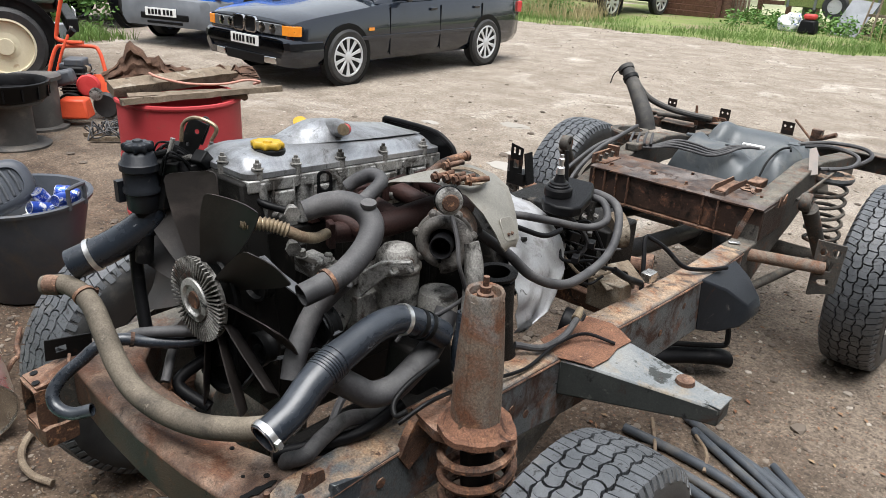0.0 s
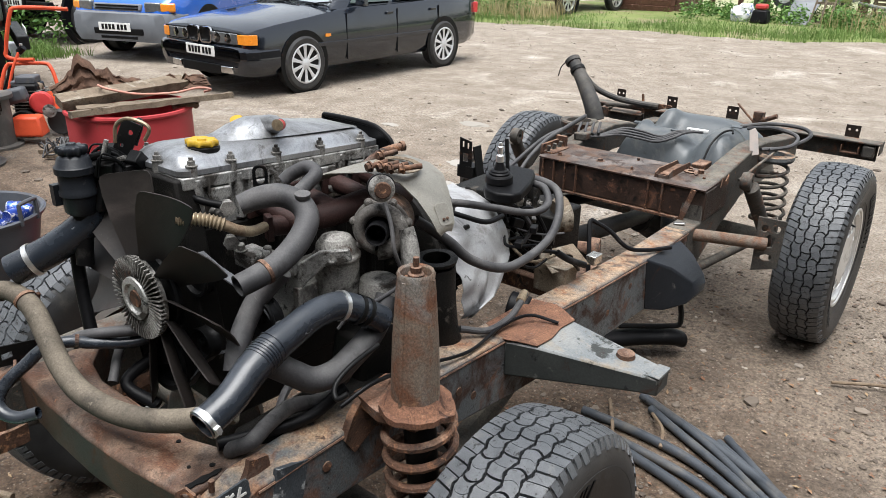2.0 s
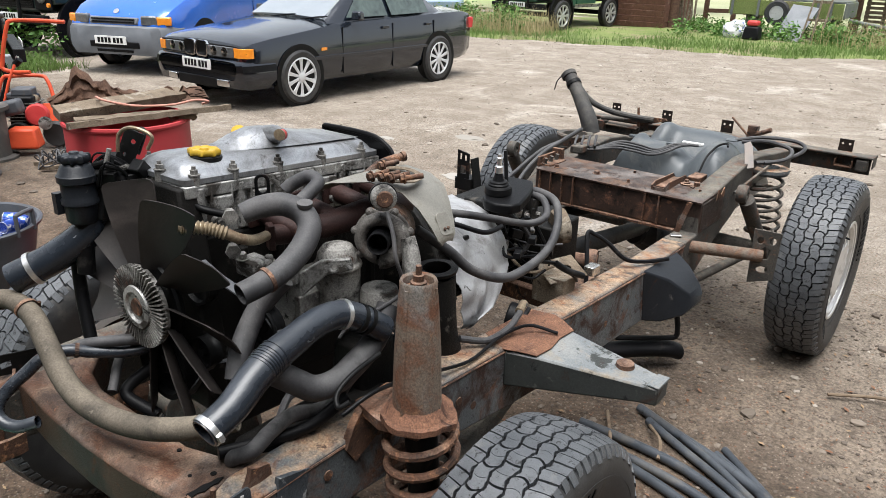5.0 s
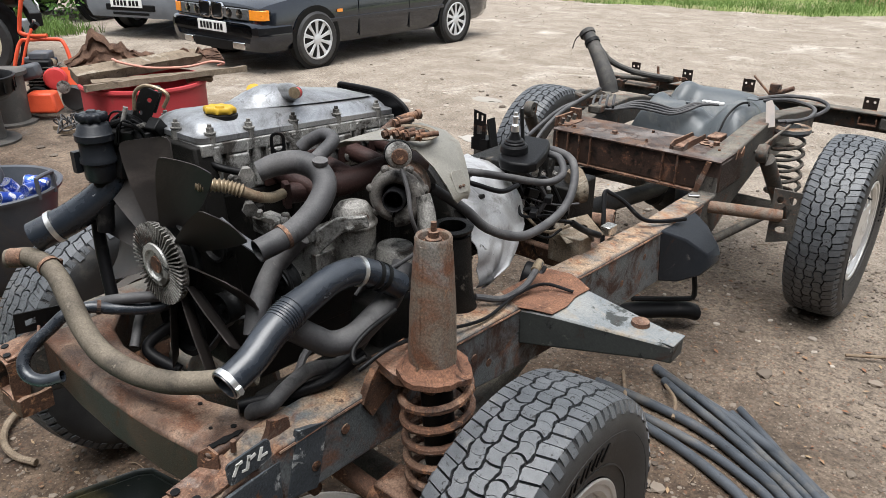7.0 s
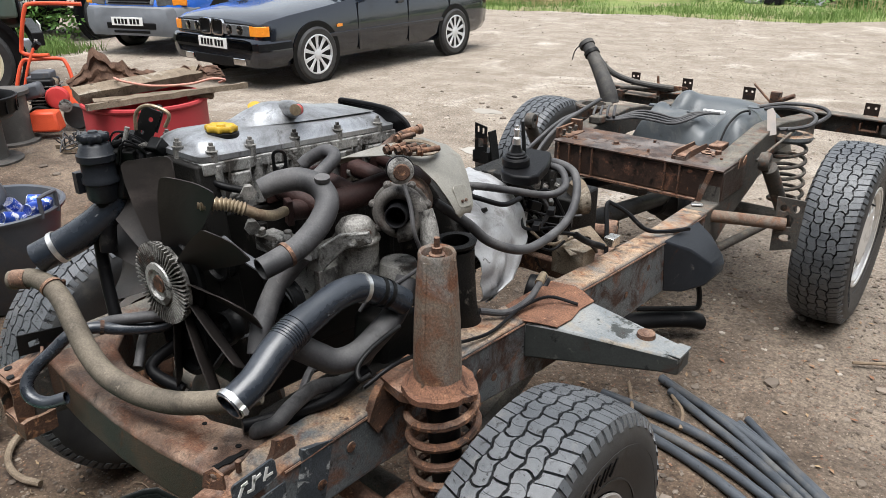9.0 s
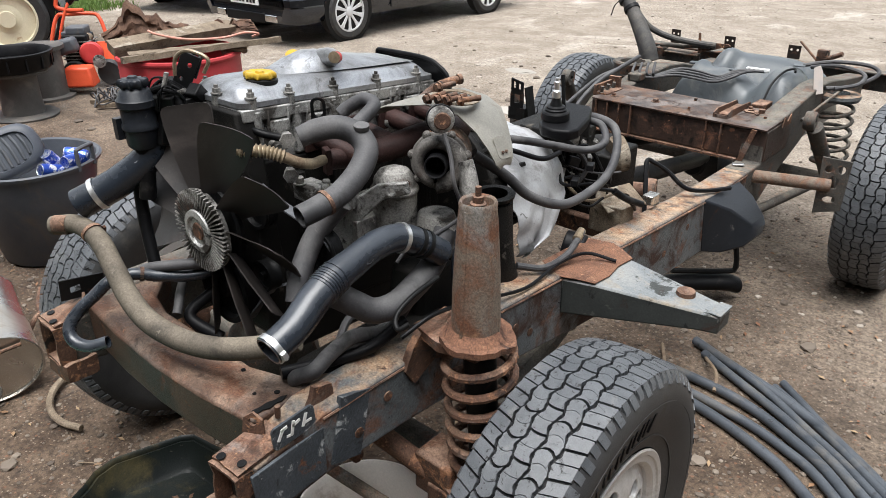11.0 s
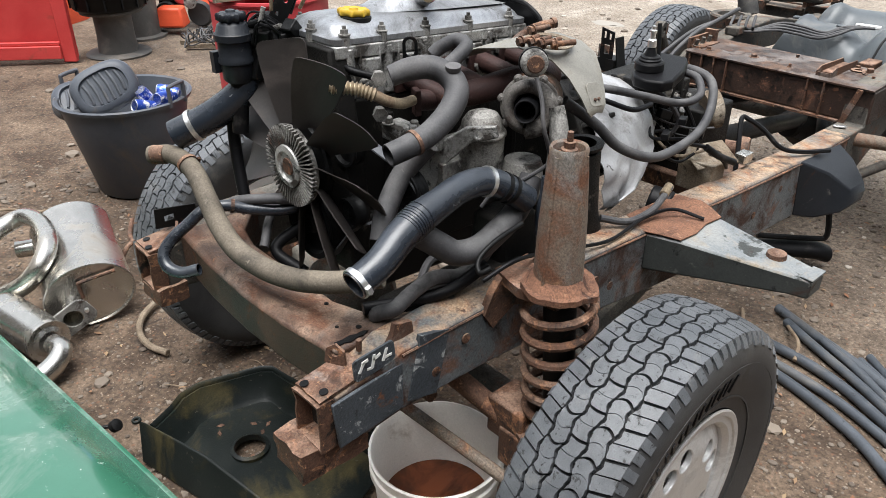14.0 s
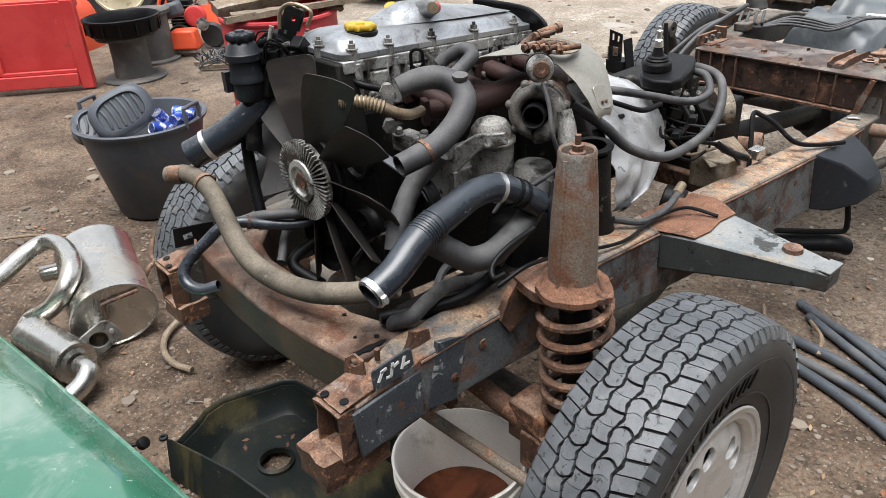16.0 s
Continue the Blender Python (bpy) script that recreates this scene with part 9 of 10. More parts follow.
for s in (1, -1):
    for pts in (((0.778, 1.62, 0.955), (0.606, 2.06, 1.295), (0.590, 2.40, 1.318), (0.778, 2.42, 0.955)), ((0.778, 2.50, 0.955), (0.590, 2.48, 1.318), (0.585, 2.95, 1.30), (0.690, 3.28, 1.12), (0.778, 3.30, 0.965))):
        bm = quad(B(), [(s * (x + 0.006), y, z) for x, y, z in pts], 0.006, (s, 0, 0.45))
        part("side_window", bm, dark_glass, body, "dark side glass", local=True)
    part("side_trim", box(B(), (s * 0.857, 2.1, 0.52), (0.012, 2.2, 0.045)), graphite, body, local=True, bevel=0.004)
    for y in (1.50, 2.46, 3.36):
        part("door_gap", box(B(), (s * 0.8425, y, 0.58), (0.0185, 0.006, 0.56)), plastic, body, local=True)
    for y in (2.30, 3.22):
        part("door_handle", box(B(), (s * 0.855, y, 0.82), (0.02, 0.13, 0.035)), graphite, body, local=True, bevel=0.008)
    mir = part("door_mirror", box(B(), (s * 0.90, 1.72, 0.985), (0.16, 0.10, 0.11), None, 0.85), graphite, body, local=True, bevel=0.02)
    part("side_repeater", box(B(), (s * 0.853, 1.17, 0.62), (0.008, 0.09, 0.035)), amber, body, local=True)
    lamp = part("head_lamp", box(B(), (s * 0.42, -0.012, 0.640), (0.42, 0.022, 0.120), Matrix.Rotation(radians(2 * s), 4, "Z")), lamp_glass, body, "glass headlamp", local=True, bevel=0.008)
    for x in (0.30, 0.48):
        part("reflector", lathe(B(), ((0.054, 0.0), (0.054, 0.003), (0.042, 0.004), (0, 0.005)), 20, axis_to((s * x, -0.0265 + 0.035 * (x - 0.30), 0.643), (0.03 * s, -1, 0))), chrome, lamp, local=True)
    part("indicator", loops(B(), [[(s * x, y, z) for z in (0.586, 0.694) for x, y in (((x0, y0), (x1, y1)) if z < 0.65 else ((x1, y1), (x0, y0)))] for x0, y0, x1, y1 in ((0.640, -0.018, 0.63, 0.03), (0.745, -0.008, 0.70, 0.06), (0.806, 0.040, 0.78, 0.08), (0.836, 0.105, 0.80, 0.12))]), amber, body, "amber indicator lens", local=True, bevel=0.004)
    part("fog_lamp", box(B(), (s * 0.47, -0.052, 0.30), (0.19, 0.03, 0.075), Matrix.Rotation(radians(6 * s), 4, "Z")), chrome, body, local=True, bevel=0.008)
    for rx, rz in ((0.105, 0.090),):
        bm = B()
        plate(bm, [(x, y) for x, y, _ in rounded(-rx, rx, -rz, rz, 0, 0.045, 6)], [[(x, y) for x, y, _ in rounded(-rx + 0.016, rx - 0.016, -rz + 0.016, rz - 0.016, 0, 0.034, 6)]], 0.03, Matrix.Translation((s * 0.112, -0.022, 0.655)) @ Matrix.Rotation(radians(90), 4, "X"))
        part("grille_ring", bm, chrome, body, "chrome grille surround", local=True)
        part("grille_core", box(B(), (s * 0.112, -0.014, 0.655), (0.18, 0.02, 0.155)), plastic, body, local=True)
    part("tail_lamp", box(B(), (s * 0.66, 4.37, 0.78), (0.26, 0.14, 0.16), Matrix.Rotation(radians(-15 * s), 4, "Z")), red_lens, body, "red tail lamp", local=True, bevel=0.015)
    for y in (0.78, 3.48):
        arch(body, s * 0.846, y, 0.33, 0.375, s)
        car_wheel(saloon, (s * 0.772, y, 0.322), 0.322, 0.205, s, car_alloy)
bm = B()
cols = (-1, -0.66, -0.33, 0, 0.33, 0.66, 1)
lower_edge = [Vector((0.66 * c, A0 + 0.05 - 0.03, 0.950 + 0.024 * (1 - c * c))) for c in cols]
upper_edge = [Vector((0.55 * c, A1 - 0.08 - 0.03, 1.322 + 0.026 * (1 - c * c))) for c in cols]
loops(bm, [lower_edge + [q + Vector((0, 0.02, -0.02)) for q in lower_edge[::-1]], upper_edge + [q + Vector((0, 0.02, -0.02)) for q in upper_edge[::-1]]])
part("windscreen", bm, light_glass, body, "sloped windscreen", local=True)
bm = quad(B(), ((-0.60, A3 - 0.06, 1.005), (0.60, A3 - 0.06, 1.005), (0.53, A2 + 0.10, 1.325), (-0.53, A2 + 0.10, 1.325)), 0.008, (0, 0.5, 0.85))
part("rear_window", bm, dark_glass, body, local=True)
part("lamp_panel", hull(B(), ((-0.008, 0.570, 0.712, 0.735, 0, 0.01), (0.034, 0.570, 0.712, 0.80, 0, 0.01), (0.14, 0.570, 0.712, 0.832, 0, 0.01))), plastic, body, local=True)
bm = hull(B(), ((-0.04, 0.28, 0.530, 0.70, 0, 0.03), (-0.055, 0.34, 0.545, 0.73, 0, 0.03), (-0.03, 0.25, 0.560, 0.80, 0, 0.03), (0.10, 0.23, 0.565, 0.845, 0, 0.03), (0.40, 0.23, 0.56, 0.862, 0, 0.03)))
bump = part("front_bumper", bm, graphite, saloon, "body-coloured bumper with black strip", local=True, sharp=40)
part("bumper_strip", hull(B(), ((-0.064, 0.41, 0.475, 0.726, 0, 0.01), (-0.038, 0.41, 0.475, 0.807, 0, 0.01), (0.10, 0.41, 0.475, 0.853, 0, 0.01), (0.40, 0.41, 0.475, 0.869, 0, 0.01))), plastic, bump, local=True)
part("air_intake", box(B(), (0, -0.052, 0.29), (0.72, 0.02, 0.11)), plastic, bump, local=True, bevel=0.01)
number_plate(bump, (0.02, -0.070, 0.485), 0.52, 0.115)
part("bonnet_badge", lathe(B(), ((0.035, 0), (0.033, 0.006), (0, 0.008)), 20, axis_to((0, 0.09, 0.735), (0, -0.5, 0.9))), chrome, body, local=True)
for x, y in ((-0.25, 1.30), (0.30, 1.32)):
    part("wiper", tube(B(), ((x, y - 0.03, 0.925), (x + 0.25, y + 0.03, 0.965), (x + 0.42, y + 0.05, 0.98)), 0.009, 6, 3), plastic, body, local=True)
for sx in (-0.33, 0.33):
    part("front_seat", box(B(), (sx, 2.35, 0.98), (0.42, 0.14, 0.5), Matrix.Rotation(radians(-12), 4, "X")), plastic, body, local=True, bevel=0.05)

# blue van with grey bumper
van = thing("panel_van", "bright blue van with grey bumper parked beside the saloon", "van", (-9.10, 4.74, 0), 23.0)
bm = hull(B(), ((0.0, 0.42, 0.72, 0.66, 0.01, 0.04), (0.06, 0.36, 0.80, 0.78, 0.02, 0.05), (0.30, 0.34, 0.95, 0.83, 0.03, 0.08), (0.75, 0.32, 1.12, 0.845, 0.04, 0.10), (1.00, 0.30, 1.22, 0.845, 0.04, 0.10), (1.55, 0.30, 1.74, 0.845, 0.04, 0.16), (1.95, 0.30, 1.92, 0.845, 0.04, 0.12), (4.5, 0.30, 1.94, 0.845, 0.04, 0.12), (4.7, 0.34, 1.88, 0.82, 0.03, 0.12)))
vb = part("van_body", bm, van_blue, van, "bright blue panels", local=True, sharp=35)
bm = hull(B(), ((-0.06, 0.32, 0.66, 0.62, 0, 0.03), (-0.03, 0.28, 0.68, 0.76, 0, 0.03), (0.10, 0.26, 0.69, 0.845, 0, 0.03), (0.42, 0.28, 0.69, 0.86, 0, 0.03)))
vbump = part("van_bumper", bm, grey_plastic, van, "moulded grey bumper", local=True, sharp=40)
part("lower_intake", box(B(), (0, -0.058, 0.42), (0.82, 0.03, 0.09)), plastic, vbump, local=True, bevel=0.02)
part("lower_slot", box(B(), (0, -0.052, 0.335), (0.60, 0.03, 0.035)), plastic, vbump, local=True)
number_plate(vbump, (-0.05, -0.078, 0.48), 0.52, 0.115)
part("van_grille", box(B(), (-0.02, 0.015, 0.745), (0.80, 0.05, 0.10), Matrix.Rotation(radians(-15), 4, "X")), grey_plastic, vb, local=True, bevel=0.02)
for k in range(2):
    part("grille_slot", box(B(), (-0.02, -0.012, 0.725 + 0.04 * k), (0.70, 0.02, 0.02)), plastic, vb, local=True)
for s in (1, -1):
    part("head_lamp", box(B(), (s * 0.55, 0.035, 0.76), (0.24, 0.09, 0.13), Matrix.Rotation(radians(10 * s), 4, "Z")), lamp_glass, vb, "glass headlamp", local=True, bevel=0.02)
    part("indicator", box(B(), (s * 0.74, 0.10, 0.755), (0.20, 0.10, 0.12), Matrix.Rotation(radians(28 * s), 4, "Z")), amber, vb, "amber indicator lens", local=True, bevel=0.02)
    for y in (0.95, 3.75):
        arch(vb, s * 0.842, y, 0.36, 0.40, s)
        car_wheel(van, (s * 0.75, y, 0.325), 0.325, 0.2, s, wheel_alloy, 6)
    bm = quad(B(), [(s * (x + 0.004), y, z) for x, y, z in ((0.84, 1.22, 1.16), (0.80, 1.72, 1.66), (0.80, 2.35, 1.70), (0.845, 2.38, 1.18))], 0.006, (s, 0, 0.1))
    part("side_window", bm, dark_glass, vb, local=True)
    part("cab_door_gap", box(B(), (s * 0.8455, 2.45, 1.0), (0.006, 0.012, 1.3)), plastic, vb, local=True)
    part("door_handle", box(B(), (s * 0.85, 2.28, 1.02), (0.02, 0.14, 0.04)), plastic, vb, local=True)
    part("van_mirror", box(B(), (s * 0.93, 1.30, 1.28), (0.14, 0.08, 0.22)), plastic, vb, local=True, bevel=0.02)
bm = quad(B(), ((-0.72, 1.03, 1.27), (0.72, 1.03, 1.27), (0.66, 1.52, 1.74), (-0.66, 1.52, 1.74)), 0.012, (0, -0.7, 0.7))
part("windscreen", bm, light_glass, vb, local=True)
part("van_badge", lathe(B(), ((0.045, 0), (0.043, 0.006), (0, 0.008)), 16, axis_to((-0.03, 0.10, 0.865), (0, -0.7, 0.7))), chrome, vb, local=True)


def four_by_four(name, label, at, turn, body_mat, rim_mat, steel, bars=True, wheels=0.38):
    """A boxy aluminium-bodied off-roader, nose along -y."""
    car = thing(name, label, "off-road vehicle", at, turn)
    bm = B()
    box(bm, (0, 0.62, 0.93), (1.02, 1.15, 0.46))
    lower = part("body_shell", bm, body_mat, car, local=True, bevel=0.03)
    part("bonnet", loops(B(), [[(-0.50, y, z - 0.02), (-0.46, y, z), (0.46, y, z), (0.50, y, z - 0.02), (0.50, y, z - 0.05), (-0.50, y, z - 0.05)] for y, z in ((0.08, 1.13), (0.12, 1.17), (0.6, 1.20), (1.22, 1.215))]), body_mat, lower, local=True, bevel=0.01)
    for s in (1, -1):
        part("front_wing", box(B(), (s * 0.70, 0.62, 0.98), (0.38, 1.12, 0.30)), body_mat, lower, local=True, bevel=0.03)
        part("wing_skirt", box(B(), (s * 0.87, 1.10, 0.74), (0.04, 0.20, 0.26)), body_mat, lower, local=True)
        part("lamp_panel", box(B(), (s * 0.66, 0.045, 0.92), (0.40, 0.03, 0.36)), plastic, lower, local=True, bevel=0.01)
        part("head_lamp", lathe(B(), ((0.10, 0), (0.10, 0.02), (0.085, 0.035), (0, 0.045)), 28, axis_to((s * 0.64, 0.03, 0.94), (0, -1, 0))), lamp_glass, lower, "round headlamp", local=True)
        part("side_lamp", lathe(B(), ((0.035, 0), (0.035, 0.03), (0, 0.035)), 16, axis_to((s * 0.80, 0.03, 1.02), (0, -1, 0))), lamp_glass, lower, local=True)
        part("indicator", lathe(B(), ((0.035, 0), (0.035, 0.03), (0, 0.035)), 16, axis_to((s * 0.80, 0.03, 0.82), (0, -1, 0))), amber, lower, local=True)
        part("door", box(B(), (s * 0.875, 1.72, 0.93), (0.05, 0.92, 0.56)), body_mat, lower, local=True, bevel=0.015)
        part("door_top", box(B(), (s * 0.84, 1.72, 1.43), (0.04, 0.90, 0.44)), body_mat, lower, local=True, bevel=0.01)
        part("side_window", box(B(), (s * 0.863, 1.74, 1.44), (0.008, 0.76, 0.34)), dark_glass, lower, local=True)
        part("rear_side", box(B(), (s * 0.865, 2.95, 0.98), (0.05, 1.45, 0.46)), body_mat, lower, local=True, bevel=0.02)
        part("rear_upper", box(B(), (s * 0.84, 2.95, 1.45), (0.04, 1.45, 0.50)), body_mat, lower, local=True, bevel=0.015)
        part("rear_window", box(B(), (s * 0.863, 2.95, 1.48), (0.008, 0.95, 0.30)), dark_glass, lower, local=True)
        part("sill", box(B(), (s * 0.86, 1.85, 0.60), (0.04, 1.5, 0.08)), dirty_alloy, lower, local=True)
        part("arch_flare", lathe(B(), ((0.47, -0.02), (0.53, -0.02), (0.53, 0.04), (0.47, 0.04)), 36, axis_to((s * 0.88, 0.58, 0.42), (s, 0, 0)), True), plastic, lower, local=True)
        for y in (0.58, 2.94):
            arch(lower, s * (0.8905 if y < 1 else 0.892), y, 0.50, 0.47, s)
            car_wheel(car, (s * 0.85, y, wheels), wheels, 0.21, s, rim_mat, 8, steel)
        part("wing_mirror", box(B(), (s * 1.0, 1.25, 1.42), (0.15, 0.06, 0.2)), plastic, lower, local=True, bevel=0.02)
    part("bulkhead", box(B(), (0, 1.25, 0.95), (1.70, 0.06, 0.6)), body_mat, lower, local=True)
    part("windscreen_frame", box(B(), (0, 1.30, 1.47), (1.62, 0.06, 0.44), Matrix.Rotation(radians(-8), 4, "X")), body_mat, lower, local=True, bevel=0.01)
    part("windscreen", box(B(), (0, 1.262, 1.47), (1.42, 0.01, 0.33), Matrix.Rotation(radians(-8), 4, "X")), light_glass, lower, local=True)
    part("roof", box(B(), (0, 2.50, 1.74), (1.62, 2.45, 0.10)), body_mat, lower, local=True, bevel=0.03)
    part("load_floor", box(B(), (0, 2.50, 0.72), (1.62, 2.4, 0.06)), black_steel, lower, local=True)
    part("tail_panel", box(B(), (0, 3.66, 1.2), (1.7, 0.05, 0.9)), body_mat, lower, local=True)
    part("bumper", box(B(), (0, -0.08, 0.60), (1.68, 0.12, 0.14)), black_steel, lower, "black steel bumper", local=True, bevel=0.01)
    gr = part("grille", box(B(), (0, 0.035, 0.93), (0.84, 0.03, 0.34)), plastic, lower, local=True)
    for k in range(9):
        part("grille_bar", box(B(), (0, 0.012, 0.78 + 0.0375 * k), (0.80, 0.014, 0.012)), black_steel, gr, local=True)
    number_plate(lower, (0.0, -0.155, 0.64), 0.5, 0.11)
    if bars:
        part("bull_bar", tube(B(), [(x, -0.20, z) for x, z in ((-0.36, 0.55), (-0.38, 0.9), (-0.30, 1.10), (0.30, 1.10), (0.38, 0.9), (0.36, 0.55))], 0.03, 12, 4), black_steel, lower, "black tubular bull bar", local=True)
        for s in (1, -1):
            part("spot_lamp", lathe(B(), ((0.06, -0.05), (0.09, -0.02), (0.09, 0.02), (0, 0.03)), 24, axis_to((s * 0.16, -0.13, 0.95), (0, -1, 0))), black_steel, lower, local=True)
    part("axle_beam", rod(B(), (-0.7, 0.58, wheels), (0.7, 0.58, wheels), 0.06, None, 12), black_steel, lower, local=True)
    part("axle_beam", rod(B(), (-0.7, 2.94, wheels), (0.7, 2.94, wheels), 0.06, None, 12), black_steel, lower, local=True)
    return car


four_by_four("off_roader", "mid-green off-road station wagon parked in long grass", (-9.55, 16.05, 0), -4, rover_green, wheel_alloy, False)
four_by_four("off_roader", "dark green off-roader with bull bar parked in weeds", (-12.1, 4.7, 0), 12, rover_dark, dirty_alloy, True)
four_by_four("off_roader", "sage green old off-roader with cream steel wheels", (-8.02, 2.79, 0), 160, sage, cream, True, False, 0.40)
tagged(part("red_body_panel", box(B(), (-19.8, 7.4, 0.42), (2.2, 1.4, 0.9)), red_paint, None, bevel=0.12), "red car body half hidden in weeds", "car body")
far = thing("hatchback_car", "pale blue car parked far behind the saloon", "car", (-11.6, 15.2, 0), 60)
bm = hull(B(), ((0.0, 0.3, 0.6, 0.7, 0.01, 0.05), (0.1, 0.22, 0.72, 0.8, 0.02, 0.06), (1.2, 0.2, 0.92, 0.83, 0.03, 0.06), (3.4, 0.2, 0.95, 0.83, 0.03, 0.06), (3.9, 0.3, 0.9, 0.78, 0.02, 0.06)))
hb = part("car_body", bm, pale_blue, far, local=True)
bm = loops(B(), [[(0.75, y0, 0.9), (w, y, z), (-w, y, z), (-0.75, y0, 0.9)] for y0, y, z, w in ((1.1, 1.3, 0.95, 0.68), (1.7, 1.8, 1.36, 0.56), (3.2, 3.1, 1.38, 0.56), (3.75, 3.65, 0.98, 0.66))])
part("cabin", bm, dark_glass, hb, local=True)
for s in (1, -1):
    for y in (0.75, 3.15):
        arch(hb, s * 0.826, y, 0.32, 0.36, s)
        car_wheel(far, (s * 0.75, y, 0.3), 0.3, 0.19, s, wheel_alloy, 7)

# ---- verge, field and far things ----
def leafy(name, c1, c2, trans=0.25):
    m, t, p = nodes_of(name)
    g = t.nodes.new("ShaderNodeNewGeometry")
    n = noise_node(t, place(t), 1.3, 4, 0.6)
    c = mix(t, g.outputs["Random Per Island"], c1, c2)
    hsv = t.nodes.new("ShaderNodeHueSaturation")
    t.links.new(c, hsv.inputs["Color"])
    t.links.new(mixf(t, n, 0.6, 1.4), hsv.inputs["Value"])
    t.links.new(hsv.outputs[0], p.inputs["Base Color"])
    p.inputs["Roughness"].default_value = 0.6
    p.inputs["Specular IOR Level"].default_value = 0.25
    p.inputs["Subsurface Weight"].default_value = 0.0
    return m


grass_mat = leafy("verge_grass", (0.070, 0.130, 0.026), (0.155, 0.235, 0.062))
dry_mat = leafy("dry_stalks", (0.30, 0.24, 0.12), (0.42, 0.36, 0.20))
weed_mat = leafy("weed_leaves", (0.05, 0.12, 0.025), (0.12, 0.22, 0.05))
tree_mat = leafy("tree_leaves", (0.025, 0.06, 0.018), (0.07, 0.13, 0.035))
turf_mat = surface("rough_turf", (0.10, 0.135, 0.04), (0.17, 0.20, 0.07), (0.85, 0.95), 0, 1.2, 40, 0.6, (((0.22, 0.175, 0.115), 0.9, 0.50, 0.62, 0.95, 0),), 0.2)
field_mat = surface("pale_hay_field", (0.26, 0.27, 0.16), (0.35, 0.36, 0.23), (0.9, 0.95), 0, 0.15, 12, 0.3, (((0.22, 0.30, 0.09), 0.08, 0.5, 0.7, 0.95, 0),), 0.1)

EDGE = ((-40, 11.5), (-14, 12.2), (-9.1, 13.4), (-6.0, 14.5), (-3.4, 14.8), (-1.3, 16.3), (2.0, 18.0), (8.0, 19.5), (40, 22))


def edge_y(x):
    """Where the gravel meets the verge."""
    return float(np.interp(x, [e[0] for e in EDGE], [e[1] for e in EDGE])) + 0.12 * math.sin(x * 3.1) + 0.08 * math.sin(x * 7.7)


def sheet(name, label, x0, x1, nx, depth, rows, mat, z, cat):
    bm = B()
    g = []
    for j in range(rows + 1):
        g.append([])
        for i in range(nx + 1):
            x = x0 + (x1 - x0) * i / nx
            y0 = edge_y(x)
            y = y0 + depth * (j / rows) ** 1.5
            g[-1].append(bm.verts.new((x, y, z * min(1, j) + height_at(x, y) - (0.02 if j == 0 else -0.01 - 0.05 * noise.noise((x * 0.6, y * 0.6, 3))))))
    for a, b in zip(g, g[1:]):
        for i in range(nx):
            bm.faces.new((a[i], a[i + 1], b[i + 1], b[i]))
    return tagged(part(name, bm, mat), label, cat, "", "structure")


sheet("verge", "rough green grass verge along the edge of the yard", -40, 20, 240, 8.5, 16, turf_mat, 0.03, "grass verge")
bm = B()
loops(bm, [[(-260, y, z), (200, y, z), (200, y, z - 0.3), (-260, y, z - 0.3)] for y, z in ((22.5, 0.05), (40, 0.2), (90, 0.6), (200, 1.2))])
tagged(part("field", bm, field_mat), "pale hay field beyond the fence", "field", "", "structure")


def blades(name, label, spots, mat, hmin, hmax, width, lean_by, seed, cat="grass"):
    """Many single blades as one mesh."""
    rnd = random.Random(seed)
    vs, fs = [], []
    for x, y, z, k in spots:
        for _ in range(k):
            a = rnd.uniform(0, 6.283)
            h = rnd.uniform(hmin, hmax)
            ox, oy = rnd.gauss(0, 0.07), rnd.gauss(0, 0.07)
            lx, ly = lean_by * h * rnd.gauss(0, 1), lean_by * h * rnd.gauss(0, 1)
            w = width * rnd.uniform(0.6, 1.3)
            dx, dy = w * math.cos(a), w * math.sin(a)
            n = len(vs)
            bx, by = x + ox, y + oy
            vs += [(bx - dx, by - dy, z), (bx + dx, by + dy, z), (bx + dx * 0.6 + lx * 0.4, by + dy * 0.6 + ly * 0.4, z + h * 0.6), (bx - dx * 0.6 + lx * 0.4, by - dy * 0.6 + ly * 0.4, z + h * 0.6), (bx + lx, by + ly, z + h)]
            fs += [(n, n + 1, n + 2, n + 3), (n + 3, n + 2, n + 4)]
    me = bpy.data.meshes.new(name)
    me.from_pydata(vs, [], fs)
    me.materials.append(mat)
    return tagged(new(name, me), label, cat, "", "stuff")


rnd = random.Random(11)
spots = []
for _ in range(5200):
    x = rnd.uniform(-13, 3.5)
    y = edge_y(x) + abs(rnd.gauss(0, 1.6)) - 0.05
    if -7.6 < x < -6.1 and y > edge_y(x) + 0.3 and rnd.random() < 0.85:
        continue
    spots.append((x, y, height_at(x, y), 4))
blades("verge_grass", "bright green uncut grass on the verge", spots, grass_mat, 0.05, 0.22, 0.006, 0.35, 1)
spots = [(rnd.uniform(-11.5, -8.0), rnd.uniform(13.9, 15.9), 0, 3) for _ in range(420)] + [(rnd.uniform(-3.0, 0.5), rnd.uniform(17.5, 20), 0, 3) for _ in range(300)]
blades("tall_grass", "tall straw-coloured grass stalks", spots, dry_mat, 0.25, 0.75, 0.006, 0.25, 2)
spots = [(rnd.uniform(-15.5, -9.9), rnd.uniform(2.2, 4.3), 0, 4) for _ in range(1500)] + [(rnd.uniform(-12.6, -9.9), rnd.uniform(3.2, 4.6), 0, 5) for _ in range(500)]
blades("weedy_grass", "rough weeds and grass between the parked vehicles", spots, grass_mat, 0.05, 0.20, 0.007, 0.35, 3)


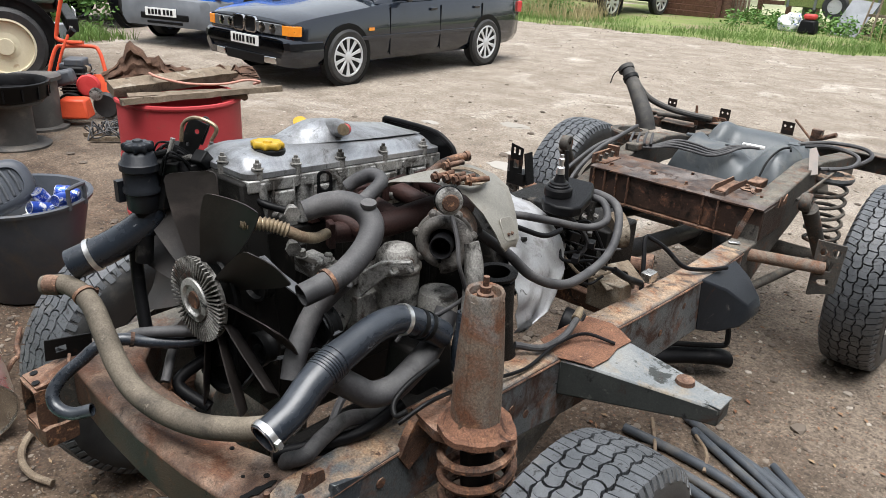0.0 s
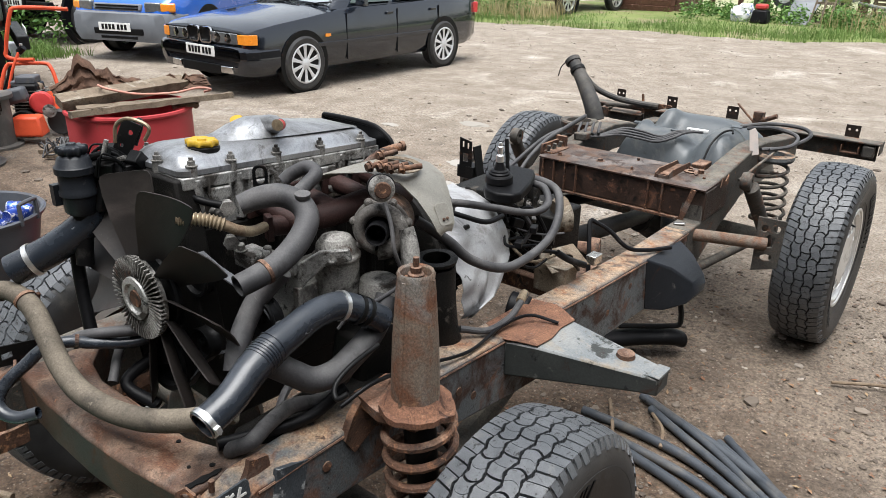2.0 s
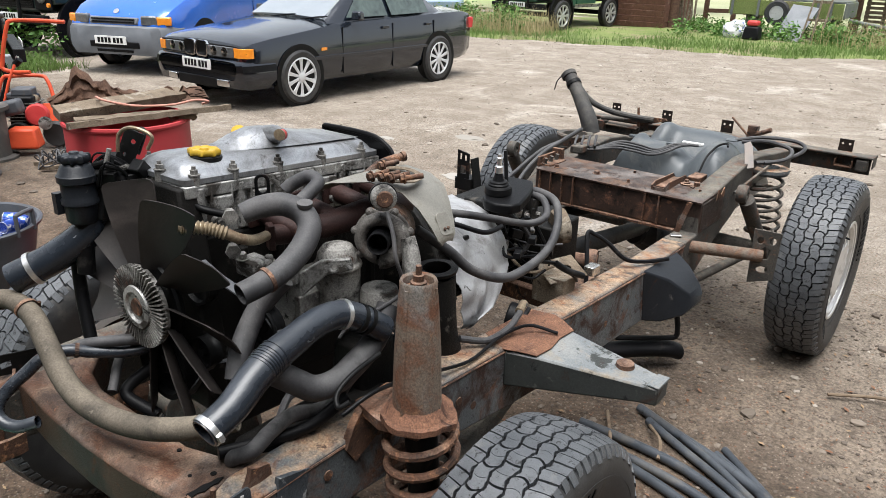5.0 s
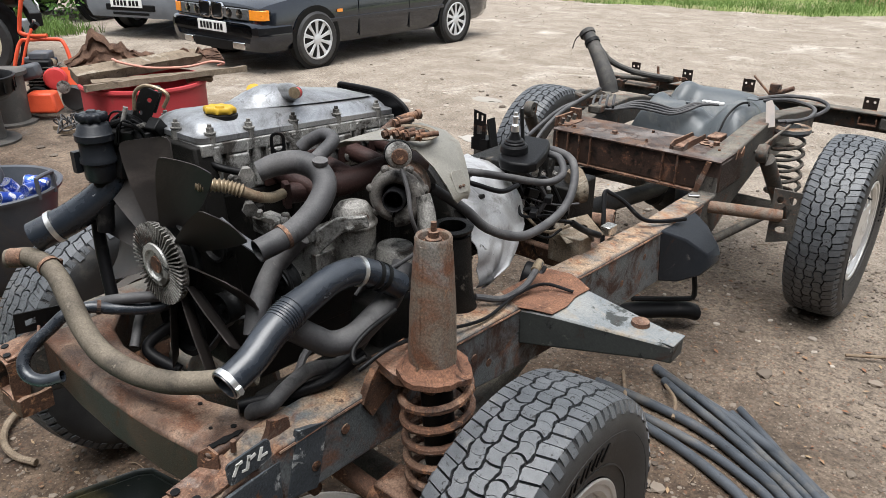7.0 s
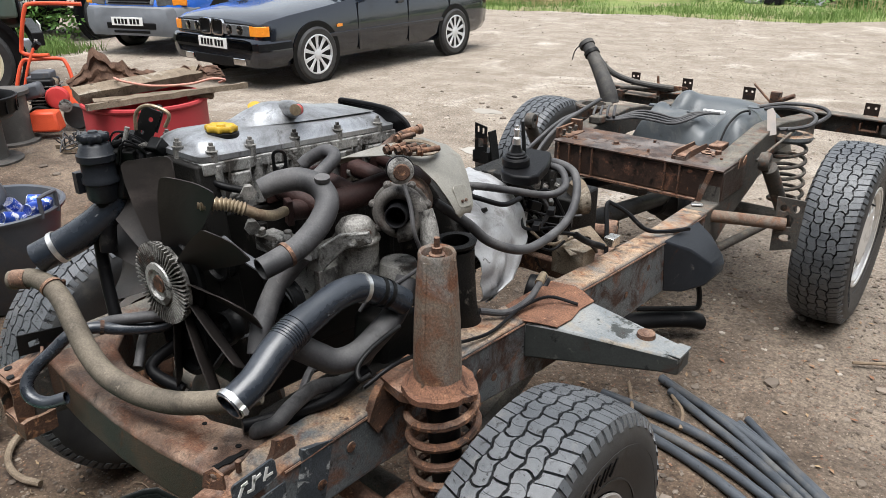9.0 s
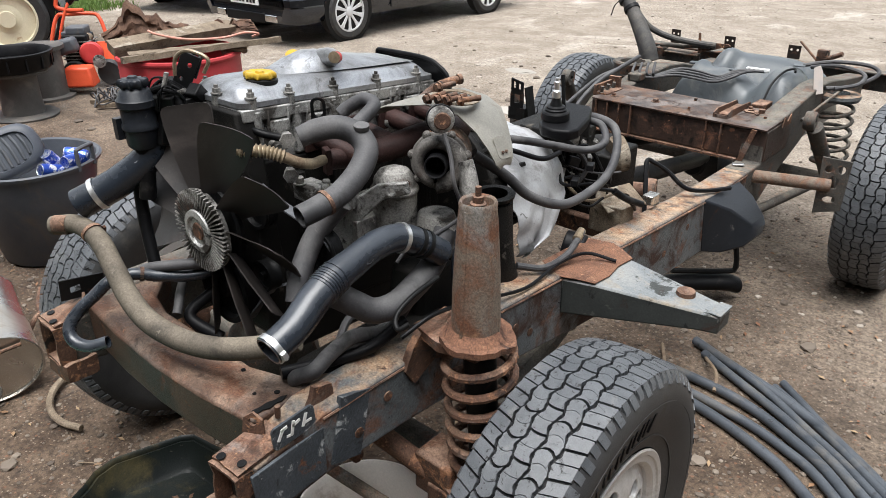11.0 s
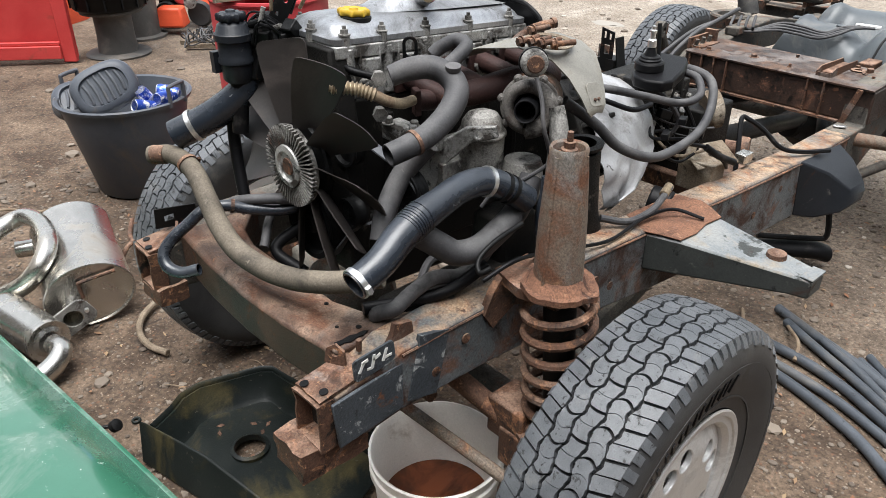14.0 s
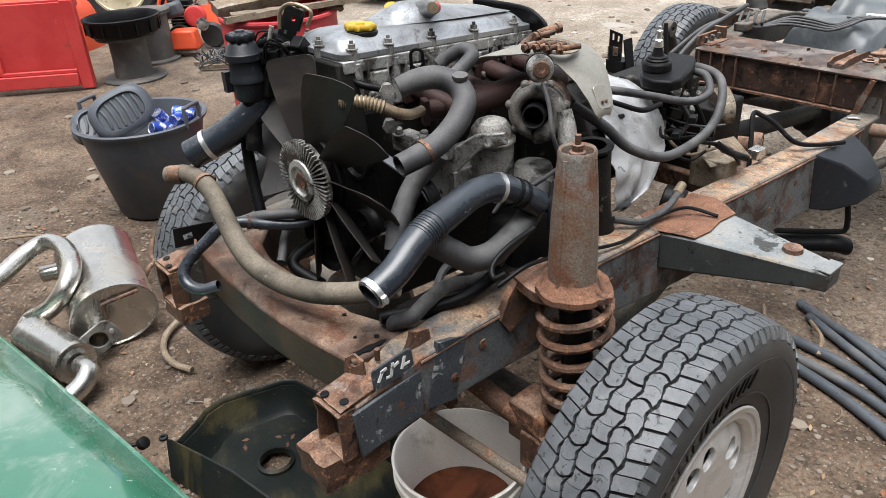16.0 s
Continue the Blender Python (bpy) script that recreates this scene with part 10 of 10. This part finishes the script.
def leaf_cloud(name, label, blobs, mat, leaf, seed, cat, kind="", parent=None):
    """Many small leaves scattered round uneven blobs of (x, y, z, rx, ry, rz, count)."""
    rnd = random.Random(seed)
    vs, fs = [], []
    for bx, by, bz, rx, ry, rz, count in blobs:
        for _ in range(count):
            d = Vector((rnd.gauss(0, 1), rnd.gauss(0, 1), rnd.gauss(0, 1))).normalized()
            r = rnd.uniform(0.45, 1.0) * (1 + 0.45 * noise.noise(d * 2.3 + Vector((bx, by, bz))))
            c = Vector((bx + d.x * rx * r, by + d.y * ry * r, max(0.02, bz + d.z * rz * r)))
            u = Vector((rnd.gauss(0, 1), rnd.gauss(0, 1), rnd.gauss(0, 0.6))).normalized()
            w = u.cross(Vector((rnd.gauss(0, 1), rnd.gauss(0, 1), rnd.gauss(0, 1)))).normalized()
            s = leaf * rnd.uniform(0.6, 1.3)
            n = len(vs)
            vs += [c - u * s, c + w * s * 0.45, c + u * s, c - w * s * 0.45]
            fs.append((n, n + 1, n + 2, n + 3))
    me = bpy.data.meshes.new(name)
    me.from_pydata(vs, [], fs)
    me.materials.append(mat)
    ob = new(name, me)
    ob.parent = parent
    return tagged(ob, label, cat, "", kind)


leaf_cloud("nettle_bed", "bed of nettles and weeds round the parked off-roader", [(rnd.uniform(-12.0, -8.6), rnd.uniform(14.3, 15.9), rnd.uniform(0.1, 0.45), 0.35, 0.3, 0.35, 130) for _ in range(26)] + [(rnd.uniform(-3.2, 0.5), rnd.uniform(17.8, 20.2), rnd.uniform(0.1, 0.4), 0.4, 0.3, 0.35, 120) for _ in range(20)] + [(rnd.uniform(-6.3, -3.4), rnd.uniform(18.6, 20.5), 0.15, 0.35, 0.3, 0.3, 110) for _ in range(14)], weed_mat, 0.045, 4, "weeds", "stuff")
leaf_cloud("trailer_weeds", "leafy green weeds growing round the farm trailer", [(rnd.uniform(-6.2, -1.6), rnd.uniform(17.9, 19.2), rnd.uniform(0.05, 0.35), 0.28, 0.25, 0.26, 90) for _ in range(34)], weed_mat, 0.05, 31, "weeds", "stuff")
leaf_cloud("weed_clump", "weeds beside the dark off-roader", [(rnd.uniform(-15.5, -11.0), rnd.uniform(3.6, 4.9), rnd.uniform(0.1, 0.4), 0.35, 0.3, 0.35, 110) for _ in range(22)], weed_mat, 0.05, 6, "weeds", "stuff")


def tree(x, y, h, r, seed, label):
    ob = thing("tree", label, "tree", (x, y, 0))
    rd = random.Random(seed)
    bm = tube(B(), ((x, y, 0), (x + 0.05, y, h * 0.3), (x - 0.1, y + 0.1, h * 0.6), (x, y, h * 0.9)), (0.05 * r + 0.08, 0.05 * r + 0.04, 0.05, 0.02), 10)
    trunk = part("trunk", bm, bark, ob)
    for k in range(7):
        a = rd.uniform(0, 6.28)
        z0 = h * rd.uniform(0.3, 0.75)
        part("limb", tube(B(), ((x, y, z0), (x + 0.4 * r * math.cos(a), y + 0.4 * r * math.sin(a), z0 + 0.3), (x + 0.9 * r * math.cos(a), y + 0.9 * r * math.sin(a), z0 + 0.5)), (0.05, 0.03, 0.012), 7), bark, trunk)
    blobs = []
    for k in range(26):
        a, q = rd.uniform(0, 6.28), rd.uniform(0.2, 1.0)
        blobs.append((r * q * math.cos(a), r * q * math.sin(a), h * rd.uniform(0.42, 1.0), r * 0.42, r * 0.42, r * 0.32, 150))
    leaf_cloud("crown", "", blobs, tree_mat, 0.10, seed, "", "", ob)
    return ob


tree(-2.9, 22.3, 3.4, 1.2, 21, "small bushy tree behind the farm trailer")
tree(-9.5, 27.0, 5.0, 2.4, 22, "broad dark tree beyond the hut")
tree(-5.0, 30.0, 5.5, 2.6, 23, "broad dark tree in the field edge")
tree(-1.4, 24.5, 3.6, 1.3, 27, "light bushy tree by the pallets")
tree(-14.5, 24.0, 6.0, 2.8, 24, "dark hedge tree behind the vehicles")
blobs = []
for k in range(90):
    x = -70 + k * 1.5 + rnd.uniform(-1, 1)
    blobs.append((x, 75 + rnd.uniform(-4, 4), rnd.uniform(1.0, 5.0), 2.6, 2.0, 2.4, 90))
leaf_cloud("far_woods", "dark line of woods beyond the field", blobs, tree_mat, 0.5, 8, "woods", "stuff")

# timber hut with a patch of tiled roof
hut_wood = surface("red_brown_boards", (0.10, 0.05, 0.035), (0.17, 0.085, 0.06), (0.75, 0.9), 0, 6, 60, 0.4, (((0.24, 0.17, 0.13), 5, 0.55, 0.75, 0.9, 0),))
tile_mat = surface("weathered_pink_tiles", (0.30, 0.19, 0.16), (0.40, 0.28, 0.25), (0.8, 0.9), 0, 8, 60, 0.4)
hut = thing("timber_hut", "red-brown boarded timber hut under a leaning trunk", "hut", (-7.9, 20.4, 0))
for k in range(16):
    part("board", box(B(), (-7.95, 19.45, 0.10 + 0.155 * k), (1.75, 0.03, 0.145), Matrix.Rotation(radians(12), 4, "X")), hut_wood, hut)
    part("board", box(B(), (-7.08, 20.45, 0.10 + 0.155 * k), (0.03, 1.95, 0.145)), hut_wood, hut)
part("hut_core", box(B(), (-7.98, 20.5, 1.25), (1.7, 1.9, 2.5)), hut_wood, hut)
part("hut_roof", loops(B(), [[(-9.0, 19.2, 2.45), (-6.9, 19.2, 2.45), (-6.9, 19.2, 2.52), (-9.0, 19.2, 2.52)], [(-9.0, 21.6, 2.9), (-6.9, 21.6, 2.9), (-6.9, 21.6, 2.97), (-9.0, 21.6, 2.97)]]), tile_mat, hut)
stack = thing("tile_stack", "rack of weathered pinkish roof tiles on grey slats", "tile stack", (-6.7, 20.5, 0))
for k in range(9):
    part("tile_course", box(B(), (-6.75, 20.20 + 0.03 * k, 0.92 + 0.065 * k), (0.62, 0.05, 0.06), Matrix.Rotation(radians(20), 4, "X")), tile_mat, stack)
for k in range(7):
    part("slat", box(B(), (-7.02 + 0.09 * k, 20.15, 0.45), (0.05, 0.03, 0.86), Matrix.Rotation(radians(6 * math.sin(k * 2.1)), 4, "Y")), old_wood, stack)
part("leaning_trunk", tube(B(), ((-7.0, 19.9, 0), (-6.95, 19.9, 0.9), (-6.8, 19.95, 1.8), (-6.7, 20.0, 2.8)), (0.16, 0.13, 0.11, 0.09), 12), bark, stack)

# fence
fence = thing("post_fence", "dark wooden post and rail fence before the field", "fence", (-5.9, 21.8, 0))
for x in (-6.75, -5.95, -5.2, -4.4, -1.2, 0.4, 2.0):
    part("post", box(B(), (x, 21.9 + 0.1 * x * 0.2, 0.62), (0.12, 0.12, 1.25)), bark, fence, bevel=0.01)
for x0, x1 in ((-6.75, -5.95), (-5.95, -4.4), (-1.2, 2.0)):
    for z in (0.45, 0.95):
        part("rail", plank(B(), (x0, 21.9 + 0.02 * x0, z), (x1, 21.9 + 0.02 * x1, z + 0.02), 0.05, 0.11, 0, 0.006, x0 + z), bark, fence)
for k in range(9):
    part("picket", box(B(), (-5.7 + 0.16 * k, 22.0, 0.95), (0.08, 0.02, 0.5)), bark, fence)

# flat trailer
trail = thing("farm_trailer", "grey flat-bed farm trailer parked on the verge", "trailer", (-4.0, 19.8, 0))
tgrey = surface("trailer_grey_steel", (0.10, 0.11, 0.11), (0.16, 0.17, 0.16), (0.5, 0.7), 0.2, 4, 80, 0.2, (((0.20, 0.22, 0.12), 3, 0.5, 0.7, 0.9, 0),))
part("trailer_bed", box(B(), (-3.98, 20.1, 0.93), (2.75, 1.3, 0.05)), tgrey, trail, bevel=0.01)
part("side_board", box(B(), (-3.98, 19.44, 0.72), (2.7, 0.04, 0.36)), turf_mat, trail, "mossy side board", bevel=0.01)
part("end_board", box(B(), (-2.60, 20.1, 0.74), (0.04, 1.3, 0.36)), tgrey, trail, bevel=0.01)
for x in (-5.25, -4.6, -3.2, -2.9):
    part("stanchion", box(B(), (x, 19.41, 0.72), (0.06, 0.03, 0.42)), tgrey, trail)
for s in (19.5, 20.7):
    w = lathe(B(), ((0.17, -0.09), (0.27, -0.09), (0.30, -0.04), (0.30, 0.04), (0.27, 0.09), (0.17, 0.09)), 32, axis_to((-4.12, s - 0.1, 0.62 if s < 20 else 0.32), (0, -1, 0)), True)
    wh = part("trailer_wheel", w, rubber, trail)
    part("wheel_rim", lathe(B(), ((0.175, 0.07), (0.16, 0.05), (0.10, 0.03), (0.05, 0.06), (0, 0.06)), 24, axis_to((-4.12, s - 0.1, 0.62 if s < 20 else 0.32), (0, -1, 0))), wheel_alloy, wh)
part("drawbar", rod(B(), (-2.6, 20.1, 0.5), (-1.6, 20.1, 0.35), 0.05, None, 10), tgrey, trail)
for x in (-4.9, -2.9):
    part("trailer_leg", box(B(), (x, 20.1, 0.45), (0.08, 0.9, 0.9)), tgrey, trail)

# things leaning on the trailer
slab_mat = surface("grey_sheet_board", (0.20, 0.21, 0.225), (0.29, 0.30, 0.315), (0.6, 0.8), 0, 3, 60, 0.1)
ob = thing("sheet_board", "pale grey sheet board leaning on the trailer", "board", (-3.75, 18.4, 0))
bm = loops(B(), [[(-3.90, 18.5, 0.0), (-3.32, 18.55, 0.05), (-3.32, 18.59, 0.05), (-3.90, 18.54, 0.0)], [(-3.66, 18.95, 0.86), (-3.10, 19.05, 0.80), (-3.10, 19.09, 0.80), (-3.66, 18.99, 0.86)]])
part("board_sheet", bm, slab_mat, ob)
bm = bmesh.new()
bmesh.ops.create_icosphere(bm, subdivisions=4, radius=0.34)
for v in bm.verts:
    n = 0.35 * noise.noise(v.co * 5) + 0.14 * noise.noise(v.co * 13)
    v.co = Vector((v.co.x * 0.85, v.co.y * 0.6, max(-0.19, v.co.z * 0.75))) * (1 + n) + Vector((-4.72, 18.3, 0.20))
tagged(part("plastic_sack", bm, white_bag), "crumpled white plastic sack on the grass", "sack")
mow = thing("lawn_mower", "small black and red mower engine on the grass", "mower", (-4.2, 17.8, 0))
part("mower_deck", box(B(), (-4.18, 17.85, 0.22), (0.40, 0.35, 0.30), None, 0.8), plastic, mow, bevel=0.04)
part("mower_cowl", box(B(), (-4.18, 17.85, 0.44), (0.26, 0.24, 0.12)), red_paint, mow, "red engine cowl", bevel=0.04)
lad = thing("step_frame", "weathered wooden step frame standing in the grass", "frame", (-3.1, 18.5, 0))
for x, dx in ((-3.22, 0.10), (-2.98, 0.02), (-2.80, 0.06)):
    part("frame_leg", rod(B(), (x, 18.3, 0), (x + dx, 18.7, 1.20), 0.022, None, 8), old_wood, lad)
for z in (0.55, 0.95):
    part("frame_rung", box(B(), (-2.98, 18.45 + 0.33 * z, z), (0.42, 0.03, 0.06)), old_wood, lad)
for i, (x, y) in enumerate(((-2.35, 23.2), (-1.55, 22.6))):
    pal = thing("pallet", "weathered pallet standing on edge", "pallet", (x, y, 0), 8 * i, "pallets by the fence")
    for k in range(9):
        part("pallet_slat", box(B(), (0, 0, 0.10 + 0.12 * k), (0.95, 0.025, 0.08)), old_wood, pal, local=True)
    for s in (-0.42, 0, 0.42):
        part("pallet_bearer", box(B(), (s, 0.06, 0.57), (0.09, 0.09, 1.12)), old_wood, pal, local=True)
tagged(part("white_card", loops(B(), [[(-1.75, 22.2, 0.5), (-1.45, 22.2, 0.62), (-1.45, 22.23, 0.62), (-1.75, 22.23, 0.5)], [(-1.5, 22.3, 1.0), (-1.3, 22.3, 1.05), (-1.3, 22.33, 1.05), (-1.5, 22.33, 1.0)]]), plate_white), "white card stuck among the pallets", "card")
tagged(part("white_block", box(B(), (-10.25, 3.55, 0.13), (0.40, 0.22, 0.26), Matrix.Rotation(0.5, 4, "Z")), slab_mat, None, bevel=0.02), "pale concrete block in the weeds", "block")

# ---- stones, twigs and leaves on the ground ----
def scatter(name, label, n, area, size, mat, seed, cat, flat=0.55):
    rd = random.Random(seed)
    base = bmesh.new()
    bmesh.ops.create_icosphere(base, subdivisions=1, radius=1.0)
    bv = [v.co.copy() for v in base.verts]
    bf = [[v.index for v in f.verts] for f in base.faces]
    base.free()
    vs, fs = [], []
    for _ in range(n):
        x, y = rd.uniform(*area[0]), rd.uniform(*area[1])
        s = size * rd.lognormvariate(0, 0.55)
        a = rd.uniform(0, 6.28)
        c, si = math.cos(a), math.sin(a)
        ex, ey = rd.uniform(0.7, 1.3), rd.uniform(0.7, 1.3)
        k = len(vs)
        z = height_at(x, y)
        off = Vector((rd.uniform(0, 50), 0, 0))
        for v in bv:
            q = v * (1 + 0.3 * noise.noise(v * 1.5 + off))
            vs.append((x + s * (q.x * ex * c - q.y * ey * si), y + s * (q.x * ex * si + q.y * ey * c), z + s * flat * (q.z + 0.35)))
        fs += [[i + k for i in f] for f in bf]
    me = bpy.data.meshes.new(name)
    me.from_pydata(vs, [], fs)
    me.materials.append(mat)
    return tagged(new(name, me), label, cat, "", "stuff")


def stone_material(name, c1, c2):
    m, t, p = nodes_of(name)
    g = t.nodes.new("ShaderNodeNewGeometry")
    t.links.new(mix(t, g.outputs["Random Per Island"], c1, c2), p.inputs["Base Color"])
    p.inputs["Roughness"].default_value = 0.85
    return m


stone_mat = stone_material("gravel_stones", (0.065, 0.049, 0.037), (0.19, 0.155, 0.122))
scatter("gravel", "small mixed gravel pressed into the dirt", 17000, ((-3.0, 2.2), (-1.0, 3.2)), 0.0047, stone_mat, 31, "gravel")
far_stone = stone_material("pale_gravel_stones", (0.17, 0.14, 0.11), (0.40, 0.355, 0.30))
scatter("gravel_far", "coarser stones across the yard", 6000, ((-9, 6), (2.0, 14.5)), 0.008, far_stone, 32, "gravel")
scatter("pebbles", "scattered pale pebbles", 420, ((-4.5, 3.0), (-1.4, 6.0)), 0.016, stone_mat, 33, "pebbles", 0.45)
flat_mat = stone_material("flat_pale_stone", (0.22, 0.20, 0.17), (0.30, 0.28, 0.25))
for x, y, r in ((-1.9, 3.2, 0.10), (-2.15, 3.75, 0.13), (-2.35, 4.1, 0.07), (-3.0, 5.0, 0.12), (-1.5, 4.6, 0.08), (-3.6, 4.4, 0.07)):
    bm = bmesh.new()
    bmesh.ops.create_icosphere(bm, subdivisions=3, radius=1.0)
    for v in bm.verts:
        k = 1 + 0.45 * noise.noise(v.co * 1.7 + Vector((x * 3, y * 3, 0)))
        v.co = Vector((v.co.x * 1.3 * r * k + x, v.co.y * 0.8 * r * k + y, v.co.z * 0.016 + height_at(x, y)))
    tagged(part("flat_stone", bm, flat_mat), "flat pale stone bedded in the yard", "stone", "flat stones")
rd = random.Random(77)
vs_mat = surface("dry_twig", (0.13, 0.09, 0.06), (0.22, 0.17, 0.12), (0.8, 0.9), 0, 20, 100, 0.2)
bm = B()
for k in range(260):
    x, y = rd.uniform(-3.4, 2.4), rd.uniform(-1.3, 3.4)
    a, L = rd.uniform(0, 6.28), rd.uniform(0.03, 0.12)
    tube(bm, [(x + L * u * math.cos(a + 0.5 * u), y + L * u * math.sin(a + 0.5 * u), 0.006 + height_at(x, y) + 0.004 * (u > 0)) for u in (-0.5, 0.1, 0.5)], 0.002, 4, 2)
tagged(part("twig_litter", bm, vs_mat), "small twigs and bark bits on the dirt", "twigs", "", "stuff")
for pts in (((-2.55, -0.62, 0.02), (-2.42, -0.45, 0.03), (-2.35, -0.38, 0.02), (-2.22, -0.22, 0.03), (-2.02, -0.14, 0.02)), ((-2.9, -0.55, 0.02), (-2.75, -0.65, 0.03), (-2.62, -0.62, 0.02)), ((0.35, 1.38, 0.02), (0.44, 1.22, 0.03), (0.50, 1.10, 0.03), (0.58, 1.02, 0.02)), ((0.52, 1.40, 0.02), (0.60, 1.30, 0.04), (0.63, 1.22, 0.02)), ((1.0, 2.1, 0.02), (1.2, 2.2, 0.03), (1.45, 2.25, 0.02))):
    tagged(part("fallen_twig", tube(B(), pts, 0.007, 7), vs_mat), "bent dry twig on the dirt", "twig", "fallen twigs")
leaf_m = leafy("dead_leaves", (0.17, 0.075, 0.04), (0.27, 0.19, 0.11))
vs, fs = [], []
for k in range(1300):
    x, y = rd.uniform(-3.4, 2.2), rd.uniform(-1.1, 3.6)
    a, s = rd.uniform(0, 6.28), rd.uniform(0.004, 0.013)
    z = height_at(x, y) + 0.006
    n = len(vs)
    c, si = math.cos(a), math.sin(a)
    for u, w, h in ((-1.3, 0, 0.0), (0, 0.6, 0.004), (1.3, 0, rd.uniform(0, 0.01)), (0, -0.6, 0.004)):
        vs.append((x + s * (u * c - w * si), y + s * (u * si + w * c), z + h))
    fs.append((n, n + 1, n + 2, n + 3))
me = bpy.data.meshes.new("leaf_litter")
me.from_pydata(vs, [], fs)
me.materials.append(leaf_m)
tagged(new("leaf_litter", me), "dead brown leaf scraps on the dirt", "leaves", "", "stuff")
